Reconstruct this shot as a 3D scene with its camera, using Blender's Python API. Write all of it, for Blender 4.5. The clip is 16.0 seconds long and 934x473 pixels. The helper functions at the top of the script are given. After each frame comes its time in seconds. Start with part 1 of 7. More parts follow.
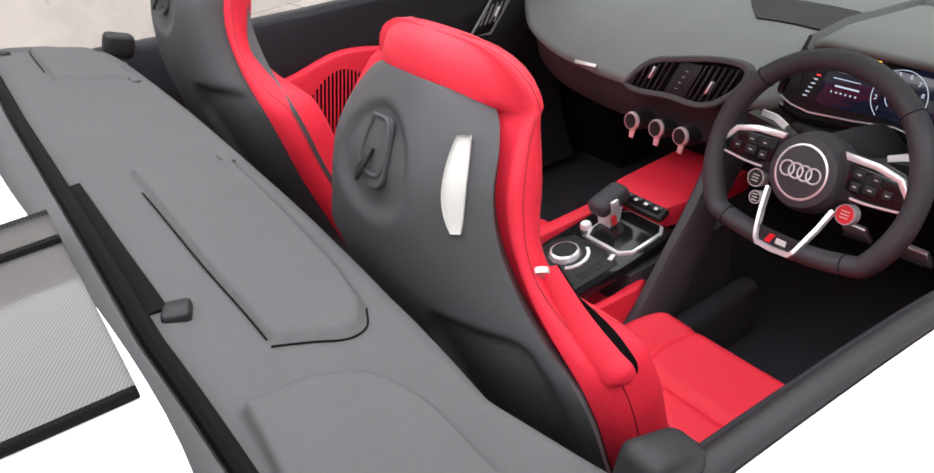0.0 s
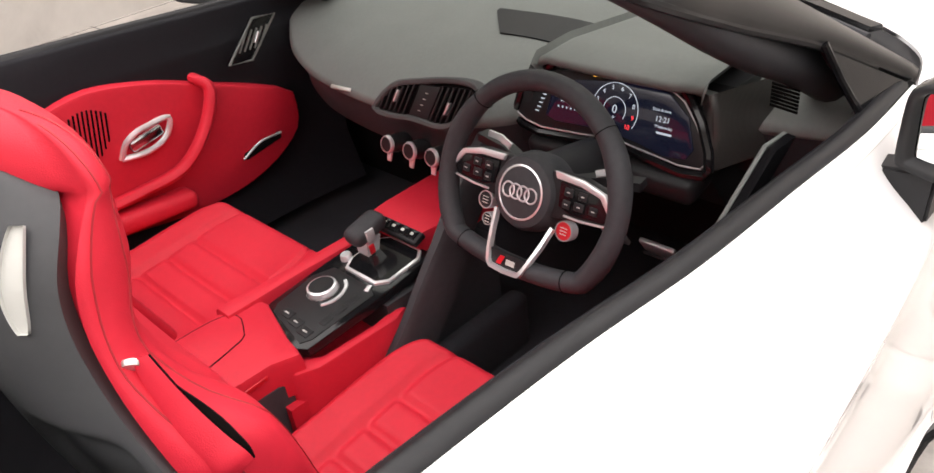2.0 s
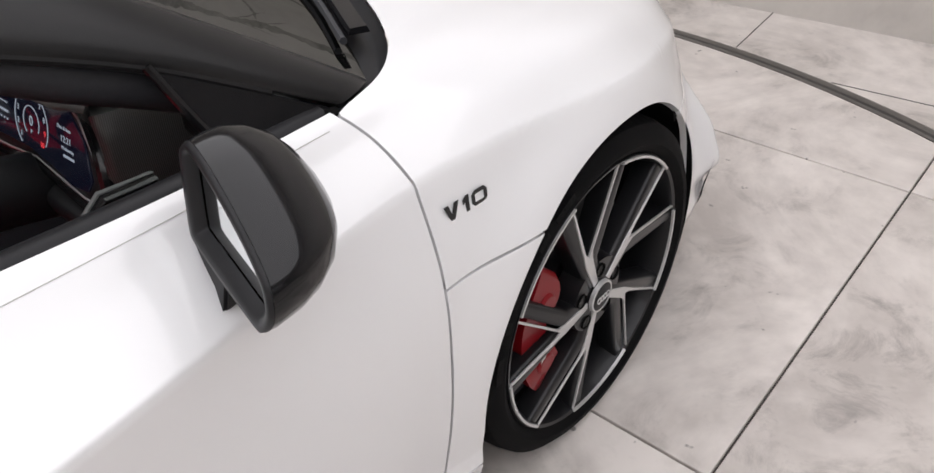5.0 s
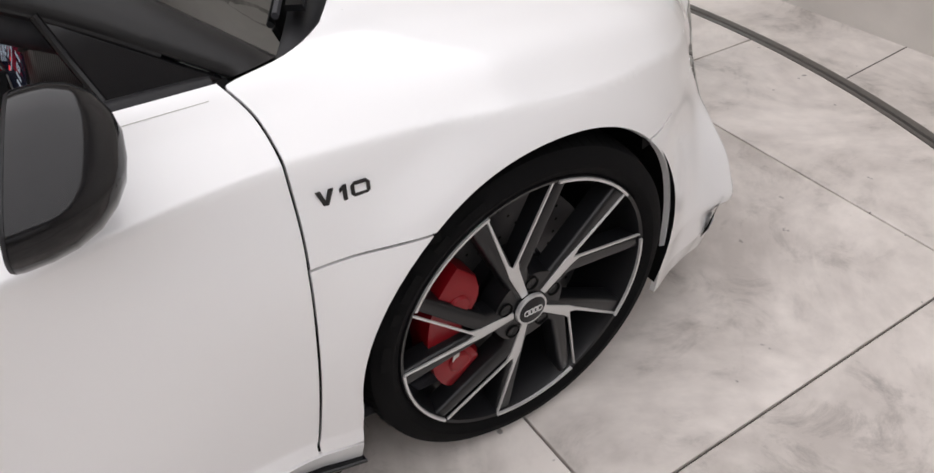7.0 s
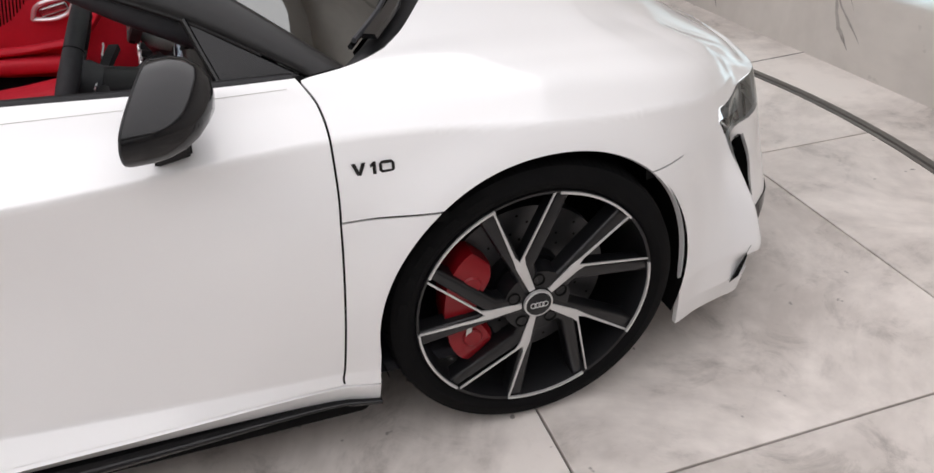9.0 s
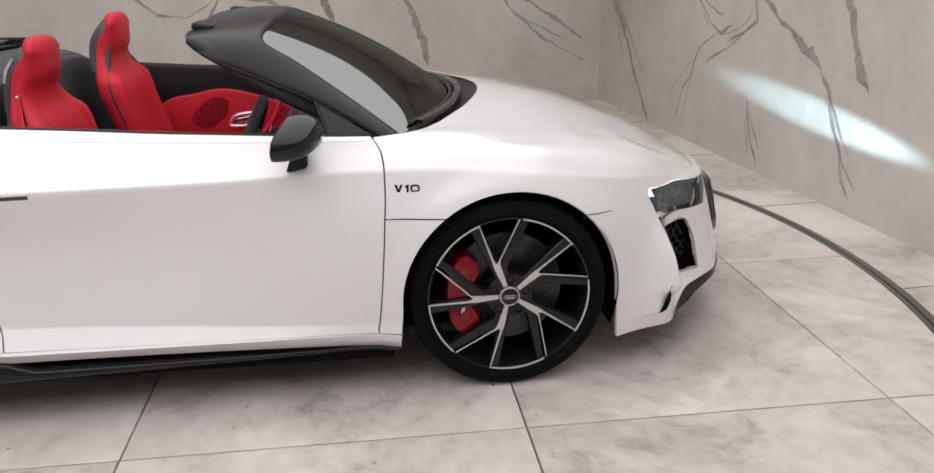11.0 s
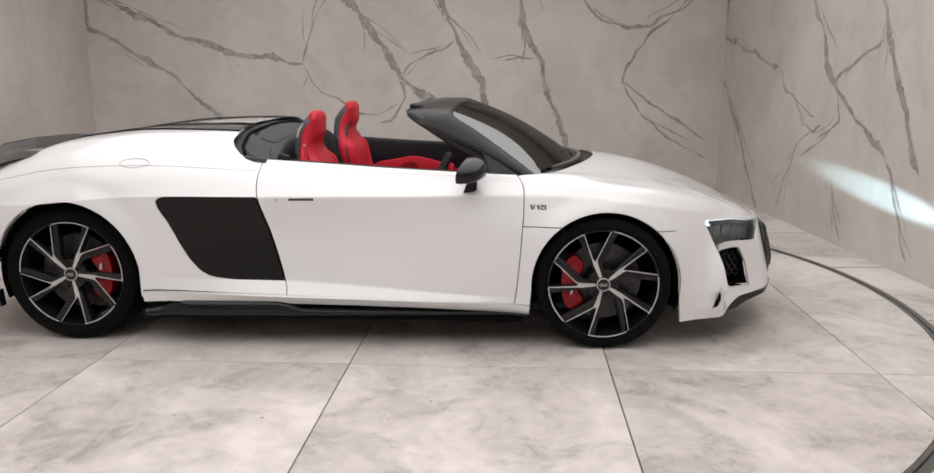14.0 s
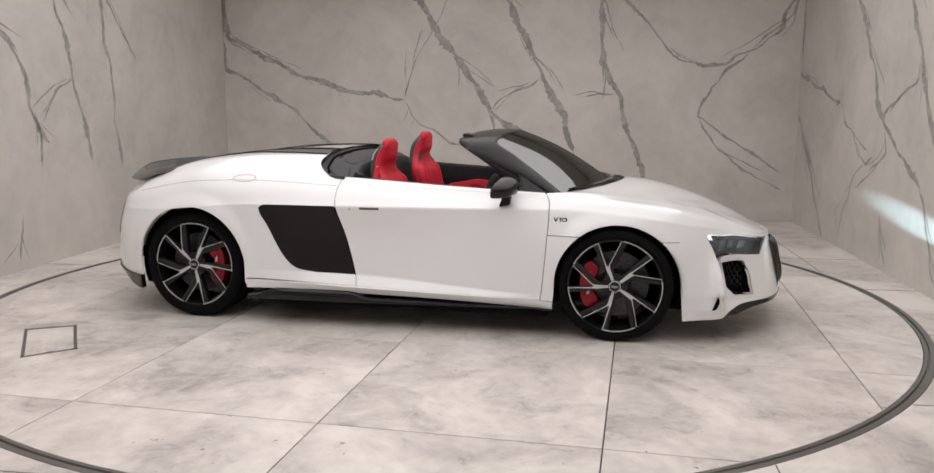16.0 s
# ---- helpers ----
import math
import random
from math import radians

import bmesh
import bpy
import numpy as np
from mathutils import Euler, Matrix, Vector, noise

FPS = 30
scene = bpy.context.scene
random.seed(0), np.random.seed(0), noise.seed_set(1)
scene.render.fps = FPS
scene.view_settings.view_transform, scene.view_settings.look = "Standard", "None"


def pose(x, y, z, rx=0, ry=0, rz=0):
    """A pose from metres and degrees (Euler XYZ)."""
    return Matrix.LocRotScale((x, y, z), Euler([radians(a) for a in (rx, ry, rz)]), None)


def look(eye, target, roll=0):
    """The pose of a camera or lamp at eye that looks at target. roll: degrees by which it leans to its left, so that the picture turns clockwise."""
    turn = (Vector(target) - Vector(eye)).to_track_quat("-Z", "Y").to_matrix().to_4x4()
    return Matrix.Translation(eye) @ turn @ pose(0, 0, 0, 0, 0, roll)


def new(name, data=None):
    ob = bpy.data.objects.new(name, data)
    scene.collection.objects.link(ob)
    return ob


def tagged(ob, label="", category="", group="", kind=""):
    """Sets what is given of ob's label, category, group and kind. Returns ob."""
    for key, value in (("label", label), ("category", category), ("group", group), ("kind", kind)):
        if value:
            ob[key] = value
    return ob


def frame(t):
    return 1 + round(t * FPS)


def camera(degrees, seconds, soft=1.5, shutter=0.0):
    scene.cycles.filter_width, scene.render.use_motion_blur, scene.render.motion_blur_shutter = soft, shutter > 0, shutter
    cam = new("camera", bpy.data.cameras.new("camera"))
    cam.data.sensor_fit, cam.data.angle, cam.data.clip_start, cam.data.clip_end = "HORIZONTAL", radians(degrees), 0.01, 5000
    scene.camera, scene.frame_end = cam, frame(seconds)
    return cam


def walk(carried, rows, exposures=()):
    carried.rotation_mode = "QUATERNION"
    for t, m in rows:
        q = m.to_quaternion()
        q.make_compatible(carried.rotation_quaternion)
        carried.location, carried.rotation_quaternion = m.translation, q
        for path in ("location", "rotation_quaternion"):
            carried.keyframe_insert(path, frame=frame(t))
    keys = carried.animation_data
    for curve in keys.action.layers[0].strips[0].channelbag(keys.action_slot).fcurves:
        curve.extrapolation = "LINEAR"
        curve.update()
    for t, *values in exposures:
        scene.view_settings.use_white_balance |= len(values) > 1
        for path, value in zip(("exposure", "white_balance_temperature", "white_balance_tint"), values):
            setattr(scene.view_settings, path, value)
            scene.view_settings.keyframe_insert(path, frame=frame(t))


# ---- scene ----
cam = camera(61.4, 16.0)
PATH = [
    (0, (-0.551, -1.004, 1.343), (0.343, 0.453, 0.306), -7.0),
    (0.5, (-0.53, -1.01, 1.346), (0.391, 0.429, 0.305), -7.0),
    (1, (-0.484, -1.023, 1.348), (0.489, 0.378, 0.303), -7.0),
    (1.5, (-0.426, -1.053, 1.349), (0.622, 0.287, 0.297), -7.2),
    (2, (-0.328, -1.108, 1.347), (0.803, 0.149, 0.28), -7.2),
    (2.5, (-0.203, -1.159, 1.323), (0.99, 0.021, 0.235), -7.6),
    (3, (-0.082, -1.19, 1.3), (1.21, -0.104, 0.214), -5.4),
    (3.5, (0.052, -1.231, 1.288), (1.345, -0.181, 0.18), -4.6),
    (4, (0.176, -1.295, 1.288), (1.415, -0.238, 0.132), -4.3),
    (4.5, (0.29, -1.39, 1.286), (1.509, -0.332, 0.091), -3.8),
    (6.8, (0.637, -1.648, 1.315), (1.53, -0.393, 0.04), 0.0),
    (7, (0.67, -1.692, 1.322), (1.529, -0.408, 0.052), 0.0),
    (7.5, (0.747, -1.792, 1.336), (1.52, -0.435, 0.086), -0.2),
    (8, (0.799, -1.852, 1.339), (1.491, -0.424, 0.122), -0.4),
    (8.5, (0.807, -1.943, 1.34), (1.405, -0.437, 0.169), -0.9),
    (9, (0.783, -2.137, 1.357), (1.292, -0.536, 0.271), -1.5),
    (11.5, (0.906, -3.463, 1.375), (1.093, -1.565, 0.772), -0.2),
    (12, (0.854, -3.673, 1.366), (0.994, -1.756, 0.814), -0.2),
    (12.5, (0.842, -3.907, 1.364), (0.933, -1.975, 0.854), -0.3),
    (13, (0.855, -4.165, 1.35), (0.895, -2.221, 0.882), -0.2),
    (13.5, (0.845, -4.381, 1.338), (0.812, -2.43, 0.902), -0.2),
    (14, (0.884, -4.616, 1.33), (0.769, -2.661, 0.922), -0.1),
    (14.5, (0.974, -4.862, 1.311), (0.79, -2.907, 0.934), 0.2),
    (15, (1.102, -5.066, 1.321), (0.82, -3.119, 0.964), 0.0),
    (15.5, (1.218, -5.256, 1.334), (0.866, -3.316, 0.994), 0.1),
    (16, (1.44, -5.365, 1.336), (1.017, -3.437, 1.011), 0.0),
]
EXPOSE = [(0.0, 1.08, 6150, 10), (1.0, 1.08, 6250, 10), (2.0, 0.94, 6600, 10), (2.5, 0.56, 6550, 10), (3.0, 0.22, 6150, 10), (3.5, -0.03, 6100, 10), (4.0, -0.05, 6100, 10), (4.5, -0.04, 6150, 10), (7.0, -0.12, 6250, 10), (9.0, -0.05, 6250, 10), (12.0, -0.06, 6380, 10), (14.0, -0.06, 6420, 10), (16.0, -0.13, 6450, 10)]
walk(cam, [(t, look(eye, target, roll)) for t, eye, target, roll in PATH], EXPOSE)


# ---- world and light ----
world = bpy.data.worlds.new("showroom_world")
world.use_nodes = True
world.node_tree.nodes["Background"].inputs["Color"].default_value = (0.9, 0.93, 1.0, 1)
world.node_tree.nodes["Background"].inputs["Strength"].default_value = 0.05
scene.world = world


def area_lamp(name, at, target, size, size_y, watts, colour):
    data = bpy.data.lights.new(name, "AREA")
    data.shape, data.size, data.size_y, data.energy, data.color = "RECTANGLE", size, size_y, watts, colour
    ob = new(name, data)
    ob.matrix_world = look(at, target)
    return tagged(ob, kind="structure")


area_lamp("ceiling_softbox", (0.0, -1.0, 3.2), (0.0, -1.0, 0), 6.0, 7.2, 216, (1.0, 0.965, 0.965))
# unseen fill lamp added in front to brighten the car's flank
area_lamp("front_fill", (0.0, -7.9, 2.3), (0.0, 0.0, 0.7), 6.4, 2.0, 14, (1.0, 0.965, 0.97))
# unseen spot added beside the right wall to throw a blue-white streak along it
glow = bpy.data.lights.new("wall_streak_spot", "SPOT")
glow.energy, glow.color, glow.spot_size, glow.spot_blend, glow.shadow_soft_size = 8500, (0.58, 0.87, 1.0), radians(3.2), 0.8, 0.02
glow_ob = new("wall_streak_spot", glow)
glow_ob.matrix_world = look((3.33, -3.1, 0.18), (3.45, 0.5, 0.45))

# ---- materials ----


def material(name, colour, rough=0.5, metal=0.0, spec=0.5, coat=0.0, bump=0.0, scale=60.0, vary=0.06, coat_rough=0.03):
    """A principled material with colour variation at two scales and fine relief."""
    m = bpy.data.materials.new(name)
    m.use_nodes = True
    nt = m.node_tree
    b = nt.nodes["Principled BSDF"]
    b.inputs["Roughness"].default_value, b.inputs["Metallic"].default_value = rough, metal
    b.inputs["Specular IOR Level"].default_value = spec
    b.inputs["Coat Weight"].default_value, b.inputs["Coat Roughness"].default_value = coat, coat_rough
    b.inputs["Base Color"].default_value = (*colour, 1)
    tex = nt.nodes.new("ShaderNodeTexCoord")
    if vary:
        fine, broad = nt.nodes.new("ShaderNodeTexNoise"), nt.nodes.new("ShaderNodeTexNoise")
        fine.inputs["Scale"].default_value, broad.inputs["Scale"].default_value = scale, scale / 14
        fine.inputs["Detail"].default_value = 4
        add = nt.nodes.new("ShaderNodeMath")
        add.operation = "ADD"
        ramp = nt.nodes.new("ShaderNodeMapRange")
        ramp.inputs[1].default_value, ramp.inputs[2].default_value = 0.6, 1.4
        ramp.inputs[3].default_value, ramp.inputs[4].default_value = 1 - vary, 1 + vary
        mix = nt.nodes.new("ShaderNodeMix")
        mix.data_type, mix.blend_type = "RGBA", "MULTIPLY"
        mix.inputs["Factor"].default_value = 1
        mix.inputs[6].default_value = (*colour, 1)
        for n in (fine, broad):
            nt.links.new(tex.outputs["Object"], n.inputs["Vector"])
        nt.links.new(fine.outputs["Fac"], add.inputs[0])
        nt.links.new(broad.outputs["Fac"], add.inputs[1])
        nt.links.new(add.outputs[0], ramp.inputs[0])
        nt.links.new(ramp.outputs[0], mix.inputs[7])
        nt.links.new(mix.outputs[2], b.inputs["Base Color"])
    if bump:
        grain, bm = nt.nodes.new("ShaderNodeTexNoise"), nt.nodes.new("ShaderNodeBump")
        grain.inputs["Scale"].default_value, grain.inputs["Detail"].default_value = scale * 8, 3
        bm.inputs["Strength"].default_value, bm.inputs["Distance"].default_value = bump, 0.001
        nt.links.new(tex.outputs["Object"], grain.inputs["Vector"])
        nt.links.new(grain.outputs["Fac"], bm.inputs["Height"])
        nt.links.new(bm.outputs["Normal"], b.inputs["Normal"])
    return m


PAINT = material("white_paint", (0.89, 0.89, 0.895), 0.28, spec=0.5, coat=1.0, vary=0.01, scale=3)
SEAM = material("dark_gap", (0.005, 0.005, 0.005), 0.9, spec=0.1, vary=0)
BLACK_GLOSS = material("gloss_black", (0.008, 0.008, 0.009), 0.1, spec=0.3, coat=0.15, vary=0.05)
BLACK_TRIM = material("black_trim", (0.016, 0.016, 0.0175), 0.45, spec=0.28, bump=0.1, vary=0.1)
LEATHER = material("black_leather", (0.042, 0.0425, 0.047), 0.55, spec=0.25, bump=0.35, scale=90, vary=0.15)
COVER = material("grey_moulded_cover", (0.088, 0.0885, 0.09), 0.7, spec=0.08, bump=0.15, scale=120, vary=0.05)
SHELL = material("seat_shell", (0.062, 0.063, 0.066), 0.5, spec=0.25, bump=0.25, scale=150, vary=0.06)
DASH = material("dash_top", (0.155, 0.162, 0.157), 0.6, spec=0.3, bump=0.4, scale=120, vary=0.08)
RED = material("red_leather", (0.615, 0.021, 0.042), 0.5, spec=0.25, bump=0.3, scale=90, vary=0.06)
LINING = material("black_door_lining", (0.015, 0.015, 0.018), 0.6, spec=0.12, bump=0.3, scale=90, vary=0.12)
FRAME = material("black_windscreen_frame", (0.015, 0.0146, 0.015), 0.3, spec=0.28, bump=0.1, vary=0.08)
CARPET = material("black_carpet", (0.016, 0.016, 0.021), 0.95, bump=1.0, scale=160, vary=0.3)
CHROME = material("satin_chrome", (0.85, 0.86, 0.88), 0.25, metal=0.6, vary=0.02)
SILVER = material("satin_silver", (0.62, 0.61, 0.59), 0.35, metal=0.85, vary=0.03)
BLADE = material("dark_grey_blade", (0.013, 0.0125, 0.012), 0.4, spec=0.22, coat=0.04, vary=0.04)
RUBBER = material("tyre_rubber", (0.004, 0.004, 0.0044), 0.8, spec=0.12, bump=0.4, scale=140, vary=0.2)
ALLOY_DARK = material("anthracite_alloy", (0.011, 0.011, 0.0125), 0.36, metal=0.25, spec=0.4, coat=0.2, vary=0.05)
ALLOY_CUT = material("machined_alloy", (0.66, 0.66, 0.66), 0.33, metal=0.55, vary=0.03)
DISC = material("brake_disc", (0.075, 0.075, 0.078), 0.42, metal=0.8, vary=0.1)
CALIPER = material("red_caliper", (0.23, 0.003, 0.008), 0.35, spec=0.3, coat=0.15, vary=0.03)
BADGE = material("badge_white", (0.55, 0.55, 0.52), 0.5, vary=0)
SCREEN = material("dark_screen", (0.006, 0.007, 0.012), 0.12, coat=0.3, vary=0)
THREAD = material("dark_red_thread", (0.36, 0.010, 0.018), 0.6, vary=0)
RED_BUTTON = material("red_button", (0.55, 0.01, 0.02), 0.35, vary=0)


def emitter(name, colour, strength):
    m = bpy.data.materials.new(name)
    m.use_nodes = True
    b = m.node_tree.nodes["Principled BSDF"]
    b.inputs["Base Color"].default_value = (0, 0, 0, 1)
    b.inputs["Emission Color"].default_value = (*colour, 1)
    b.inputs["Emission Strength"].default_value = strength
    return m


LIT_WHITE = emitter("screen_white", (0.8, 0.88, 1.0), 0.36)
SCREEN.node_tree.nodes["Principled BSDF"].inputs["Emission Color"].default_value = (0.1, 0.12, 0.3, 1)
SCREEN.node_tree.nodes["Principled BSDF"].inputs["Emission Strength"].default_value = 0.025
LIT_RED = emitter("screen_red", (1.0, 0.05, 0.06), 0.8)
LIT_AMBER = emitter("screen_amber", (1.0, 0.5, 0.05), 1.0)
LIT_DRL = emitter("running_light", (1.0, 1.0, 1.0), 1.6)


def glass(name, colour, rough=0.0, gloss_colour=0.22, ior=1.22):
    m = bpy.data.materials.new(name)
    m.use_nodes = True
    nt = m.node_tree
    out = nt.nodes["Material Output"]
    nt.nodes.remove(nt.nodes["Principled BSDF"])
    clear, gloss, mix, fres = (nt.nodes.new("ShaderNodeBsdf" + n) if n in ("Transparent", "Glossy") else nt.nodes.new("Shader" + n) for n in ("Transparent", "Glossy", "NodeMixShader", "NodeFresnel"))
    clear.inputs["Color"].default_value = (*colour, 1)
    gloss.inputs["Roughness"].default_value = rough
    gloss.inputs["Color"].default_value = (gloss_colour, gloss_colour * 1.02, gloss_colour, 1)
    fres.inputs["IOR"].default_value = ior
    nt.links.new(fres.outputs[0], mix.inputs[0])
    nt.links.new(clear.outputs[0], mix.inputs[1])
    nt.links.new(gloss.outputs[0], mix.inputs[2])
    nt.links.new(mix.outputs[0], out.inputs["Surface"])
    return m


def carbon(name):
    """Glossy carbon fibre with a twill weave."""
    m = bpy.data.materials.new(name)
    m.use_nodes = True
    nt = m.node_tree
    b = nt.nodes["Principled BSDF"]
    b.inputs["Roughness"].default_value, b.inputs["Coat Weight"].default_value, b.inputs["Coat Roughness"].default_value = 0.38, 0.7, 0.06
    tex = nt.nodes.new("ShaderNodeTexCoord")
    waves = []
    for turn, axis in ((0.6, "X"), (-0.97, "Y")):
        tilt, wave = nt.nodes.new("ShaderNodeMapping"), nt.nodes.new("ShaderNodeTexWave")
        tilt.inputs["Rotation"].default_value = (0, 0, turn)
        wave.bands_direction = axis
        wave.inputs["Scale"].default_value, wave.inputs["Distortion"].default_value = 130, 0.4
        nt.links.new(tex.outputs["Object"], tilt.inputs["Vector"])
        nt.links.new(tilt.outputs["Vector"], wave.inputs["Vector"])
        waves.append(wave)
    mul = nt.nodes.new("ShaderNodeMath")
    mul.operation = "MULTIPLY_ADD"
    mul.inputs[1].default_value = 0.35
    nt.links.new(waves[1].outputs["Fac"], mul.inputs[0])
    nt.links.new(waves[0].outputs["Fac"], mul.inputs[2])
    ramp = nt.nodes.new("ShaderNodeValToRGB")
    ramp.color_ramp.elements[0].color, ramp.color_ramp.elements[1].color = (0.025, 0.024, 0.023, 1), (0.075, 0.072, 0.068, 1)
    ramp.color_ramp.elements[0].position, ramp.color_ramp.elements[1].position = 0.3, 1.0
    nt.links.new(mul.outputs[0], ramp.inputs[0])
    nt.links.new(ramp.outputs[0], b.inputs["Base Color"])
    return m


CARBON = carbon("carbon_weave")
GLASS = glass("tinted_windscreen", (0.60, 0.64, 0.60))
LENS = glass("headlamp_glass", (0.80, 0.85, 0.88), 0.0, 0.75, 1.45)
BOWL = material("headlamp_bowl", (0.30, 0.33, 0.36), 0.35, metal=0.4, vary=0.25, scale=30)
MIRROR = material("mirror_glass", (0.85, 0.88, 0.88), 0.02, metal=1.0, vary=0)


def stone(name, colour, dark, scale, rough, cloud, stain=0.2):
    """Large-format stone-look porcelain: clouds, faint stains and fine grain."""
    m = bpy.data.materials.new(name)
    m.use_nodes = True
    nt = m.node_tree
    b = nt.nodes["Principled BSDF"]
    b.inputs["Roughness"].default_value = rough
    tex, info = nt.nodes.new("ShaderNodeTexCoord"), nt.nodes.new("ShaderNodeObjectInfo")
    shift = nt.nodes.new("ShaderNodeVectorMath")
    shift.operation = "MULTIPLY_ADD"
    shift.inputs[1].default_value = (1, 1, 1)
    wide = nt.nodes.new("ShaderNodeCombineXYZ")
    times = nt.nodes.new("ShaderNodeMath")
    times.operation, times.inputs[1].default_value = "MULTIPLY", 37.0
    nt.links.new(info.outputs["Random"], times.inputs[0])
    nt.links.new(times.outputs[0], wide.inputs[0])
    nt.links.new(times.outputs[0], wide.inputs[1])
    nt.links.new(tex.outputs["Object"], shift.inputs[0])
    nt.links.new(wide.outputs[0], shift.inputs[2])
    cloudy, fine = nt.nodes.new("ShaderNodeTexNoise"), nt.nodes.new("ShaderNodeTexNoise")
    cloudy.inputs["Scale"].default_value, cloudy.inputs["Detail"].default_value, cloudy.inputs["Roughness"].default_value = scale, 6, 0.65
    cloudy.inputs["Distortion"].default_value = 0.6
    fine.inputs["Scale"].default_value, fine.inputs["Detail"].default_value = scale * 9, 5
    for n in (cloudy, fine):
        nt.links.new(shift.outputs[0], n.inputs["Vector"])
    ramp = nt.nodes.new("ShaderNodeValToRGB")
    ramp.color_ramp.elements[0].position, ramp.color_ramp.elements[1].position = 0.5 - cloud, 0.5 + cloud
    ramp.color_ramp.elements[0].color, ramp.color_ramp.elements[1].color = (*dark, 1), (*colour, 1)
    both = nt.nodes.new("ShaderNodeMath")
    both.operation = "MULTIPLY_ADD"
    both.inputs[1].default_value = 0.25
    nt.links.new(fine.outputs["Fac"], both.inputs[0])
    less = nt.nodes.new("ShaderNodeMath")
    less.operation, less.inputs[1].default_value = "SUBTRACT", 0.125
    nt.links.new(cloudy.outputs["Fac"], less.inputs[0])
    nt.links.new(less.outputs[0], both.inputs[2])
    nt.links.new(both.outputs[0], ramp.inputs[0])
    # small sharp smudges
    smudge, cut, mix = nt.nodes.new("ShaderNodeTexNoise"), nt.nodes.new("ShaderNodeMapRange"), nt.nodes.new("ShaderNodeMix")
    smudge.inputs["Scale"].default_value, smudge.inputs["Detail"].default_value, smudge.inputs["Roughness"].default_value = scale * 3.4, 12, 0.74
    smudge.inputs["Distortion"].default_value = 0.8
    cut.inputs[1].default_value, cut.inputs[2].default_value, cut.inputs[3].default_value, cut.inputs[4].default_value = 0.50, 0.66, 0.0, stain
    mix.data_type = "RGBA"
    mix.inputs[7].default_value = (*[c * 0.55 for c in dark], 1)
    nt.links.new(shift.outputs[0], smudge.inputs["Vector"])
    nt.links.new(smudge.outputs["Fac"], cut.inputs[0])
    # the smudges gather where the clouds are dark; a few specks lie anywhere
    gather, masked, speck, dot, most = nt.nodes.new("ShaderNodeMapRange"), nt.nodes.new("ShaderNodeMath"), nt.nodes.new("ShaderNodeTexNoise"), nt.nodes.new("ShaderNodeMapRange"), nt.nodes.new("ShaderNodeMath")
    gather.inputs[1].default_value, gather.inputs[2].default_value, gather.inputs[3].default_value, gather.inputs[4].default_value = 0.40, 0.54, 1.0, 0.0
    masked.operation, most.operation = "MULTIPLY", "MAXIMUM"
    speck.inputs["Scale"].default_value, speck.inputs["Detail"].default_value = scale * 13, 2
    dot.inputs[1].default_value, dot.inputs[2].default_value, dot.inputs[3].default_value, dot.inputs[4].default_value = 0.735, 0.77, 0.0, min(1.0, stain * 1.3)
    nt.links.new(cloudy.outputs["Fac"], gather.inputs[0])
    nt.links.new(cut.outputs[0], masked.inputs[0])
    nt.links.new(gather.outputs[0], masked.inputs[1])
    nt.links.new(shift.outputs[0], speck.inputs["Vector"])
    nt.links.new(speck.outputs["Fac"], dot.inputs[0])
    nt.links.new(masked.outputs[0], most.inputs[0])
    nt.links.new(dot.outputs[0], most.inputs[1])
    nt.links.new(most.outputs[0], mix.inputs["Factor"])
    nt.links.new(ramp.outputs[0], mix.inputs[6])
    nt.links.new(mix.outputs[2], b.inputs["Base Color"])
    return m


TILE = stone("stone_floor_tile", (0.83, 0.775, 0.73), (0.54, 0.495, 0.46), 1.6, 0.38, 0.15, 0.8)
WALL = stone("marble_wall", (0.68, 0.645, 0.60), (0.52, 0.49, 0.457), 0.9, 0.4, 0.22)
VEIN = stone("marble_vein", (0.43, 0.405, 0.375), (0.25, 0.235, 0.218), 7.0, 0.4, 0.12)
GROUT = material("tile_joint", (0.10, 0.092, 0.085), 0.8, vary=0.1)
RING = material("steel_ring", (0.20, 0.19, 0.18), 0.35, metal=0.8, vary=0.1)
CEIL = material("white_ceiling", (0.7, 0.69, 0.67), 0.8, vary=0.03, scale=4)

# ---- building helpers ----


def link_mesh(name, verts, faces, mat, parent=None, label="", smooth=True):
    me = bpy.data.meshes.new(name)
    me.from_pydata([tuple(map(float, v)) for v in verts], [], faces)
    me.materials.append(mat)
    if smooth:
        me.polygons.foreach_set("use_smooth", [True] * len(me.polygons))
    me.update()
    ob = new(name, me)
    if parent is not None:
        ob.parent = parent
    if label:
        ob["label"] = label
    return ob


def part(name, bm, mat, parent=None, label="", smooth=True, angle=40):
    me = bpy.data.meshes.new(name)
    bmesh.ops.recalc_face_normals(bm, faces=bm.faces)
    for f in bm.faces:
        f.smooth = smooth
    for e in bm.edges:
        if len(e.link_faces) == 2 and e.calc_face_angle(0) > radians(angle):
            e.smooth = False
    bm.to_mesh(me)
    bm.free()
    me.materials.append(mat)
    ob = new(name, me)
    if parent is not None:
        ob.parent = parent
    if label:
        ob["label"] = label
    return ob


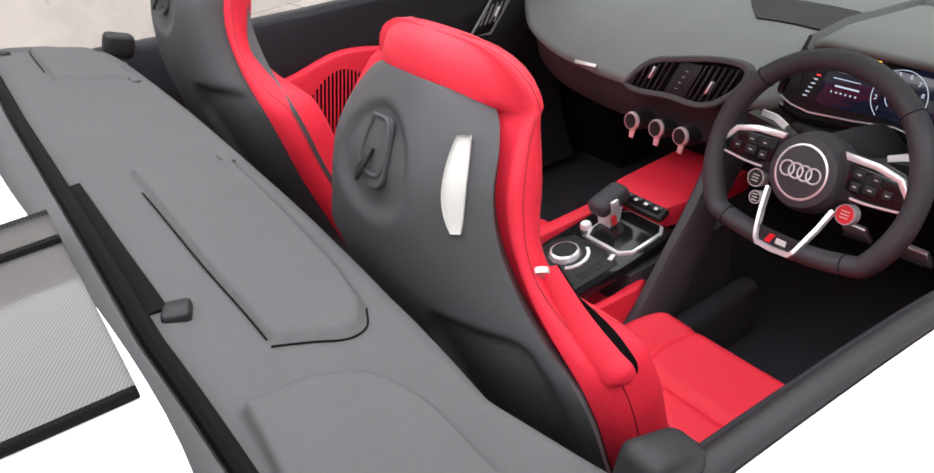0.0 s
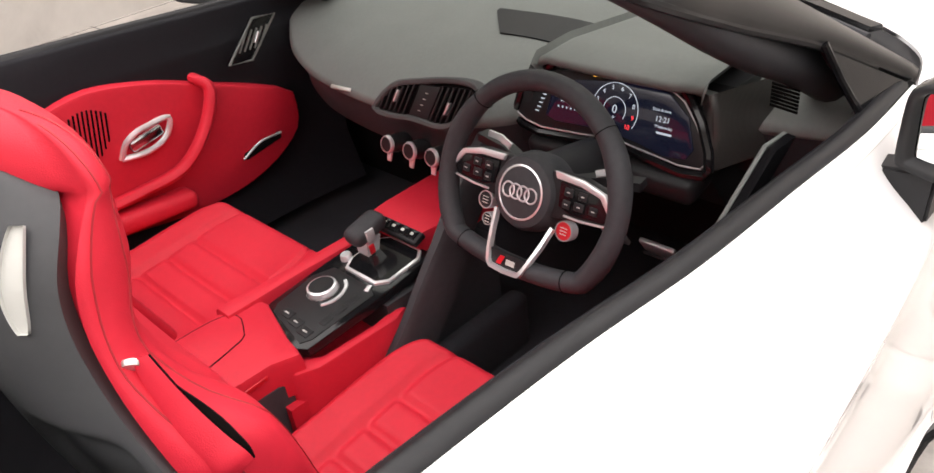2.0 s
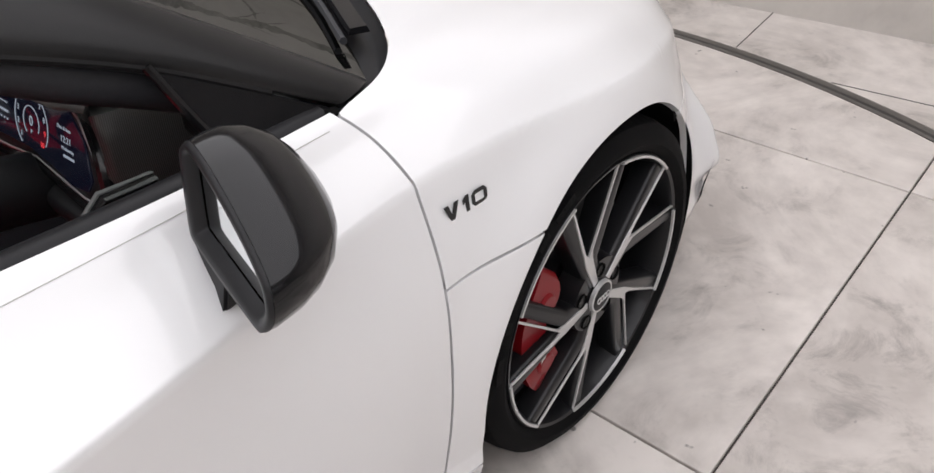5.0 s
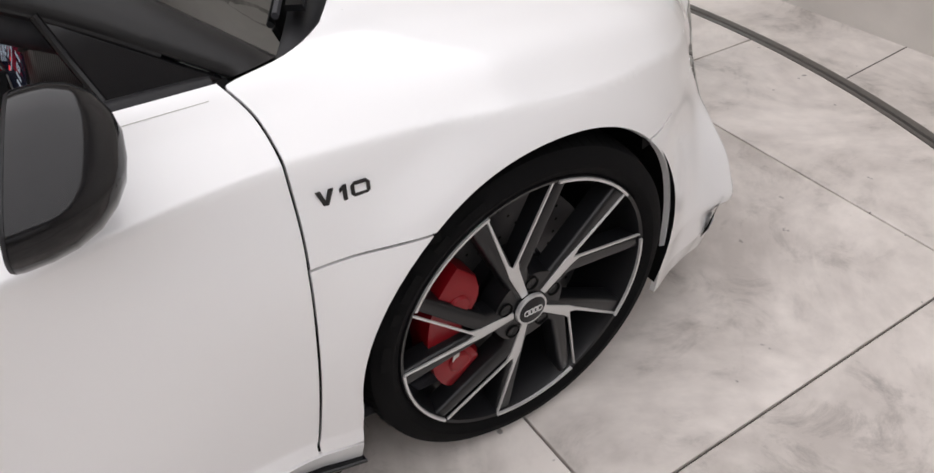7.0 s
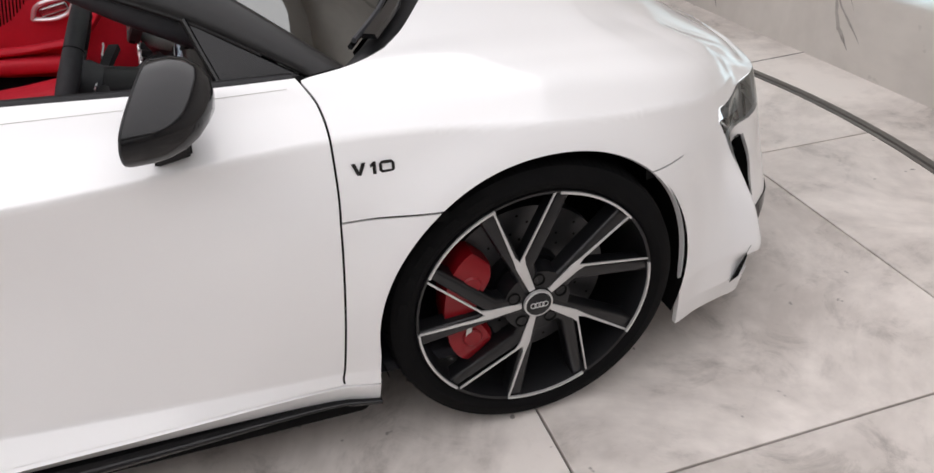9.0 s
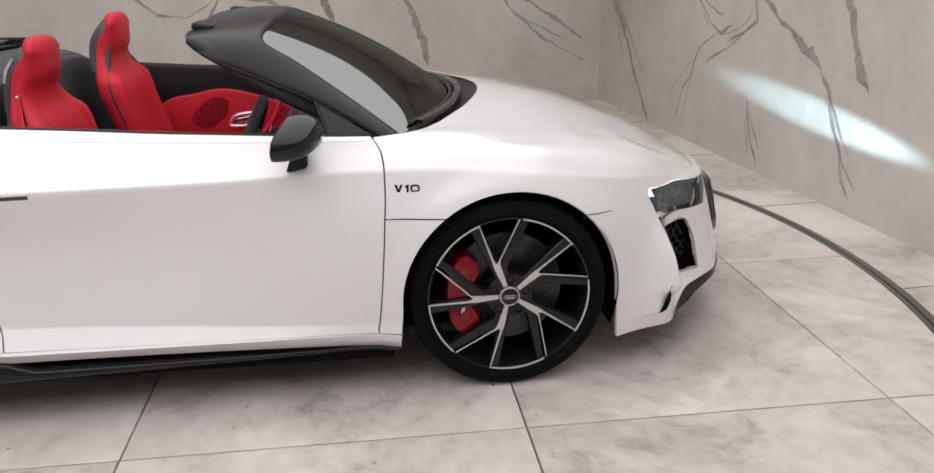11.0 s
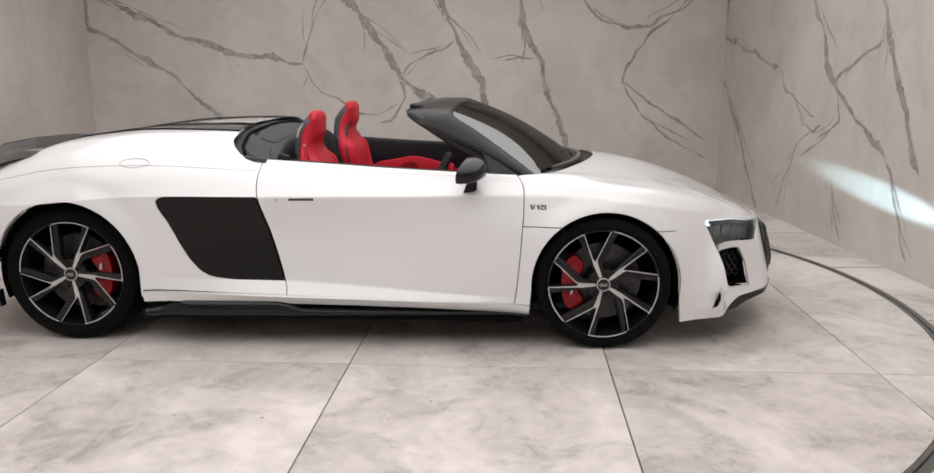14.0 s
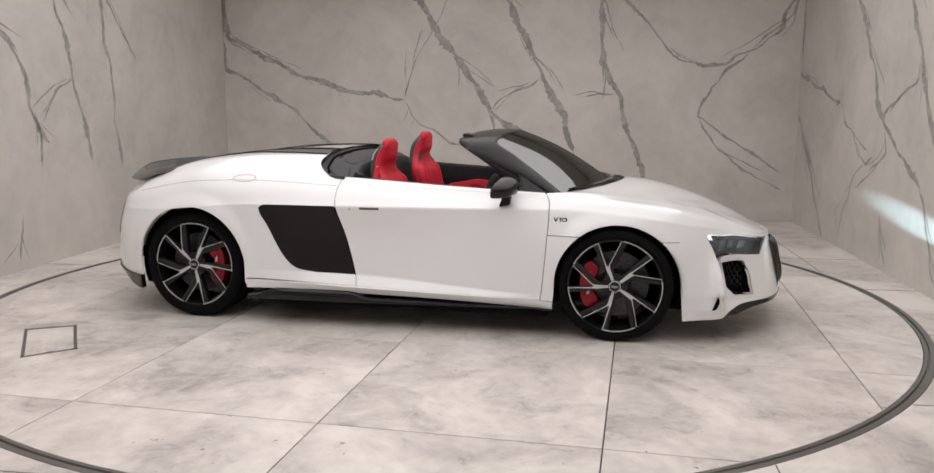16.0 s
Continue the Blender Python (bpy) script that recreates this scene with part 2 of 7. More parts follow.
def curve_through(keys):
    """A smooth function through (u, value) pairs, flat beyond its ends; takes arrays."""
    k = np.array(sorted(keys), float)
    u, v = k[:, 0], k[:, 1]
    d = np.diff(v) / np.diff(u)
    m = np.zeros(len(u))
    h = np.diff(u)
    for i in range(1, len(u) - 1):
        m[i] = (d[i - 1] * h[i] + d[i] * h[i - 1]) / (h[i] + h[i - 1])
        if d[i - 1] * d[i] <= 0:
            m[i] *= 0.35
    m[0], m[-1] = d[0], d[-1]

    def f(x):
        x = np.clip(np.asarray(x, float), u[0], u[-1])
        i = np.clip(np.searchsorted(u, x) - 1, 0, len(u) - 2)
        t = (x - u[i]) / h[i]
        return (2 * t**3 - 3 * t**2 + 1) * v[i] + (t**3 - 2 * t**2 + t) * h[i] * m[i] + (3 * t**2 - 2 * t**3) * v[i + 1] + (t**3 - t**2) * h[i] * m[i + 1]

    return f


def grid_faces(nu, nv, flip=False, wrap=False):
    out = []
    for i in range(nu - 1 + wrap):
        a, b = i * nv, ((i + 1) % nu) * nv
        for j in range(nv - 1):
            q = (a + j, b + j, b + j + 1, a + j + 1)
            out.append(q[::-1] if flip else q)
    return out


def sheet(name, P, mat, parent, label="", depth=0.0, inward=None, flip=False):
    """A surface from a grid of points, with its four rims folded inwards by depth."""
    nu, nv = P.shape[:2]
    verts, faces = list(P.reshape(-1, 3)), grid_faces(nu, nv, flip)
    if depth:
        du, dv = np.gradient(P, axis=0), np.gradient(P, axis=1)
        n = np.cross(du, dv)
        n /= np.linalg.norm(n, axis=2, keepdims=True) + 1e-9
        if flip:
            n = -n
        back = P - n * depth
        loop = [(i, 0) for i in range(nu)] + [(nu - 1, j) for j in range(1, nv)] + [(i, nv - 1) for i in range(nu - 2, -1, -1)] + [(0, j) for j in range(nv - 2, 0, -1)]
        base = len(verts)
        for i, j in loop:
            verts.append(P[i, j])
            verts.append(back[i, j])
        c = len(loop)
        for k in range(c):
            a, b = base + 2 * k, base + 2 * ((k + 1) % c)
            q = (a, a + 1, b + 1, b)
            faces.append(q[::-1] if flip else q)
    return link_mesh(name, verts, faces, mat, parent, label)


def sweep(name, path, ring, mat, parent=None, label="", closed=False, up=(0, 0, 1), scales=None):
    """A profile (list of x, y) carried along a path of points."""
    path = np.array(path, float)
    n = len(path)
    tan = np.gradient(path, axis=0)
    if closed:
        tan = np.roll(path, -1, 0) - np.roll(path, 1, 0)
    tan /= np.linalg.norm(tan, axis=1, keepdims=True) + 1e-12
    verts = []
    for i in range(n):
        side = np.cross(tan[i], np.array(up, float))
        side /= np.linalg.norm(side) + 1e-12
        top = np.cross(side, tan[i])
        s = 1 if scales is None else scales[i]
        for a, b in ring:
            verts.append(path[i] + side * a * s + top * b * s)
    m = len(ring)
    faces = []
    for i in range(n - 1 + closed):
        a, b = i * m, ((i + 1) % n) * m
        for j in range(m):
            faces.append((a + j, a + (j + 1) % m, b + (j + 1) % m, b + j))
    if not closed:
        faces += [tuple(range(m))[::-1], tuple(range((n - 1) * m, n * m))]
    bm = bmesh.new()
    vs = [bm.verts.new(v) for v in verts]
    for f in faces:
        bm.faces.new([vs[i] for i in f])
    return part(name, bm, mat, parent, label)


def disc_ring(r, n=12, rx=None):
    return [(r * math.cos(2 * math.pi * i / n), (rx or r) * math.sin(2 * math.pi * i / n)) for i in range(n)]


def smooth_path(points, n):
    p = np.array(points, float)
    d = np.r_[0, np.cumsum(np.linalg.norm(np.diff(p, axis=0), axis=1))]
    t = np.linspace(0, d[-1], n)
    return np.stack([curve_through(list(zip(d, p[:, k])))(t) for k in range(p.shape[1])], axis=1)


def lathe(name, profile, mat, parent=None, label="", n=64, m=None):
    """A profile of (radius, height) turned round the y axis."""
    m = m or Matrix()
    verts, faces, k = [], [], len(profile)
    for i in range(n):
        a = 2 * math.pi * i / n
        for r, h in profile:
            verts.append(m @ Vector((r * math.cos(a), h, r * math.sin(a))))
    faces = grid_faces(n, k, wrap=True)
    bm = bmesh.new()
    vs = [bm.verts.new(v) for v in verts]
    for f in faces:
        bm.faces.new([vs[i] for i in f])
    bmesh.ops.remove_doubles(bm, verts=bm.verts, dist=1e-6)
    return part(name, bm, mat, parent, label, angle=35)


def rounded_box(size, bevel, m=None, segments=3):
    bm = bmesh.new()
    bmesh.ops.create_cube(bm, size=1)
    for v in bm.verts:
        v.co = Vector((v.co.x * size[0], v.co.y * size[1], v.co.z * size[2]))
    if bevel:
        bmesh.ops.bevel(bm, geom=list(bm.edges), offset=bevel, segments=segments, profile=0.5, affect="EDGES")
    if m is not None:
        bmesh.ops.transform(bm, matrix=m, verts=bm.verts)
    return bm


def prism(outline, depth, bevel=0.0, m=None, segments=2):
    """An outline in x, y pushed out along z by depth, its edges rounded."""
    bm = bmesh.new()
    f = bm.faces.new([bm.verts.new((x, y, 0)) for x, y in outline])
    ext = bmesh.ops.extrude_face_region(bm, geom=[f])
    bmesh.ops.translate(bm, verts=[v for v in ext["geom"] if isinstance(v, bmesh.types.BMVert)], vec=(0, 0, depth))
    bmesh.ops.recalc_face_normals(bm, faces=bm.faces)
    if bevel:
        rim = [e for e in bm.edges if abs(e.verts[0].co.z - depth) < 1e-6 and abs(e.verts[1].co.z - depth) < 1e-6]
        bmesh.ops.bevel(bm, geom=rim, offset=bevel, segments=segments, profile=0.5, affect="EDGES", clamp_overlap=True)
    if m is not None:
        bmesh.ops.transform(bm, matrix=m, verts=bm.verts)
    return bm


def words(name, text, size, m, mat, parent, extrude=0.001, label=""):
    """Lettering in the built-in font, turned into a mesh."""
    cu = bpy.data.curves.new(name, "FONT")
    cu.body, cu.size, cu.extrude, cu.align_x, cu.align_y = text, size, extrude, "CENTER", "CENTER"
    tmp = bpy.data.objects.new(name, cu)
    me = bpy.data.meshes.new_from_object(tmp)
    bpy.data.objects.remove(tmp)
    me.transform(m)
    me.materials.clear()
    me.materials.append(mat)
    ob = new(name, me)
    ob.parent = parent
    if label:
        ob["label"] = label
    return ob


def axes(origin, right, up):
    """A frame at origin whose x runs along right and y along up."""
    x = Vector(right).normalized()
    z = x.cross(Vector(up)).normalized()
    y = z.cross(x)
    m = Matrix((x, y, z)).transposed().to_4x4()
    m.translation = origin
    return m


# ---- the room ----
ROOM = pose(0, 0, 0, 0, 0, 4)
X0, X1, Y0, Y1, H = -3.5, 3.52, -9.0, 4.25, 3.3


def wall(name, a, b, height, label):
    """A wall 0.2 m thick with its face on the line a-b."""
    a, b = Vector((*a, 0)), Vector((*b, 0))
    way = (b - a).normalized()
    out = Vector((-way.y, way.x, 0)) * 0.2
    bm = bmesh.new()
    low = [bm.verts.new(ROOM @ p) for p in (a, b, b + out, a + out)]
    top = [bm.verts.new(ROOM @ (p + Vector((0, 0, height)))) for p in (a, b, b + out, a + out)]
    bm.faces.new(low)
    bm.faces.new(top)
    for i in range(4):
        bm.faces.new((low[i], low[(i + 1) % 4], top[(i + 1) % 4], top[i]))
    return tagged(part(name, bm, WALL, None, smooth=False), label, "wall", kind="structure")


wall_back = wall("wall_back", (X0, Y1), (X1, Y1), H, "grey veined marble slab wall behind the turntable")
wall_right = wall("wall_right", (X1, Y1), (X1, Y0), H, "grey veined marble slab wall ahead of the car")
wall_left = wall("wall_left", (X0, Y0), (X0, Y1), H, "grey veined marble slab wall behind the car")
wall_front = wall("wall_front", (X1, Y0), (X0, Y0), H, "plain marble wall closing the room")
bm = rounded_box((X1 - X0 + 0.4, Y1 - Y0 + 0.4, 0.2), 0, ROOM @ pose((X0 + X1) / 2, (Y0 + Y1) / 2, H + 0.1))
tagged(part("ceiling", bm, CEIL, None, smooth=False), "plain white showroom ceiling", "ceiling", kind="structure")

# ---- floor and turntable ----
RING_R, RING_W = 3.09, 0.066
HUB = Vector((0.03, 0.10, 0.0))
HUB_R = ROOM.inverted() @ HUB
FX0, FX1, FY0, FY1 = X0 - 0.1, X1 + 0.1, Y0 - 0.1, Y1 + 0.1


def floor_sheet():
    """The fixed floor round the turntable: from the ring out to the walls, and a bed under the disc."""
    n = 192
    bm = bmesh.new()
    inner, outer = [], []
    for i in range(n):
        a = 2 * math.pi * i / n
        c, s = math.cos(a), math.sin(a)
        k = min(((FX1 if c > 0 else FX0) / c) if abs(c) > 1e-6 else 1e9, ((FY1 if s > 0 else FY0) / s) if abs(s) > 1e-6 else 1e9)
        inner.append(bm.verts.new(ROOM @ (HUB_R + Vector(((RING_R + RING_W) * c, (RING_R + RING_W) * s, 0.0)))))
        outer.append(bm.verts.new(ROOM @ Vector((k * c, k * s, 0.0))))
    for i in range(n):
        j = (i + 1) % n
        bm.faces.new((inner[i], outer[i], outer[j], inner[j]))
    ob = part("floor", bm, TILE, None, smooth=False)
    return tagged(ob, "pale stone-look tiled floor round the turntable", "floor", kind="structure")


floor = floor_sheet()
bm = rounded_box((FX1 - FX0 + 1, FY1 - FY0 + 1, 0.1), 0, ROOM @ pose((FX0 + FX1) / 2, (FY0 + FY1) / 2, -0.062))
part("floor_bed", bm, GROUT, floor, "dark bed under the tiles", smooth=False)
# joints of the fixed floor
for k in range(-6, 5):
    for axis in (0, 1):
        p = 0.61 + k * 1.2
        lo, hi = (FY0, FY1) if axis == 0 else (FX0, FX1)
        if not lo - 6 < p < hi + 6:
            continue
        r = RING_R + RING_W + 0.004
        off, mid = p - HUB_R[axis], HUB_R[1 - axis]
        reach = math.sqrt(max(0.0, r * r - off * off))
        spans = [(lo, hi)] if abs(off) > r else [(lo, mid - reach), (mid + reach, hi)]
        edge = (FX0, FX1) if axis == 0 else (FY0, FY1)
        if not edge[0] < p < edge[1]:
            continue
        for a, b in spans:
            if b - a < 0.05:
                continue
            size, mid = ((0.004, b - a, 0.003), (p, (a + b) / 2, 0.0)) if axis == 0 else ((b - a, 0.004, 0.003), ((a + b) / 2, p, 0.0))
            part("floor_joint", rounded_box(size, 0, ROOM @ pose(*mid)), GROUT, floor, smooth=False)

turntable = tagged(new("turntable"), "round tiled turntable with dark steel edge ring", "turntable")
sweep("edge_ring", [(HUB.x + (RING_R + RING_W / 2) * math.cos(a), HUB.y + (RING_R + RING_W / 2) * math.sin(a), -0.004) for a in np.linspace(0, 2 * math.pi, 181)[:-1]],
      [(-RING_W / 2 + 0.004, -0.01), (-RING_W / 2 + 0.004, 0.004), (-RING_W / 2 + 0.012, 0.0055), (-0.012, 0.0045), (-0.008, -0.004), (-0.002, -0.004), (0.002, 0.005), (RING_W / 2 - 0.012, 0.0062), (RING_W / 2 - 0.002, 0.005), (RING_W / 2 - 0.002, -0.01)], RING, turntable, "dark steel double edge ring", closed=True)


def clip(poly, n, d):
    """Keeps the part of a polygon on which p.n <= d."""
    out = []
    for i, p in enumerate(poly):
        q = poly[(i + 1) % len(poly)]
        a, b = p[0] * n[0] + p[1] * n[1] - d, q[0] * n[0] + q[1] * n[1] - d
        if a <= 0:
            out.append(p)
        if a * b < 0:
            t = a / (a - b)
            out.append((p[0] + t * (q[0] - p[0]), p[1] + t * (q[1] - p[1])))
    return out


TILE_W, TX, TY = 1.204, 1.335, -1.178
for i in range(-5, 4):
    for j in range(-3, 5):
        x0, y0 = TX + i * TILE_W, TY + (j - 1) * TILE_W
        g = 0.003
        poly = [(x0 + g, y0 + g), (x0 + TILE_W - g, y0 + g), (x0 + TILE_W - g, y0 + TILE_W - g), (x0 + g, y0 + TILE_W - g)]
        near = max(math.dist(p, HUB[:2]) for p in poly)
        if near > RING_R:
            for k in range(120):
                a = 2 * math.pi * k / 120
                poly = clip(poly, (math.cos(a), math.sin(a)), RING_R + HUB.x * math.cos(a) + HUB.y * math.sin(a))
                if len(poly) < 3:
                    break
        if len(poly) < 3:
            continue
        clean = [p for k, p in enumerate(poly) if math.dist(p, poly[k - 1]) > 1e-4]
        if len(clean) < 3:
            continue
        c = np.mean(clean, axis=0)
        t = part("tile", prism([(p[0] - c[0], p[1] - c[1]) for p in clean], 0.012, 0.0015, None, 1), TILE, turntable)
        t.location = (c[0], c[1], -0.012)

# ---- the car body: character lines and the skin between them ----
car = tagged(new("sports_car"), "white open-top two-seat sports car with red leather seats on a turntable", "car")

PLAN_X = curve_through([(-2.75, -2.15), (-2.5, -2.14), (-2.25, -2.1), (-2.05, -2.0), (-1.85, -1.84), (-1.6, -1.6), (-0.9, -0.9), (0, 0), (0.93, 0.93), (1.55, 1.55), (1.72, 1.718), (1.9, 1.885), (2.1, 2.055), (2.3, 2.19), (2.5, 2.265), (2.75, 2.29)])
PLAN_Y = curve_through([(-2.75, 0), (-2.5, -0.27), (-2.25, -0.52), (-2.05, -0.72), (-1.85, -0.865), (-1.6, -0.945), (-1.33, -0.966), (-0.9, -0.972), (-0.4, -0.97), (0, -0.955), (0.5, -0.935), (0.93, -0.92), (1.15, -0.928), (1.33, -0.932), (1.55, -0.908), (1.72, -0.868), (1.9, -0.785), (2.1, -0.66), (2.3, -0.47), (2.5, -0.25), (2.75, 0)])
RAIL_Z = [curve_through(k) for k in (
    [(-2.75, 0.24), (-2.0, 0.24), (-1.75, 0.17), (-0.95, 0.226), (0, 0.212), (0.95, 0.174), (1.7, 0.135), (2.0, 0.15), (2.3, 0.16), (2.75, 0.16)],
    [(-2.75, 0.35), (-1.75, 0.27), (-0.95, 0.28), (-0.22, 0.262), (0.9, 0.222), (1.7, 0.19), (2.0, 0.215), (2.75, 0.21)],
    [(-2.75, 0.44), (-1.75, 0.36), (-0.95, 0.345), (-0.2, 0.33), (0.9, 0.255), (1.7, 0.27), (2.0, 0.29), (2.75, 0.29)],
    [(-2.75, 0.58), (-1.75, 0.58), (-0.95, 0.57), (-0.3, 0.56), (0.3, 0.58), (0.93, 0.608), (1.33, 0.605), (1.6, 0.588), (1.77, 0.585), (1.85, 0.59), (1.95, 0.603), (2.1, 0.602), (2.3, 0.572), (2.5, 0.552), (2.75, 0.545)],
    [(-2.75, 0.70), (-1.75, 0.69), (-0.95, 0.745), (-0.3, 0.75), (0.5, 0.752), (0.93, 0.754), (1.33, 0.738), (1.6, 0.70), (1.85, 0.66), (2.1, 0.622), (2.3, 0.58), (2.75, 0.55)],
    [(-2.75, 0.76), (-1.75, 0.78), (-1.33, 0.84), (-0.95, 0.85), (-0.3, 0.83), (0.5, 0.808), (0.93, 0.802), (1.33, 0.79), (1.6, 0.757), (1.85, 0.709), (2.1, 0.65), (2.3, 0.592), (2.5, 0.563), (2.75, 0.555)],
    [(-2.75, 0.80), (-2.0, 0.80), (-1.75, 0.84), (-1.33, 0.925), (-0.95, 0.95), (-0.41, 0.915), (-0.1, 0.895), (0.13, 0.88), (0.49, 0.86), (0.93, 0.838), (1.15, 0.832), (1.33, 0.814), (1.6, 0.785), (1.85, 0.748), (2.1, 0.69), (2.3, 0.62), (2.5, 0.578), (2.75, 0.56)],
    [(-2.75, 0.82), (-2.0, 0.85), (-1.75, 0.895), (-1.33, 0.985), (-0.95, 1.015), (-0.45, 1.0), (0.5, 0.88), (0.93, 0.846), (1.15, 0.842), (1.33, 0.829), (1.6, 0.804), (1.85, 0.776), (2.1, 0.722), (2.3, 0.648), (2.5, 0.594), (2.75, 0.566)],
)]
RAIL_IN = [curve_through(k) for k in (
    [(-2.75, 0.0), (-1.75, 0.03), (-0.9, 0.010), (-0.3, 0.018), (0.8, 0.018), (0.95, 0.012), (1.7, 0.01), (1.85, -0.025), (1.905, -0.045), (2.0, -0.02), (2.3, -0.04), (2.75, -0.03)],
    [(-2.75, -0.01), (-1.75, 0.01), (-0.9, 0.0), (-0.2, -0.022), (0.4, -0.014), (0.9, 0.002), (1.7, 0.004), (1.85, -0.04), (1.905, -0.058), (1.985, 0.012), (2.1, 0.04), (2.2, 0.0), (2.3, -0.04), (2.75, -0.04)],
    [(-2.75, -0.01), (-1.75, 0.005), (-0.9, 0.006), (-0.2, 0.030), (0.5, 0.024), (0.9, 0.008), (1.7, 0.0), (1.85, -0.035), (1.905, -0.052), (1.97, 0.048), (2.1, 0.08), (2.2, 0.02), (2.3, -0.02), (2.4, -0.035), (2.75, -0.02)],
    [(-2.75, 0.03), (-2.1, 0.025), (-1.75, 0.0), (-0.9, 0.0), (-0.3, 0.046), (0.0, 0.045), (0.3, 0.036), (0.93, 0.006), (1.33, 0.0), (1.6, 0.014), (1.85, 0.05), (2.1, 0.095), (2.3, 0.055), (2.75, 0.015)],
    [(-2.75, 0.08), (-2.1, 0.055), (-1.75, 0.012), (-0.9, 0.006), (-0.3, 0.0), (0.3, 0.004), (0.6, 0.02), (0.93, 0.05), (1.33, 0.035), (1.6, 0.045), (1.85, 0.075), (2.1, 0.11), (2.3, 0.07), (2.75, 0.02)],
    [(-2.75, 0.11), (-2.1, 0.09), (-1.75, 0.05), (-1.33, 0.05), (-0.3, 0.075), (0.3, 0.085), (0.93, 0.105), (1.33, 0.09), (1.6, 0.11), (1.85, 0.115), (2.1, 0.135), (2.3, 0.09), (2.75, 0.03)],
    [(-2.75, 0.13), (-2.0, 0.12), (-1.33, 0.12), (-0.9, 0.16), (-0.4, 0.19), (-0.1, 0.186), (0.1, 0.177), (0.28, 0.159), (0.5, 0.149), (0.72, 0.139), (0.93, 0.148), (1.15, 0.165), (1.33, 0.19), (1.6, 0.21), (1.85, 0.21), (2.1, 0.185), (2.3, 0.12), (2.75, 0.04)],
    [(-2.75, 0.15), (-2.0, 0.19), (-1.33, 0.24), (-0.9, 0.28), (-0.4, 0.30), (0.93, 0.185), (1.15, 0.27), (1.33, 0.32), (1.6, 0.34), (1.85, 0.34), (2.1, 0.275), (2.3, 0.165), (2.75, 0.05)],
)]
MID_X = curve_through([(-2.75, -1.99), (-2.2, -1.90), (-1.6, -1.55), (-1.0, -1.02), (-0.45, -0.56), (0.93, 1.27), (1.13, 1.35), (1.6, 1.65), (2.0, 1.95), (2.4, 2.17), (2.75, 2.24)])
MID_Z = curve_through([(-2.75, 0.83), (-2.2, 0.89), (-1.6, 0.97), (-1.0, 1.04), (-0.45, 1.06), (0.93, 0.865), (1.13, 0.872), (1.6, 0.822), (2.0, 0.715), (2.4, 0.60), (2.75, 0.57)])
FRONT_HUB, REAR_HUB = (1.325, 0.328), (-1.325, 0.343)
FRONT_ARCH, REAR_ARCH = (1.335, 0.325, 0.357), (-1.312, 0.345, 0.378)
SHARP = (1, 2, 4)


def skin(u, s, inset=0.0):
    """Points of the right flank: u runs along the car, s up the section (0 sill, 4 shoulder crease, 6 belt, 8 centre line)."""
    u, s = np.broadcast_arrays(np.asarray(u, float), np.asarray(s, float))
    shape = u.shape
    u, s = u.ravel(), s.ravel()
    e = 1e-3
    tx, ty = PLAN_X(np.clip(u + e, -2.75, 2.75)) - PLAN_X(np.clip(u - e, -2.75, 2.75)), PLAN_Y(np.clip(u + e, -2.75, 2.75)) - PLAN_Y(np.clip(u - e, -2.75, 2.75))
    ln = np.hypot(tx, ty)
    nx, ny = ty / ln, -tx / ln
    px, py = PLAN_X(u), PLAN_Y(u)
    rails = []
    for k in range(8):
        d = RAIL_IN[k](u)
        rails.append(np.stack([px - nx * d, np.minimum(py - ny * d, 0), RAIL_Z[k](u)], axis=1))
    rails.append(np.stack([MID_X(u), 0 * u, MID_Z(u)], axis=1))
    R = np.stack(rails, axis=1)
    D = np.diff(R, axis=1)
    h = np.linalg.norm(D, axis=2) + 1e-6
    slope = D / h[..., None]
    T0, T1 = np.zeros_like(D), np.zeros_like(D)
    for k in range(8):
        for store, j in ((T0, k), (T1, k + 1)):
            if j == 0:
                t = slope[:, 0]
            elif j == 8:
                t = np.tile(np.array([0.0, 1.0, 0.0]), (len(u), 1))
            elif j in SHARP:
                t = slope[:, k]
            else:
                w0, w1 = h[:, j], h[:, j - 1]
                t = (slope[:, j - 1] * w0[:, None] + slope[:, j] * w1[:, None]) / (w0 + w1)[:, None]
            # long panels keep the tangent of a short neighbour from bulging
            other = h[:, min(max(j - 1 if j == k else j, 0), 7)]
            store[:, k] = t * np.minimum(1, 2.5 * other / h[:, k])[:, None]
    k = np.clip(np.floor(s).astype(int), 0, 7)
    t = (s - k)[:, None]
    i = np.arange(len(u))
    hh = h[i, k][:, None]
    P = (2 * t**3 - 3 * t**2 + 1) * R[i, k] + (t**3 - 2 * t**2 + t) * hh * T0[i, k] + (3 * t**2 - 2 * t**3) * R[i, k + 1] + (t**3 - t**2) * hh * T1[i, k]
    # flared wheel-arch lips
    for cx, cz, r in (FRONT_ARCH, REAR_ARCH):
        dist = np.hypot(P[:, 0] - cx, np.maximum(P[:, 2] - cz, 0)) - r
        f = np.clip(1 - dist / 0.10, 0, 1)
        f = f * f * (3 - 2 * f) * (s < 5.5)
        P[:, 1] -= 0.016 * f
    # the fin beside the front intakes stands out from the bumper
    fin = 0.040 * np.exp(-(((u - 1.902) / 0.036) ** 2)) * np.clip((s - 1.6) / 0.5, 0, 1) * np.clip((2.66 - s) / 0.3, 0, 1)
    P[:, 0] += nx * fin
    P[:, 1] += ny * fin
    if inset:
        P[:, 0] -= nx * inset
        P[:, 1] -= ny * inset
    return P.reshape(*shape, 3)


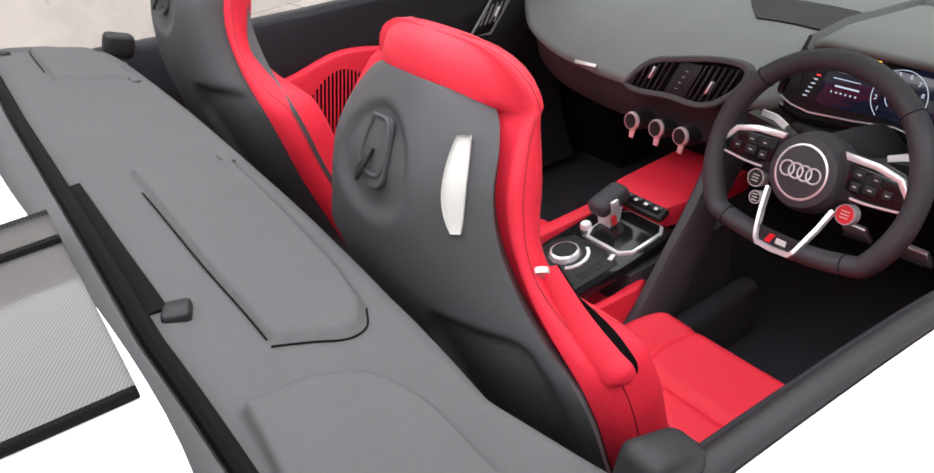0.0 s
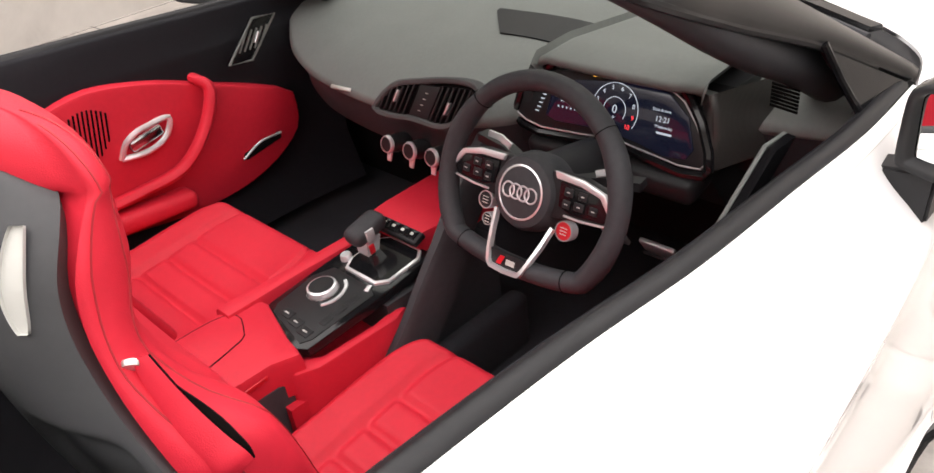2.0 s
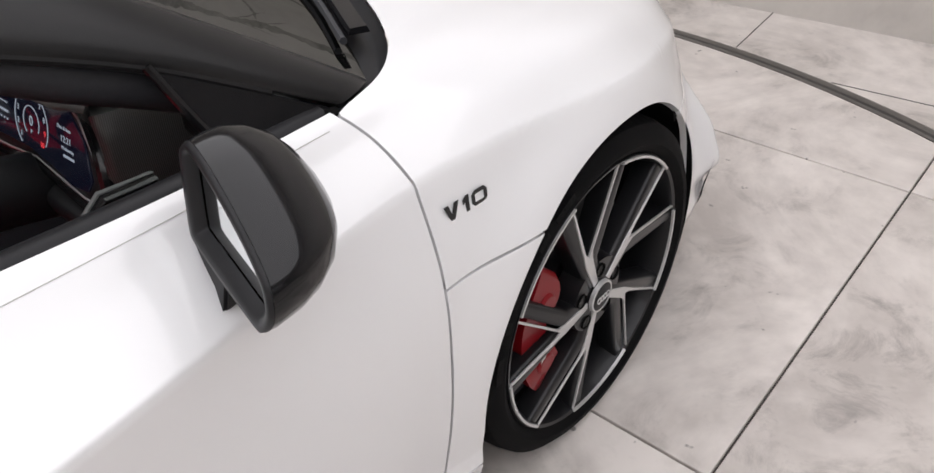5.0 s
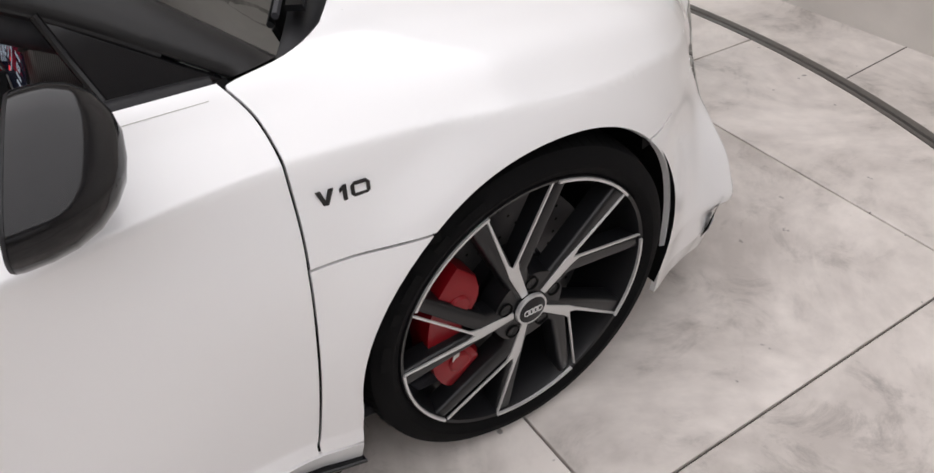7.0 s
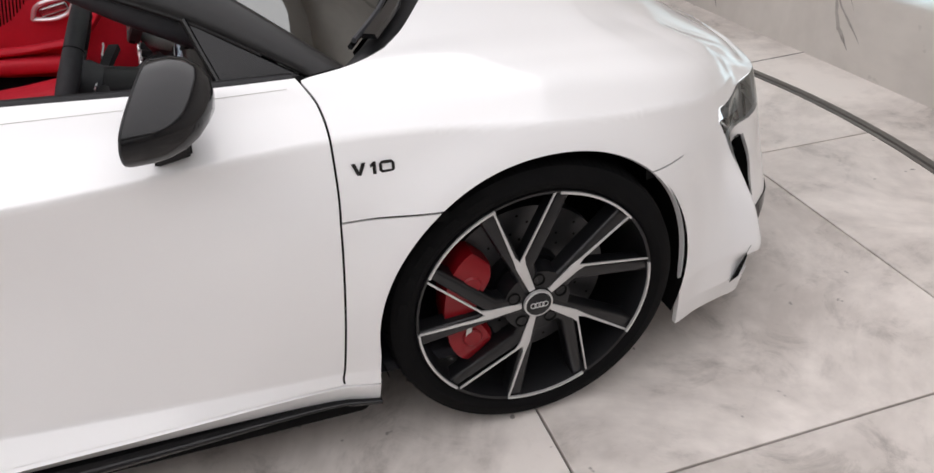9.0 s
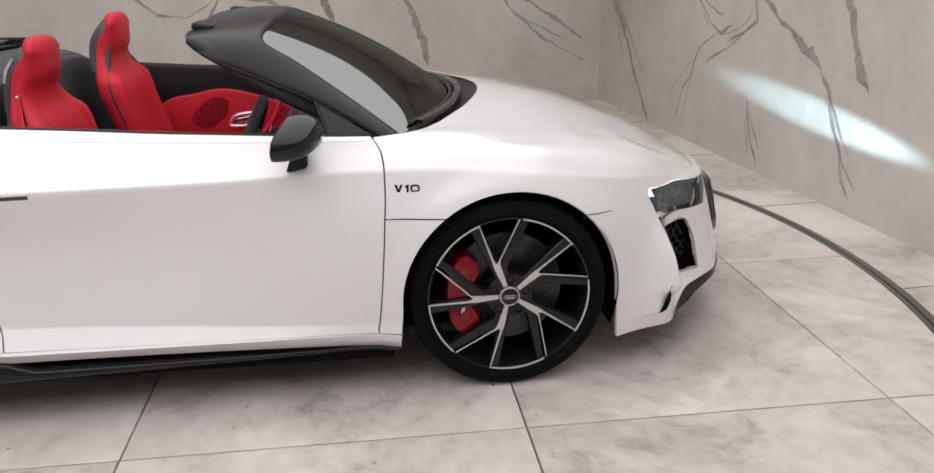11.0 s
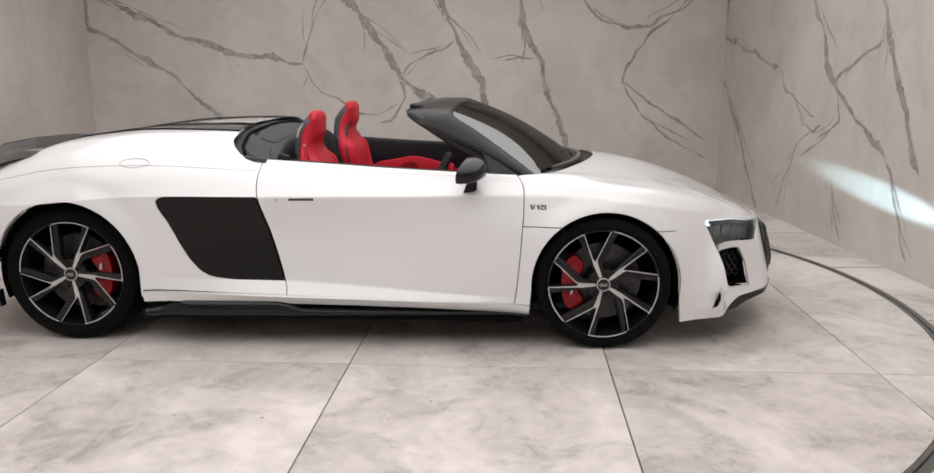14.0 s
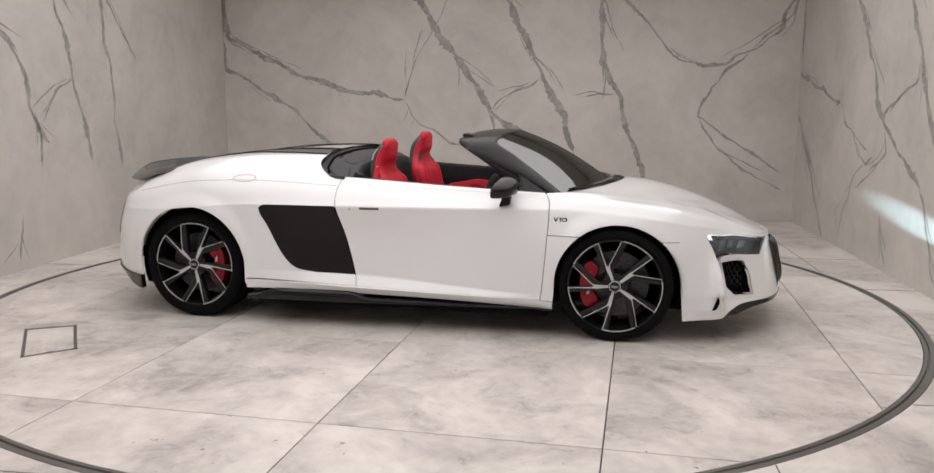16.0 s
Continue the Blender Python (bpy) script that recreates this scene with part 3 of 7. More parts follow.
def solve_s(u, inside, lo, hi):
    """The s at which a column of the skin leaves the region inside()."""
    lo, hi = np.full(np.shape(u), float(lo)), np.full(np.shape(u), float(hi))
    for _ in range(30):
        mid = (lo + hi) / 2
        hit = inside(skin(u, mid))
        lo, hi = np.where(hit, mid, lo), np.where(hit, hi, mid)
    return hi


def in_arch(arch):
    cx, cz, r = arch
    return lambda P: (P[..., 0] - cx) ** 2 + (P[..., 2] - cz) ** 2 < r * r


def solve_u(s, arch, side):
    """The u at which the skin at height s meets the arch, before (-1) or behind (+1) the hub."""
    s = np.asarray(s, float)
    cx, cz, r = arch
    lo, hi = np.full(s.shape, cx), np.full(s.shape, cx + side * (r + 0.08))
    for _ in range(30):
        mid = (lo + hi) / 2
        P = skin(mid, s)
        dz = P[..., 2] - cz
        w = np.where(dz > 0, np.sqrt(np.maximum(r * r - dz * dz, 0)), r + 0.09 * np.maximum(-dz - 0.03, 0))
        hit = np.abs(P[..., 0] - cx) < w
        lo, hi = np.where(hit, mid, lo), np.where(hit, hi, mid)
    return hi


def both_sides(name, P, mat, label="", depth=0.012, sides=(-1, 1), parent=None):
    made = []
    for side in sides:
        Q = P.copy()
        if side > 0:
            Q[..., 1] *= -1
        made.append(sheet(name, Q, mat, parent or car, label, depth, flip=side > 0))
    return made


def patch(name, left, right, s0, s1, nu, nv, mat=None, label="", inset=0.0, depth=0.012, sides=(-1, 1)):
    """A body panel between two upright edges left(s), right(s) and two heights."""
    s = np.linspace(s0, s1, nv)
    kinks = [k for k in SHARP if s0 + 0.02 < k < s1 - 0.02]
    for k in kinks:
        s[np.argmin(abs(s - k))] = k
    a, b = np.broadcast_to(left(s), s.shape), np.broadcast_to(right(s), s.shape)
    f = np.linspace(0, 1, nu)[:, None]
    u = a[None] * (1 - f) + b[None] * f
    return both_sides(name, skin(u, np.broadcast_to(s, u.shape), inset), mat or PAINT, label, depth, sides)


G = 0.0022
door_rear = curve_through([(0, -0.20), (1, -0.21), (2, -0.225), (3, -0.285), (4, -0.335), (5, -0.35), (6, -0.34), (7, -0.3)])
door_front = curve_through([(0, 0.90), (1, 0.899), (2, 0.902), (3, 0.933), (4, 0.938), (5, 0.93), (6, 0.905), (7, 0.89)])
doors = patch("door", lambda s: door_rear(s) + G, lambda s: door_front(s) - G, 1.14, 6, 70, 64, label="white door panel with a sharp shoulder crease")

cowl_edge = curve_through([(5.8, 0.905), (5.88, 0.907), (6.0, 0.93), (6.1, 0.949), (6.34, 0.993), (6.52, 1.018), (6.8, 1.052), (7.0, 1.077), (7.16, 1.108), (7.3, 1.122), (7.5, 1.135), (7.75, 1.13), (8.0, 1.115)])
# front wing: over the arch, from the lower seam up to the bonnet edge
sill_end = lambda s: solve_u(s, FRONT_ARCH, -1)
nose_arch = lambda s: solve_u(s, FRONT_ARCH, 1)
uL, uR = float(sill_end(np.array([3.012]))[0]), float(nose_arch(np.array([3.012]))[0])
cols = np.r_[np.linspace(0.0, 1.0, 10)[:-1] * (uL - 0.93) + 0.93, (uL + uR) / 2 - (uR - uL) / 2 * np.cos(np.linspace(0, math.pi, 64)), np.linspace(uR, 1.868, 12)[1:], np.linspace(1.872, 1.9, 8), np.linspace(1.91, 2.74, 50)]
lamp_top = curve_through([(1.6, 3.0), (1.869, 3.0), (1.881, 3.32), (1.93, 3.18), (2.0, 3.04), (2.06, 3.0), (2.74, 3.0)])
low = np.where((cols > uL) & (cols < uR), np.maximum(3.012, solve_s(cols, in_arch(FRONT_ARCH), 0.5, 6)), 0.012 + np.where(cols > 1.7, lamp_top(cols), 3.0))
v = np.linspace(0, 1, 44)[None]
S = low[:, None] * (1 - v) + 7 * v
S = np.where(abs(S - 4) < 0.03, 4, S)
U = cols[:, None] + (door_front(np.minimum(S, 6)) + G - 0.93) * np.clip(1 - (cols[:, None] - 0.93) / (uL - 0.93), 0, 1)
U += (cowl_edge(S) - 0.905) * np.clip(1 - (cols[:, None] - 0.93) / 0.75, 0, 1)
both_sides("front_wing", skin(U, S), PAINT, "white front wing over the wheel arch")
# bonnet
f = np.r_[np.linspace(0, 0.1, 12), np.linspace(0.1, 1, 70)[1:]][:, None]
sb = np.linspace(7, 8, 30)[None]
both_sides("bonnet", skin(cowl_edge(sb) * (1 - f) + 2.74 * f, np.broadcast_to(sb, (81, 30))), PAINT, "white bonnet skin", depth=0)
patch("wing_lower_panel", lambda s: door_front(s) + G, sill_end, 1.14, 2.993, 12, 34, label="white panel between door and wheel arch")
patch("sill", lambda s: solve_u(s, REAR_ARCH, 1), sill_end, 0.0, 0.98, 60, 10, label="white painted sill")

# rear quarter
blade_rear = curve_through([(2.0, -0.47), (2.05, -0.56), (2.15, -0.615), (2.35, -0.664), (2.75, -0.725), (3.35, -0.785), (3.75, -0.828), (3.9, -0.832), (4, -0.80)])
blade_front = lambda s: door_rear(s) - 0.009
patch("side_blade", blade_rear, blade_front, 2.0, 4.0, 40, 40, BLADE, "dark grey side blade over the air intake", inset=-0.001)
patch("rear_quarter", lambda s: solve_u(s, REAR_ARCH, 1), lambda s: blade_rear(s) - G, 2.0, 4.0, 30, 40, label="white rear quarter panel")
patch("quarter_foot", lambda s: solve_u(s, REAR_ARCH, 1), lambda s: door_rear(s) - G, 1.14, 2.0, 40, 16, label="white panel below the side blade")
cx, cz, r = REAR_ARCH
cols = cx - r * np.cos(np.linspace(0.0, math.pi, 64))
low = np.minimum(solve_s(cols, in_arch(REAR_ARCH), 0.5, 5), 4)
S = low[:, None] * (1 - v) + 4 * v
both_sides("arch_panel", skin(cols[:, None], S), PAINT, "white wheel-arch panel")
patch("rear_corner", lambda s: s * 0 - 2.72, lambda s: solve_u(s, REAR_ARCH, -1), 0.9, 4.0, 60, 34, label="white rear bumper corner")
patch("rear_shoulder", lambda s: s * 0 - 2.72, lambda s: door_rear(s) - G, 4.0, 6.0, 90, 28, label="white rear shoulder")
patch("rear_deck", lambda s: s * 0 - 2.72, lambda s: -0.53 + 0.09 * np.clip(7 - s, 0, 1) ** 2 + 0.09 * np.clip(s - 7, 0, 1), 6.0, 8.0, 80, 40, label="white rear deck", depth=0)

# nose: bumper round the lamps and intakes
lamp_edge = curve_through([(0, 1.885), (1, 1.898), (1.8, 1.906), (2.0, 1.909), (2.3, 1.915), (2.6, 1.908), (3, 1.871)])
intake_start = curve_through([(1.35, 2.092), (2.0, 2.05), (2.2, 2.03), (2.45, 1.985)])
patch("bumper_side", nose_arch, lambda s: lamp_edge(s) - 0.001, 0.0, 2.993, 36, 50, label="white front bumper side")
lamp_end = curve_through([(2.56, 2.285), (2.8, 2.37), (3, 2.45)])
def lamp_patch(name, f0, f1, g0, g1, nu, nv, mat, label, inset, depth):
    """A piece of the headlamp: f runs from its outer to its inner end, g from its lower to its upper edge."""
    f, g = np.meshgrid(np.linspace(f0, f1, nu), np.linspace(g0, g1, nv), indexing="ij")
    u = 1.86 * (1 - f) + 2.36 * f
    for _ in range(3):
        s = 2.54 + (lamp_top(u) - 0.012 - 2.54) * g
        u = (lamp_edge(np.minimum(s, 3)) + 0.002) * (1 - f) + lamp_end(np.minimum(s, 3)) * f
    return both_sides(name, skin(u, s, inset), mat, label, depth)


lamp_patch("headlamp_glass", 0, 1, 0, 1, 36, 20, LENS, "clear headlamp cover", 0.0, 0)
lamp_patch("headlamp_bowl", 0, 1, 0, 1, 36, 20, BOWL, "dark headlamp bowl", 0.045, 0)
lamp_patch("daytime_light", 0.012, 0.82, 0.88, 0.97, 30, 4, LIT_DRL, "white running light strip", 0.006, 0.0015)
lamp_patch("daytime_light", 0.012, 0.055, 0.5, 0.88, 4, 12, LIT_DRL, "white running light strip", 0.006, 0.0015)
for f0, f1, g0, g1 in ((0.22, 0.34, 0.2, 0.55), (0.42, 0.54, 0.2, 0.55), (0.62, 0.72, 0.2, 0.5)):
    lamp_patch("lamp_projector", f0, f1, g0, g1, 8, 8, CHROME, "bright lamp projector", 0.035, 0.01)
lamp_patch("lamp_fin", 0.15, 0.85, 0.62, 0.68, 24, 3, SILVER, "satin fin inside the headlamp", 0.022, 0.01)
intake_end = curve_through([(1.35, 2.2), (2.0, 2.2), (2.3, 2.19), (2.45, 2.165)])
patch("bumper_bar", lambda s: lamp_edge(s), lambda s: s * 0 + 2.5, 2.45, 2.54, 40, 5, label="white bar under the lamp")
patch("bumper_cheek", lambda s: lamp_end(s), lambda s: s * 0 + 2.5, 2.54, 2.98, 12, 10)
patch("bumper_post", lambda s: intake_end(s), lambda s: s * 0 + 2.5, 1.35, 2.45, 28, 18)
patch("bumper_wedge", lambda s: lamp_edge(s), lambda s: intake_start(s), 1.35, 2.45, 20, 22, label="white fin beside the air intake")
# the chin's lower edge rises towards the nose, over a thin splitter
chin_low = curve_through([(1.85, 0.0), (1.93, 0.06), (2.0, 0.36), (2.075, 0.62), (2.26, 0.9), (2.45, 0.98), (2.74, 0.98)])
gu = np.r_[np.linspace(1.885, 2.1, 30), np.linspace(2.1, 2.74, 40)[1:]][:, None]
gv = np.linspace(0, 1, 10)[None]
both_sides("bumper_chin", skin(np.maximum(gu, lamp_edge(chin_low(gu) * (1 - gv) + 1.35 * gv)), chin_low(gu) * (1 - gv) + 1.35 * gv), PAINT, "white bumper chin")
gu = np.linspace(1.94, 2.74, 60)[:, None]
both_sides("front_splitter", skin(gu, (chin_low(gu) - np.minimum(0.42, 3 * (gu - 1.93))) * (1 - gv) + (chin_low(gu) + 0.01) * gv, -0.004), BLACK_GLOSS, "black front splitter", 0.03)
patch("intake_back", lambda s: intake_start(s), lambda s: intake_end(s), 1.35, 2.45, 20, 14, SEAM, "dark intake", inset=0.06, depth=-0.06)
# the radiator grille bulges out of the nose, with honeycomb cells
gu, gs = np.meshgrid(np.linspace(2.47, 2.74, 64), np.linspace(1.45, 2.78, 60), indexing="ij")
body_of = skin(gu, gs)
puff = np.clip((gu - 2.47) / 0.05, 0, 1) ** 0.7 * np.clip((2.78 - gs) / 0.12, 0, 1) ** 0.6 * np.clip((gs - 1.45) / 0.75, 0, 1)
cell = np.abs(np.sin(gu * 62 + gs * 5.5)) * np.abs(np.sin(gu * 62 - gs * 5.5))
both_sides("radiator_grille", body_of + (puff * (0.034 - 0.014 * cell))[..., None] * [1.0, -0.25, 0.0] + [0.003, -0.003, 0], BLACK_GLOSS, "gloss black honeycomb radiator grille", 0.015)

# dark strips behind the panel gaps
def gap_strip(u, s, wide, along):
    du = np.linspace(-wide, wide, 3)[:, None]
    if along == "s":
        both_sides("panel_gap", skin(u[None] + du, np.broadcast_to(s, (3, len(s))), 0.009), SEAM, "", 0)
    else:
        both_sides("panel_gap", skin(np.broadcast_to(u, (3, len(u))), s[None] + du * 6, 0.009), SEAM, "", 0)


sv = np.linspace(1.0, 6.0, 60)
gap_strip(door_front(sv), sv, 0.012, "s")
gap_strip(door_rear(sv), sv, 0.014, "s")
uv = np.linspace(-1.02, -0.80, 14)
gap_strip(uv, uv * 0 + 3.42, 0.0012, "u")
uv = np.linspace(-0.93, 0.975, 50)
gap_strip(uv, uv * 0 + 1.06, 0.032, "u")
uv = np.linspace(0.93, uL + 0.01, 12)
gap_strip(uv, uv * 0 + 3.0, 0.01, "u")
uv = np.linspace(uR - 0.01, 1.86, 20)
gap_strip(uv, uv * 0 + 3.0, 0.01, "u")
gap_strip(blade_rear(np.linspace(2, 4, 40)), np.linspace(2, 4, 40), 0.012, "s")

# wheel houses
for cx, cz, r in (FRONT_ARCH, REAR_ARCH):
    for side in (-1, 1):
        a = np.linspace(-0.36, math.pi + 0.36, 40)
        edge = np.stack([cx + (r + 0.004) * np.cos(a), 0 * a, cz + (r + 0.004) * np.sin(a)], axis=1)
        rows = [np.c_[edge[:, 0], np.full(len(a), side * y), edge[:, 2]] for y in (0.90, 0.75, 0.56)]
        rows.append(np.c_[cx + 0.05 * np.cos(a), np.full(len(a), side * 0.55), cz + 0.05 * np.sin(a)])
        sheet("wheel_house", np.stack(rows, axis=1), SEAM, car, "black wheel-arch liner")

# underside
part("underbody", rounded_box((1.86, 1.82, 0.05), 0.02, pose(0.02, 0, 0.15)), SEAM, car, "black underbody panel")
for x in (1.45, -1.4):
    part("underbody", rounded_box((1.0, 1.16, 0.05), 0.02, pose(x, 0, 0.15)), SEAM, car, "black underbody panel")
# black side skirts
for side in (-1, 1):
    x = np.linspace(-0.92, 0.97, 50)
    top = np.interp(x, [-0.92, -0.86, -0.74, -0.25, -0.16, 0.97], [0.19, 0.195, 0.232, 0.235, 0.195, 0.178])
    low_z = np.interp(x, [-0.92, 0.97], [0.158, 0.168])
    out = -skin(x, x * 0 + 0.2)[:, 1] + 0.004
    rows = [np.c_[x, side * (out - 0.02), top + 0.004], np.c_[x, side * out, top - 0.004], np.c_[x, side * (out + 0.012), low_z + 0.014], np.c_[x, side * (out + 0.006), low_z], np.c_[x, side * (out - 0.2), low_z]]
    sheet("side_skirt", np.stack(rows, axis=1), BLACK_GLOSS, car, "black side skirt", flip=side > 0)


# ---- wheels ----
def wheel(hub, radius, width, y_out, side, parent, phase):
    """A twenty-inch wheel: rim, tyre, ten-arm spokes, cap. Local y runs outward."""
    turn = Matrix.Diagonal((1, side, 1, 1))
    m = Matrix.Translation((hub[0], side * y_out, hub[1])) @ turn
    R = 0.268
    rim = lathe("wheel", [(R + 0.004, -0.012), (R, 0.0), (R - 0.006, -0.002), (R - 0.014, -0.03), (R - 0.02, -0.06), (R - 0.02, -width + 0.03), (R + 0.004, -width + 0.02)], ALLOY_DARK, parent, "anthracite alloy wheel with machined spoke edges", 96, m)
    prof = [(R - 0.002, -0.012), (R + 0.006, 0.0), (R + 0.02, 0.008), (radius - 0.025, 0.006), (radius - 0.008, -0.006), (radius - 0.001, -0.03), (radius, -0.06), (radius, -width + 0.06), (radius - 0.004, -width + 0.03), (radius - 0.03, -width + 0.012), (R, -width + 0.02)]
    tyre = lathe("tyre", prof, RUBBER, rim, "black low-profile tyre", 128, m)
    # lateral slits over the shoulder of the tread
    sv, sf = [], []
    for i in range(84):
        a0 = 2 * math.pi * i / 84
        for lo, hi, r0, r1 in ((-0.007, -0.03, radius - 0.0075, radius + 0.0004), (-0.03, -0.07, radius + 0.0004, radius + 0.0008)):
            c0 = len(sv)
            for yv, rv, da in ((lo, r0, 0.0), (lo, r0, 0.012), (hi, r1, 0.028), (hi, r1, 0.016)):
                sv.append(m @ Vector(((rv + 0.0006) * math.cos(a0 + da), yv, (rv + 0.0006) * math.sin(a0 + da))))
            sf.append((c0, c0 + 1, c0 + 2, c0 + 3))
    link_mesh("tread_pattern", sv, sf, SEAM, rim, "slits in the tread shoulder", smooth=False)
    # circumferential and lateral tread grooves
    for k in range(3):
        y = -0.05 - k * (width - 0.1) / 2
        lathe("tread_groove", [(radius + 0.0006, y - 0.005), (radius + 0.0012, y), (radius + 0.0006, y + 0.005)], SEAM, rim, "", 96, m)
    for i in range(5):
        at = phase + 72 * i
        spin = m @ Matrix.Rotation(radians(-at), 4, "Y") @ Matrix.Rotation(radians(-90), 4, "X")
        # a forked spoke: the dark body with its two arms, then the machined fork on its face
        body = [(x, -y) for x, y in [(0.03, 0.022), (0.085, 0.02), (0.2615, 0.034), (0.265, -0.004), (0.112, -0.006), (0.2285, -0.1345), (0.212, -0.157), (0.09, -0.03), (0.03, -0.024)]]
        part("spoke", prism(body, 0.042, 0.010, spin @ pose(0, 0, -0.046), 3), ALLOY_DARK, rim)
        fork = [(x, -y) for x, y in [(0.036, 0.0065), (0.105, 0.0105), (0.13, 0.0082), (0.2655, 0.0024), (0.2655, -0.0016), (0.135, 0.0014), (0.119, -0.003), (0.1285, -0.0142), (0.2344, -0.1275), (0.2316, -0.1304), (0.1255, -0.0172), (0.109, -0.0125), (0.036, -0.0075)]]
        part("spoke_edge", prism(fork, 0.004, 0.0008, spin @ pose(0, 0, -0.0055)), ALLOY_CUT, rim, "machined silver spoke face")
        arc = [radians(at - d) for d in np.linspace(31, 72.5, 16)]
        rim_arc = [m @ Vector((0.2635 * math.cos(a), 0.001, 0.2635 * math.sin(a))) for a in arc]
        sweep("rim_arc", rim_arc, [(-0.003, -0.003), (0.003, -0.003), (0.0022, 0.002), (-0.0022, 0.002)], ALLOY_CUT, rim, "machined silver rim edge", up=(0, side, 0))
        a = radians(phase + 48 + 72 * i)
        lathe("wheel_bolt", [(0.0001, -0.010), (0.0095, -0.010), (0.0125, -0.002), (0.014, -0.002), (0.014, -0.03)], SEAM, rim, "", 16, m @ Matrix.Translation((0.056 * math.cos(a), 0, 0.056 * math.sin(a))))
    lathe("hub", [(0.0001, -0.004), (0.075, -0.006), (0.08, -0.05), (0.0001, -0.05)], ALLOY_DARK, rim, "", 48, m)
    lathe("centre_cap", [(0.0001, 0.007), (0.026, 0.006), (0.03, 0.004), (0.031, -0.002)], BLACK_TRIM, rim, "black centre cap with four silver rings", 40, m)
    lathe("cap_ring", [(0.0285, 0.0055), (0.03, 0.0065), (0.0325, 0.005), (0.033, -0.002)], ALLOY_CUT, rim, "", 40, m)
    for k in range(4):
        ring = [(0.0062 * math.cos(a) + (k - 1.5) * 0.009, 0.0085, 0.0062 * math.sin(a)) for a in np.linspace(0, 2 * math.pi, 20)[:-1]]
        sweep("cap_mark", [m @ Vector(p) for p in ring], disc_ring(0.001, 6), ALLOY_CUT, rim, closed=True, up=(0, 1, 0))
    # brake disc and caliper
    lathe("brake_disc", [(0.09, -0.085), (0.19, -0.085), (0.191, -0.12), (0.09, -0.12), (0.09, -0.085)], DISC, parent, "ventilated steel brake disc", 64, m)
    hv, hf = [], []
    for ring_r, count, off in ((0.112, 15, 0.0), (0.132, 15, 0.14), (0.152, 15, 0.28), (0.172, 15, 0.42)):
        for i in range(count):
            a0, base = 2 * math.pi * i / count + off, len(hv)
            hv += [m @ Vector((ring_r * math.cos(a0) + 0.0032 * math.cos(k), -0.0842, ring_r * math.sin(a0) + 0.0032 * math.sin(k))) for k in np.linspace(0, 2 * math.pi, 9)[:-1]]
            hf.append(tuple(range(base, base + 8)))
    tagged(link_mesh("drill_holes", hv, hf, SEAM, parent, "drilled holes of the brake disc", smooth=False), kind="stuff")
    lathe("disc_bell", [(0.0001, -0.06), (0.085, -0.06), (0.09, -0.09)], ALLOY_DARK, parent, "", 48, m)
    return m


for hub, radius, width, y_out in ((FRONT_HUB, 0.328, 0.245, 0.918), (REAR_HUB, 0.343, 0.305, 0.912)):
    for side in (-1, 1):
        m = wheel(hub, radius, width, y_out, side, car, 40 if hub[0] > 0 else 65)
        front = hub[0] > 0
        mid = math.pi if front else 0.0
        arc = [(0.164 * math.cos(a), -0.058, 0.164 * math.sin(a)) for a in np.linspace(mid - 0.80, mid + 0.80, 20)]
        cal = sweep("brake_caliper", [m @ Vector(p) for p in arc], [(-0.044, -0.04), (0.038, -0.042), (0.046, -0.03), (0.046, 0.03), (0.038, 0.042), (-0.044, 0.04)], CALIPER, car, "glossy red brake caliper", up=(0, 1, 0), scales=[0.6, 0.86, 0.97, 1.0, 1.0, 0.98, 0.9, 0.84, 0.82, 0.82, 0.82, 0.82, 0.84, 0.9, 0.98, 1.0, 1.0, 0.97, 0.86, 0.6])
        for f in (-0.45, 0.45):
            c = Vector((0.158 * math.cos(mid + f), -0.018, 0.158 * math.sin(mid + f)))
            lathe("piston_boss", [(0.0001, 0.006), (0.018, 0.006), (0.022, 0.002), (0.023, -0.01)], CALIPER, cal, "", 24, m @ Matrix.Translation(c))
        bar = rounded_box((0.012, 0.001, 0.05), 0, Matrix.Translation((0.158 * math.cos(mid + 0.3), -0.0135, 0.158 * math.sin(mid + 0.3))) @ Matrix.Rotation(radians(8), 4, "Y"))
        bmesh.ops.transform(bar, matrix=m, verts=bar.verts)
        part("caliper_mark", bar, BADGE, cal, "white caliper mark", smooth=False)

# ---- windscreen, frame and cowl ----
LOWER = smooth_path([(0.925, -0.762, 0.836), (0.735, -0.698, 0.942), (0.55, -0.662, 1.02), (0.395, -0.635, 1.092), (0.352, -0.585, 1.122), (0.335, -0.38, 1.148), (0.33, 0, 1.162)], 60)
UPPER = smooth_path([(1.0, -0.732, 0.833), (0.84, -0.652, 0.945), (0.68, -0.588, 1.052), (0.572, -0.54, 1.122), (0.578, -0.47, 1.142), (0.605, -0.3, 1.168), (0.63, 0, 1.184)], 60)


def along(P):
    """Both halves of a line that is given for the right half."""
    Q = P[::-1].copy()[1:]
    Q[:, 1] *= -1
    return np.vstack([P, Q])


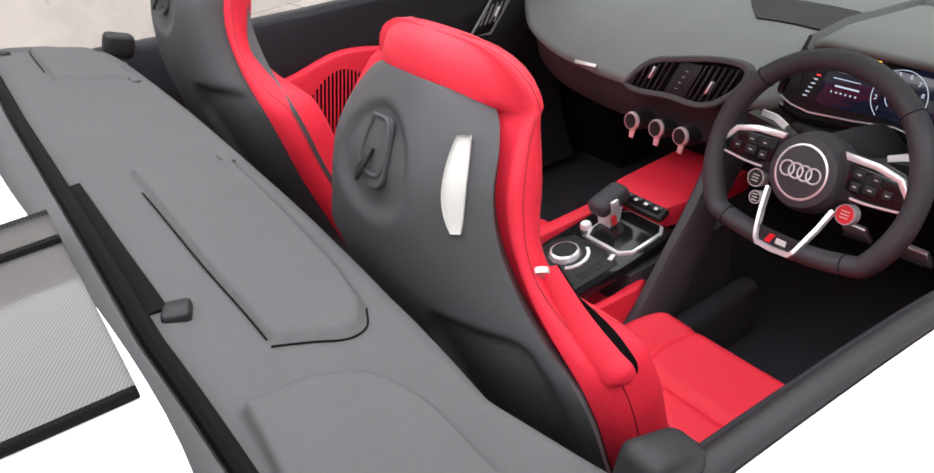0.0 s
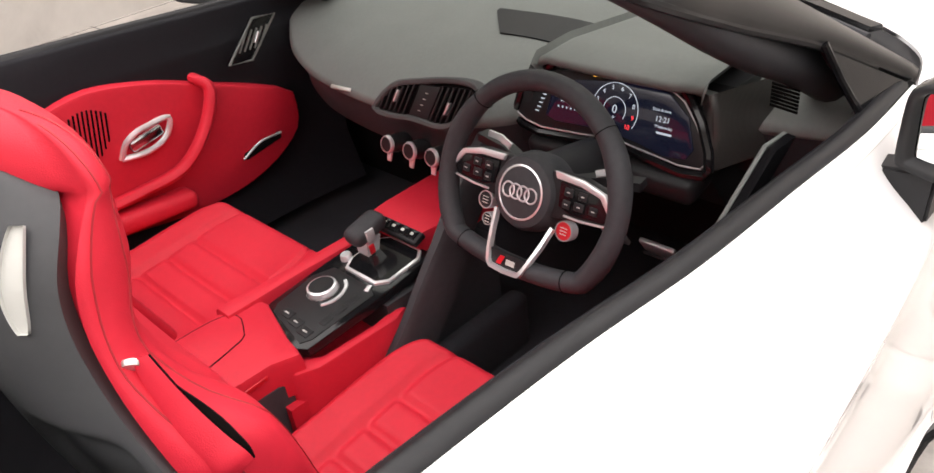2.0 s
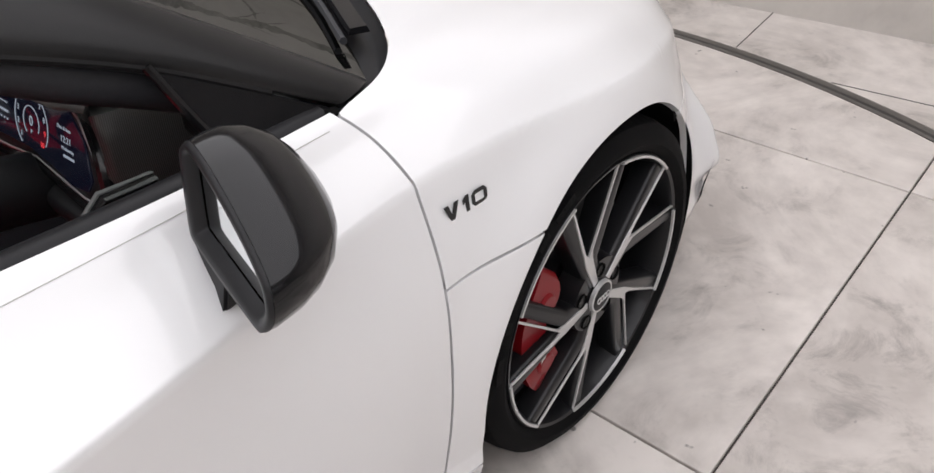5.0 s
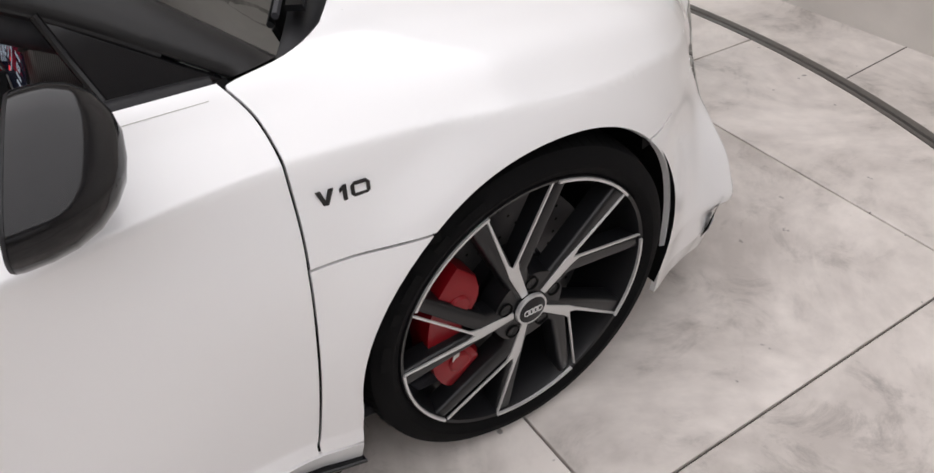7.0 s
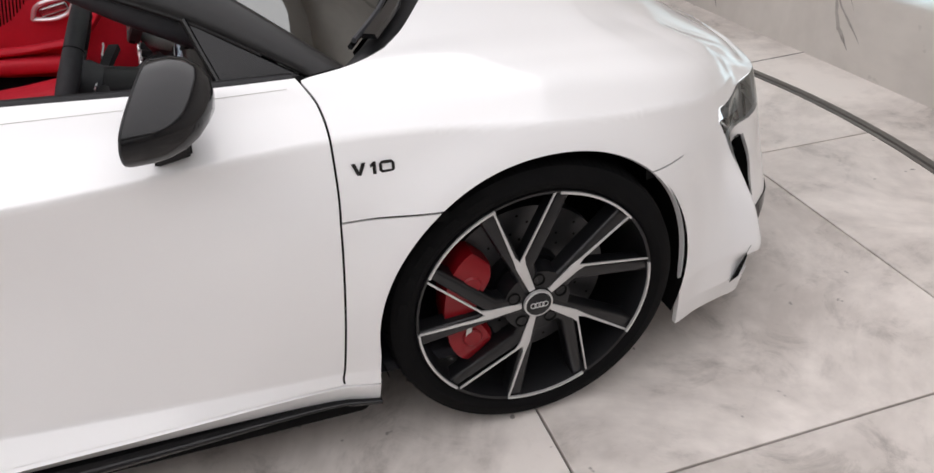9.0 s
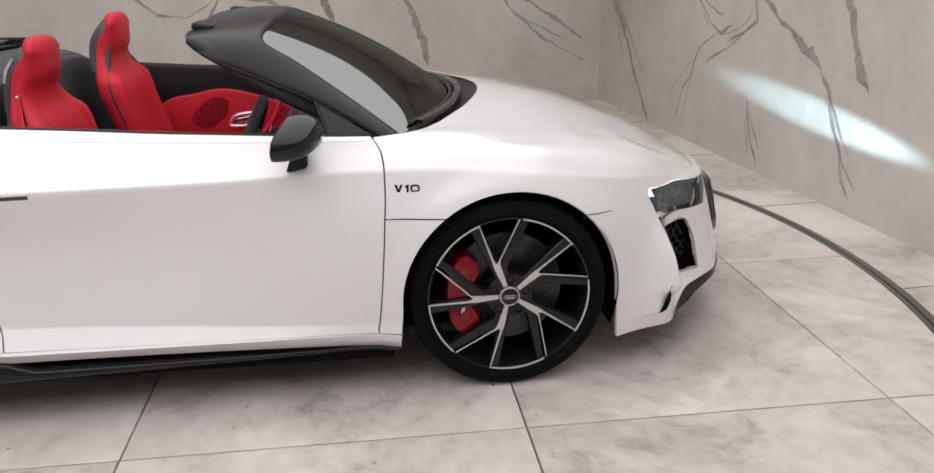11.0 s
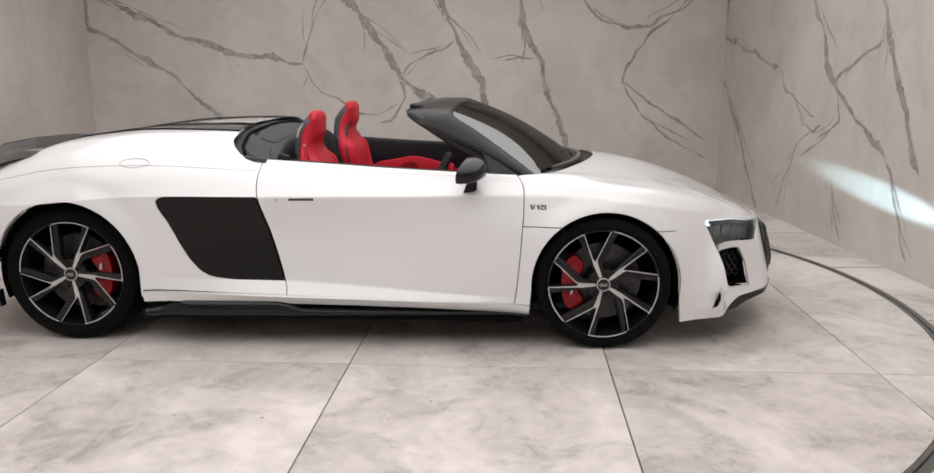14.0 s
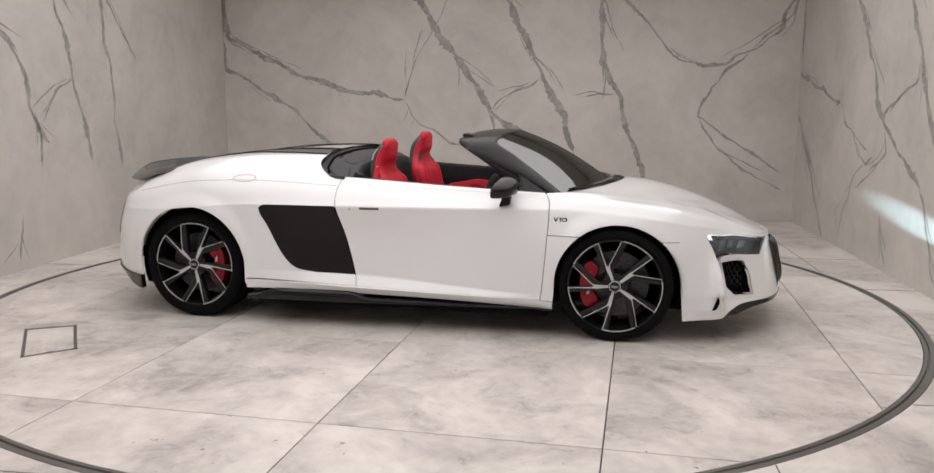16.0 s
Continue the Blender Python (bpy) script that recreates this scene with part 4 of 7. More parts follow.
L2, U2 = along(LOWER), along(UPPER)
out = np.stack([np.zeros(len(L2)), np.sign(L2[:, 1]) * np.clip(np.abs(L2[:, 1]) / 0.6, 0, 1) ** 3, np.full(len(L2), 0.45)], axis=1)
out /= np.linalg.norm(out, axis=1, keepdims=True)
mid = (L2 + U2) / 2 + out * 0.016
inner = (L2 * 0.55 + U2 * 0.45) - out * 0.045
frame_rows = np.stack([L2, L2 * 0.9 + U2 * 0.1 + out * 0.01, mid, U2 * 0.9 + L2 * 0.1 + out * 0.008, U2, U2 - out * 0.02, inner, L2 - out * 0.016, L2], axis=1)
sheet("windscreen_frame", frame_rows, FRAME, car, "black windscreen frame and pillars")
# rubber lip along the rear edge of the frame
sweep("frame_seal", L2[4:-4] - out[4:-4] * 0.006, disc_ring(0.007, 8), FRAME, car, "black rubber seal")
nv = 26
side_e = UPPER[np.linspace(0, 32, nv).round().astype(int)]
v = np.linspace(0, 1, nv)
centre = np.stack([1.245 + (0.63 - 1.245) * v, 0 * v, 0.852 + (1.183 - 0.852) * v + 0.035 * np.sin(math.pi * v)], axis=1)
w = np.linspace(-1, 1, 31)
rows = []
for k in range(31):
    f = 1 - abs(w[k]) ** 1.9
    P = side_e * (1 - f) + centre * f
    P[:, 1] = -side_e[:, 1] * w[k]
    rows.append(P)
pane = sheet("windscreen_glass", np.stack(rows, axis=0), GLASS, car, "tinted windscreen glass", flip=True)
pane.visible_shadow = False
# header catches
for y in (-0.42, 0.42):
    part("roof_catch", rounded_box((0.07, 0.12, 0.022), 0.008, pose(0.375, y, 1.156, 0, 8, 0)), BLACK_TRIM, car, "black roof catch")
# cowl between glass and bonnet
s_edge = np.linspace(6.0, 8.0, 40)
edge = skin(cowl_edge(s_edge), s_edge)
edge[:, 2] -= 0.006
foot_line = smooth_path([(0.905, -0.768, 0.834), (0.97, -0.748, 0.834), (1.0, -0.728, 0.834), (1.05, -0.67, 0.836), (1.12, -0.55, 0.842), (1.2, -0.3, 0.848), (1.245, 0, 0.85)], 60)
fy = np.clip(-edge[:, 1] - 0.006, 0, 1)
base = np.stack([np.interp(-fy, foot_line[:, 1], foot_line[:, 0]), -fy, np.interp(-fy, foot_line[:, 1], foot_line[:, 2])], axis=1)
tuck = base * [1, 0.93, 1] - [0.07, 0, 0.035]
both = np.stack([edge, edge * 0.66 + base * 0.34 - [0, 0, 0.012], edge * 0.33 + base * 0.67 - [0, 0, 0.012], base - [0, 0, 0.004], tuck], axis=1)
cowl = sheet("cowl", np.concatenate([both, (both[::-1] * [1, -1, 1])[1:]], axis=0), BLACK_TRIM, car, "black wiper cowl", flip=True)
for y0, y1, n in ((-0.655, 0.05, 18), (-0.05, 0.60, 18)):
    bow = lambda y: 1.262 - 0.46 * y * y
    p = smooth_path([(bow(y), y, 0.857 + 0.02 * (1 - abs(y) / 0.66)) for y in np.linspace(y0, y1, 5)], n)
    arm = sweep("wiper", p, [(-0.016, -0.004), (0.016, -0.004), (0.012, 0.006), (-0.012, 0.006)], BLACK_GLOSS, car, "black wiper arm and blade")
    sweep("wiper_blade", p - [0.03, 0, 0.004], disc_ring(0.006, 6), LEATHER, arm)
# quarter panes at the foot of the pillars
for side in (-1, 1):
    tri = [(0.742, 0.70, 0.934), (0.776, 0.748, 0.842), (0.915, 0.762, 0.836)]
    bm = bmesh.new()
    a = [bm.verts.new((x, side * y, z)) for x, y, z in tri]
    b = [bm.verts.new((x, side * (y - 0.012), z)) for x, y, z in tri]
    bm.faces.new(a)
    bm.faces.new(b)
    for i in range(3):
        bm.faces.new((a[i], a[(i + 1) % 3], b[(i + 1) % 3], b[i]))
    part("quarter_pane", bm, BLACK_GLOSS, car, "black mirror triangle", smooth=False)
    sweep("quarter_bar", [(0.733, side * 0.70, 0.944), (0.752, side * 0.722, 0.89), (0.772, side * 0.748, 0.838)], disc_ring(0.006, 8), BLACK_GLOSS, car, "black window bar")


# ---- door mirrors ----
TOE, LEAN = -0.25, 0.16


def rounded_loop(points, n):
    """A closed outline with n points to a side and slightly rounded corners."""
    p = np.array(points, float)
    q = np.concatenate([p[i] + (np.roll(p, -1, axis=0)[i] - p[i]) * np.linspace(0, 1, n, endpoint=False)[:, None] for i in range(len(p))])
    for _ in range(2):
        q = 0.25 * np.roll(q, 1, axis=0) + 0.5 * q + 0.25 * np.roll(q, -1, axis=0)
    return q


def door_mirror(side):
    """Housing, glass and foot of a door mirror, built outward from the door."""
    rim = [(0.009, 0.049), (-0.006, 0.038), (-0.010, 0.025), (-0.008, -0.05), (-0.003, -0.0595), (0.077, -0.063), (0.152, -0.062), (0.163, -0.059), (0.175, -0.047), (0.182, -0.036), (0.186, -0.025), (0.183, -0.002), (0.166, 0.011), (0.138, 0.0245), (0.101, 0.0385), (0.063, 0.0495), (0.035, 0.0535), (0.020, 0.053)]
    pane = [(0.015, 0.036), (0.010, 0.031), (0.0095, 0.022), (0.015, -0.042), (0.018, -0.0445), (0.085, -0.046), (0.138, -0.0485), (0.150, -0.0465), (0.158, -0.040), (0.164, -0.031), (0.1645, -0.022), (0.161, -0.012), (0.150, -0.003), (0.136, 0.006), (0.098, 0.0195), (0.06, 0.029), (0.031, 0.035), (0.022, 0.0365)]
    dense, pane = rounded_loop(rim, 4), rounded_loop(pane, 4)
    mid = dense.mean(axis=0)
    set_at = lambda x, q, dz=0.0: np.c_[x + TOE * (q[:, 0] - 0.03) + LEAN * q[:, 1], side * (0.84 + q[:, 0]), 0.884 + q[:, 1] + dz]
    rings = []
    for x, k, dz in ((0.667, 1.0, 0.0), (0.674, 1.012, 0.0), (0.70, 1.0, 0.0), (0.722, 0.93, -0.002), (0.744, 0.78, -0.005), (0.76, 0.56, -0.008), (0.77, 0.3, -0.01), (0.772, 0.02, -0.012)):
        rings.append(set_at(x, mid + (dense - mid) * k, dz))
    P = np.stack(rings, axis=1)
    verts, faces = list(P.reshape(-1, 3)), grid_faces(len(dense), len(rings), side > 0, True)
    house = link_mesh("mirror", verts, faces, BLACK_GLOSS, car, "gloss black door mirror")
    bm = bmesh.new()
    bm.faces.new([bm.verts.new(p) for p in set_at(0.677, pane)])
    part("mirror_glass", bm, MIRROR, house, "silvered mirror glass", smooth=False)
    inner = pane.mean(axis=0)
    lip = [set_at(0.6665, mid + (dense - mid) * 1.0), set_at(0.662, mid + (dense - mid) * 0.975), set_at(0.662, dense * 0.55 + pane * 0.45), set_at(0.665, dense * 0.32 + pane * 0.68), set_at(0.676, inner + (pane - inner) * 1.02)]
    P = np.stack(lip, axis=1)
    link_mesh("mirror_rim", list(P.reshape(-1, 3)), grid_faces(len(dense), len(lip), side < 0, True), BLACK_TRIM, house, "black mirror rim")
    foot = [(0.672, 0.855, 0.815), (0.712, 0.855, 0.818), (0.71, 0.90, 0.775), (0.655, 0.90, 0.762)]
    top = [(0.668, 0.905, 0.826), (0.712, 0.908, 0.83), (0.71, 0.912, 0.776), (0.645, 0.908, 0.762)]
    bm = bmesh.new()
    a = [bm.verts.new((x, side * (y - 0.045), z)) for x, y, z in foot]
    b = [bm.verts.new((x, side * (y - 0.018), z)) for x, y, z in top]
    bm.faces.new(a)
    bm.faces.new(b)
    for i in range(4):
        bm.faces.new((a[i], a[(i + 1) % 4], b[(i + 1) % 4], b[i]))
    bmesh.ops.bevel(bm, geom=list(bm.edges), offset=0.004, segments=2, affect="EDGES")
    part("mirror_foot", bm, BLACK_TRIM, house, "black mirror foot")


for side in (-1, 1):
    door_mirror(side)

# ---- belt strips and inner door skins ----
xb = np.linspace(-0.335, 0.90, 50)
belt = skin(xb, xb * 0 + 6.0)
for side in (-1, 1):
    k = np.array([1, side * -1, 1])
    r0, r1, r2, r3, r4 = belt + [0, 0.004, -0.004], belt + [0, 0.008, 0.003], belt + [0, 0.02, 0.005], belt + [0, 0.03, 0.001], belt + [0, 0.034, -0.02]
    sheet("belt_seal", np.stack([r0, r1, r2, r3, r4], axis=1) * k, BLACK_TRIM, car, "black window slot seal", flip=side > 0)
    pad = [belt + [0, 0.030, -0.006], belt + [0, 0.036, -0.004], belt + [0, 0.043, -0.014], belt + [0, 0.048, -0.04], belt + [0, 0.062, -0.085], belt * [1, 1, 0] + [0, 0.068, 0.76], belt * [1, 1, 0] + [0, 0.05, 0.60], belt * [1, 1, 0] + [0, 0.05, 0.40], belt * [1, 1, 0] + [0, 0.10, 0.26]]
    sheet("door_lining", np.stack(pad, axis=1) * k, LINING, car, "black leather upper door lining", flip=side > 0)

# ---- rear cover behind the seats ----
cover_z = curve_through([(-0.76, 0.908), (-0.70, 0.93), (-0.62, 0.965), (-0.54, 0.992), (-0.40, 1.012), (-0.2, 1.022), (0, 1.026)])


def cover_at(x, y):
    """Height of the moulded cover: highest at its rear edge, falling to the seats and outboard."""
    t = np.clip((x + 0.56) / 0.24, 0, 1)
    return cover_z(-np.abs(y)) + 0.012 - 0.05 * t**1.6


def pad_lift(x, y, outline, height, soft):
    """Relief of a raised pad: full height inside its outline, falling off over soft metres."""
    p = np.array(outline)
    q = np.roll(p, -1, 0)
    near, inside = np.full(x.shape, 9.0), np.zeros(x.shape, bool)
    for a, b in zip(p, q):
        e = b - a
        t = np.clip(((x - a[0]) * e[0] + (y - a[1]) * e[1]) / (e @ e), 0, 1)
        near = np.minimum(near, np.hypot(x - a[0] - t * e[0], y - a[1] - t * e[1]))
        inside ^= ((a[1] > y) != (b[1] > y)) & (x < (b[0] - a[0]) * (y - a[1]) / (b[1] - a[1] + 1e-12) + a[0])
    t = np.clip(np.where(inside, near, -near) / soft, 0, 1)
    return height * t * t * (3 - 2 * t)


SIDE_PAD = [tuple(p) for p in smooth_path([(-0.485, -0.575), (-0.434, -0.570), (-0.386, -0.580), (-0.362, -0.612), (-0.348, -0.668), (-0.335, -0.715), (-0.355, -0.742), (-0.42, -0.735), (-0.475, -0.69), (-0.485, -0.575)], 40)[:-1]]
FLAP_PAD = [(-0.449, -0.20), (-0.447, -0.42), (-0.440, -0.531), (-0.41, -0.537), (-0.385, -0.543), (-0.366, -0.536), (-0.352, -0.51), (-0.345, -0.45), (-0.342, -0.20)]
yy = np.linspace(-0.76, 0.76, 340)
front = np.interp(np.abs(yy), [0, 0.5, 0.62, 0.72, 0.76], [-0.335, -0.335, -0.325, -0.275, -0.25])
rear = np.interp(np.abs(yy), [0, 0.5, 0.66, 0.76], [-0.53, -0.525, -0.51, -0.46])
cols = []
for t in np.linspace(0, 1, 70):
    x = rear + (front - rear) * t
    lift = pad_lift(x, -np.abs(yy), SIDE_PAD, 0.013, 0.008) + pad_lift(x, -np.abs(yy), FLAP_PAD, 0.007, 0.006)
    cols.append(np.c_[x, yy, cover_at(x, yy) + lift])
last = cols[-1]
cols += [last + [0.008, 0, -0.004], last + [0.013, 0, -0.014], last + [0.016, 0, -0.06], last * [1, 1, 0] + [0.03, 0, 0.55], last * [1, 1, 0] + [0.04, 0, 0.2]]
sheet("rear_cover", np.stack(cols, axis=0), COVER, car, "grey moulded cover behind the seats")
# seals and grooves
def on_cover(points, n, lift=0.0):
    p = smooth_path(points, n)
    return np.c_[p, cover_at(p[:, 0], p[:, 1]) + lift]


strip = np.linspace(-0.74, 0.74, 70)
sx = np.interp(np.abs(strip), [0, 0.5, 0.66, 0.76], [-0.53, -0.525, -0.51, -0.46])
rail = np.c_[sx - 0.012, strip, cover_at(sx, strip) + 0.004]
rail_end = np.array([(-0.43, 0.772, 0.915), (-0.385, 0.785, 0.912), (-0.335, 0.785, 0.908)])
rail = np.vstack([rail_end[::-1] * [1, -1, 1], rail, rail_end])
sweep("cover_rail", rail, [(-0.018, -0.012), (0.018, -0.012), (0.016, 0.004), (-0.016, 0.006)], COVER, car, "grey edge rail of the roof hatch")
sweep("hatch_seal", rail[4:-4] + [0.026, 0, 0.0], disc_ring(0.0075, 8), SEAM, car, "black hatch seal")
for side in (-1, 1):
    y = lambda pts: [(a, b * -side) for a, b in pts]
    sweep("cover_groove", on_cover(y([(-0.451, -0.26), (-0.447, -0.42), (-0.44, -0.525)]), 20, 0.0015), disc_ring(0.0009, 6), SEAM, car, "dark flap joint")
    sweep("cover_groove", on_cover(y([(-0.44, -0.532), (-0.41, -0.538), (-0.385, -0.543), (-0.366, -0.536), (-0.354, -0.515)]), 24, 0.001), disc_ring(0.0009, 6), SEAM, car, "dark flap joint")
    part("release_lever", rounded_box((0.012, 0.03, 0.004), 0.0015, pose(-0.348, side * 0.19, cover_at(np.array(-0.348), np.array(0.19)) + 0.002)), COVER, car, "grey release lever", smooth=True)
    part("cover_hinge", rounded_box((0.022, 0.024, 0.012), 0.004, pose(-0.485, side * 0.468, cover_at(np.array(-0.485), np.array(0.497)) + 0.004, 0, 0, 20 * side)), BLACK_TRIM, car, "black hatch hinge")
    part("belt_catch", rounded_box((0.06, 0.04, 0.05), 0.012, pose(-0.262, side * 0.745, 0.91, 0, 20, 0)), BLACK_TRIM, car, "black belt outlet")
slot = on_cover([(-0.496, -0.462), (-0.5, -0.36), (-0.503, -0.215)], 16, 0.0)
sweep("hatch_slot", slot, [(-0.008, -0.004), (0.008, -0.004), (0.007, 0.003), (-0.007, 0.003)], SEAM, car, "dark hatch slot")

# ---- rear deck: carbon fairings, spoiler, lamps ----
for side in (-1, 1):
    for y0, y1, mat, name, x_end in ((0.38, 0.575, CARBON, "carbon_fairing", -1.55), (0.325, 0.375, CARBON, "fairing_vent", -1.45)):
        f = np.linspace(0, 1, 40)
        xs = -0.535 + (x_end + 0.535) * f
        g = np.linspace(0, 1, 9)
        P = np.zeros((40, 9, 3))
        for i in range(40):
            shrink = 1 - 0.35 * f[i] ** 2
            ys = (y0 + (y1 - y0) * g) * shrink + 0.03 * f[i]
            # height of the deck under each point
            for j in range(9):
                P[i, j] = (xs[i], side * ys[j], 0)
        flat = P.reshape(-1, 3)
        # look the deck height up on a fine grid of the skin
        gu, gs = np.meshgrid(np.linspace(-2.5, -0.45, 160), np.linspace(6, 8, 60), indexing="ij")
        S3 = skin(gu, gs).reshape(-1, 3)
        d = (flat[:, None, 0] - S3[None, :, 0]) ** 2 + (np.abs(flat[:, None, 1]) - np.abs(S3[None, :, 1])) ** 2
        near = np.argsort(d, axis=1)[:, :4]
        wgt = 1 / (np.take_along_axis(d, near, 1) + 1e-7)
        flat[:, 2] = (S3[near, 2] * wgt).sum(1) / wgt.sum(1) + 0.003
        sheet(name, P, mat, car, "carbon-fibre rear fairing" if y0 > 0.3 else "dark woven fairing vent", 0.004, flip=side < 0)
        if y0 > 0.3:
            sweep("fairing_joint", P[:, -1] + [0, side * 0.003, 0.0], disc_ring(0.004, 6), SEAM, car, "black fairing joint")
sp = smooth_path([(-1.42, -0.735, 0.935), (-1.65, -0.735, 0.92), (-1.80, -0.70, 0.89), (-1.96, -0.45, 0.915), (-2.03, 0, 0.925)], 40)
sp = along(sp)
sweep("rear_spoiler", sp, [(-0.05, -0.03), (-0.01, 0.004), (0.03, 0.028), (0.036, 0.02), (0.03, -0.02), (0.0, -0.045)], CARBON, car, "black carbon ducktail spoiler", scales=np.interp(np.linspace(0, 1, len(sp)), [0, 0.06, 0.2, 0.8, 0.94, 1], [0.2, 0.5, 1, 1, 0.5, 0.2]))
patch("tail_lamp", lambda s: s * 0 - 2.2, lambda s: s * 0 - 1.97, 3.6, 4.35, 16, 10, material("tail_lamp_red", (0.35, 0.01, 0.012), 0.1, coat=0.8, vary=0), "red tail lamp", inset=-0.003, depth=0.01)
patch("rear_vent", lambda s: s * 0 - 2.5, lambda s: s * 0 - 2.03, 2.6, 3.5, 16, 10, BLACK_GLOSS, "black rear outlet", inset=-0.003, depth=0.01)
patch("rear_diffuser", lambda s: s * 0 - 2.72, lambda s: solve_u(s, REAR_ARCH, -1), -0.0, 0.9, 60, 12, BLACK_GLOSS, "black rear diffuser", inset=-0.012, depth=0.03)

# ---- cockpit ----
part("cabin_floor", rounded_box((1.62, 1.74, 0.03), 0.005, pose(0.44, 0, 0.205)), CARPET, car, "black carpet")
fire = rounded_box((0.05, 1.66, 0.6), 0.01, pose(1.12, 0, 0.5, 0, -14, 0))
part("bulkhead", fire, CARPET, car, "dark footwell bulkhead")


def seat(y0):
    """A sports seat: hard rear shell, red bolstered back and cushion, hook, badge and strap."""
    base = new("seat")
    base.parent = car
    base["label"] = "red leather sports seat with grey hard shell"
    outer = -1 if y0 < 0 else 1
    width = curve_through([(0.40, 0.20), (0.6, 0.23), (0.75, 0.244), (0.84, 0.243), (0.875, 0.232), (0.90, 0.212), (0.95, 0.178), (1.0, 0.158), (1.04, 0.150), (1.07, 0.141), (1.2, 0.135)])
    back = curve_through([(0.40, -0.12), (0.6, -0.19), (0.8, -0.255), (0.95, -0.278), (1.0, -0.275), (1.03, -0.267), (1.06, -0.249), (1.085, -0.229), (1.11, -0.208), (1.155, -0.18)])
    face = curve_through([(0.40, 0.03), (0.6, -0.055), (0.75, -0.10), (0.86, -0.128), (0.92, -0.16), (0.96, -0.164), (1.02, -0.14), (1.09, -0.14), (1.2, -0.14)])

    def ring_at(z, inset=0.0, roll=0.0):
        """One level of the backrest: flat hollow rear, wrapped flanks, rounded or bolstered front."""
        w, xb, xf = float(width(z)) - inset, float(back(z)) + inset, float(face(z))
        box = float(np.clip((0.95 - z) / 0.08, 0, 1))
        xc = xb + 0.05
        q = np.linspace(-1, 1, 17)
        rear = np.c_[xb + 0.05 * np.abs(q) ** 3 + (0.034 * (1 - roll) + (0.004 + 0.022 * q**2) * roll) * (1 - np.abs(q) ** 10), q * w]
        a = np.linspace(math.pi / 2, -math.pi / 2, 34)[1:-1]
        c, s = np.cos(a), np.sin(a)
        full = max(box, 0.6)
        y = np.sign(s) * np.abs(s) ** (1 - 0.35 * full)
        x = xc + (xf - xc) * np.abs(c) ** (1 - 0.45 * full) + 0.04 * box * np.abs(y) ** 3 * np.clip(np.abs(c) * 4, 0, 1)
        # channels beside the centre panel
        x -= box * 0.012 * (np.exp(-(((y - 0.62) / 0.05) ** 2)) + np.exp(-(((y + 0.62) / 0.05) ** 2)))
        return np.r_[rear, np.c_[x, y * w]]

    levels = []
    for z in np.linspace(0.40, 1.078, 58):
        r2 = ring_at(z, 0.004)
        levels.append(np.c_[r2[:, 0], y0 + r2[:, 1], np.full(len(r2), z)])
    top = ring_at(1.09, 0.004, 1.0)
    mid2 = np.array([-0.183, 0.0])
    for f in np.radians([3, 12, 24, 36, 47, 57, 66, 74, 80, 85, 88, 89.4, 90]):
        k = max(math.cos(f), 0.0) ** 0.68
        r2 = mid2 + (top - mid2) * k
        levels.append(np.c_[r2[:, 0], y0 + r2[:, 1], np.full(len(r2), 1.08 + 0.053 * math.sin(f))])
    P = np.stack(levels, axis=1)
    verts, faces = list(P.reshape(-1, 3)), grid_faces(P.shape[0], P.shape[1], False, True)
    n = P.shape[1]
    cush = link_mesh("backrest", verts, faces, RED, base, "red leather backrest and headrest")
    # stitched seams along the flanks and across the top
    for k in (17, 48):
        seam = [P[k, j] for j in range(14, n - 6)]
        sweep("stitching", np.array(seam), disc_ring(0.0010, 5), THREAD, cush, "dark red stitching", up=(1, 0, 0))
    for k in (22, 43):
        seam = [P[k, j] for j in range(30, n - 4)]
        sweep("stitching", np.array(seam), disc_ring(0.0012, 5), THREAD, cush, "dark red stitching", up=(1, 0, 0))
    # hard rear shell with a rounded top, a dished hook field and two recesses beside its spine
    ease = lambda t: np.clip(t, 0, 1) ** 2 * (3 - 2 * np.clip(t, 0, 1))

    def hollow(q, z):
        inner = 0.27 + 0.10 * abs(z - 0.86) / 0.1 * (z < 0.86)
        rim = 0.912 - 0.05 * np.clip((0.5 - np.abs(q)) / 0.22, 0, 1) ** 2
        side_dip = 0.014 * ease((np.abs(q) - inner) / 0.10) * ease((rim - z) / 0.022) * ease((0.96 - np.abs(q)) / 0.14)
        dish = 0.009 * ease((1.25 - np.hypot(q / 0.42, (z - 1.028) / 0.044)) / 0.35)
        return side_dip + dish

    shell = []
    for z in np.r_[np.linspace(0.36, 0.74, 16), np.linspace(0.75, 1.05, 64), np.linspace(1.054, 1.09, 12), np.linspace(1.092, 1.104, 14)]:
        q = np.linspace(-1, 1, 81)
        zq = z - 0.024 * np.abs(q) ** 3 * float(np.clip((z - 0.95) / 0.17, 0, 1)) ** 2
        w = np.asarray(width(zq)) * (1 - 0.12 * np.clip((zq - 0.86) / 0.18, 0, 1)) * (1 - 0.30 * (1 - math.sqrt(1 - min(max((z - 1.04) / 0.064, 0.0), 1.0) ** 2.6))) - 0.002
        bend = 0.055 * np.clip(-q, 0, 1) ** 14 * float(np.clip((z - 0.55) / 0.15, 0, 1) * np.clip((1.1 - z) / 0.08, 0, 1)) if y0 > 0 else 0.0
        shell.append(np.c_[np.asarray(back(zq)) - 0.006 + 0.052 * np.abs(q) ** 3 + bend + hollow(q, zq), y0 + q * w, zq])
    hard = sheet("seat_shell", np.stack(shell, axis=0), SHELL, base, "grey hard seat shell", 0.02)
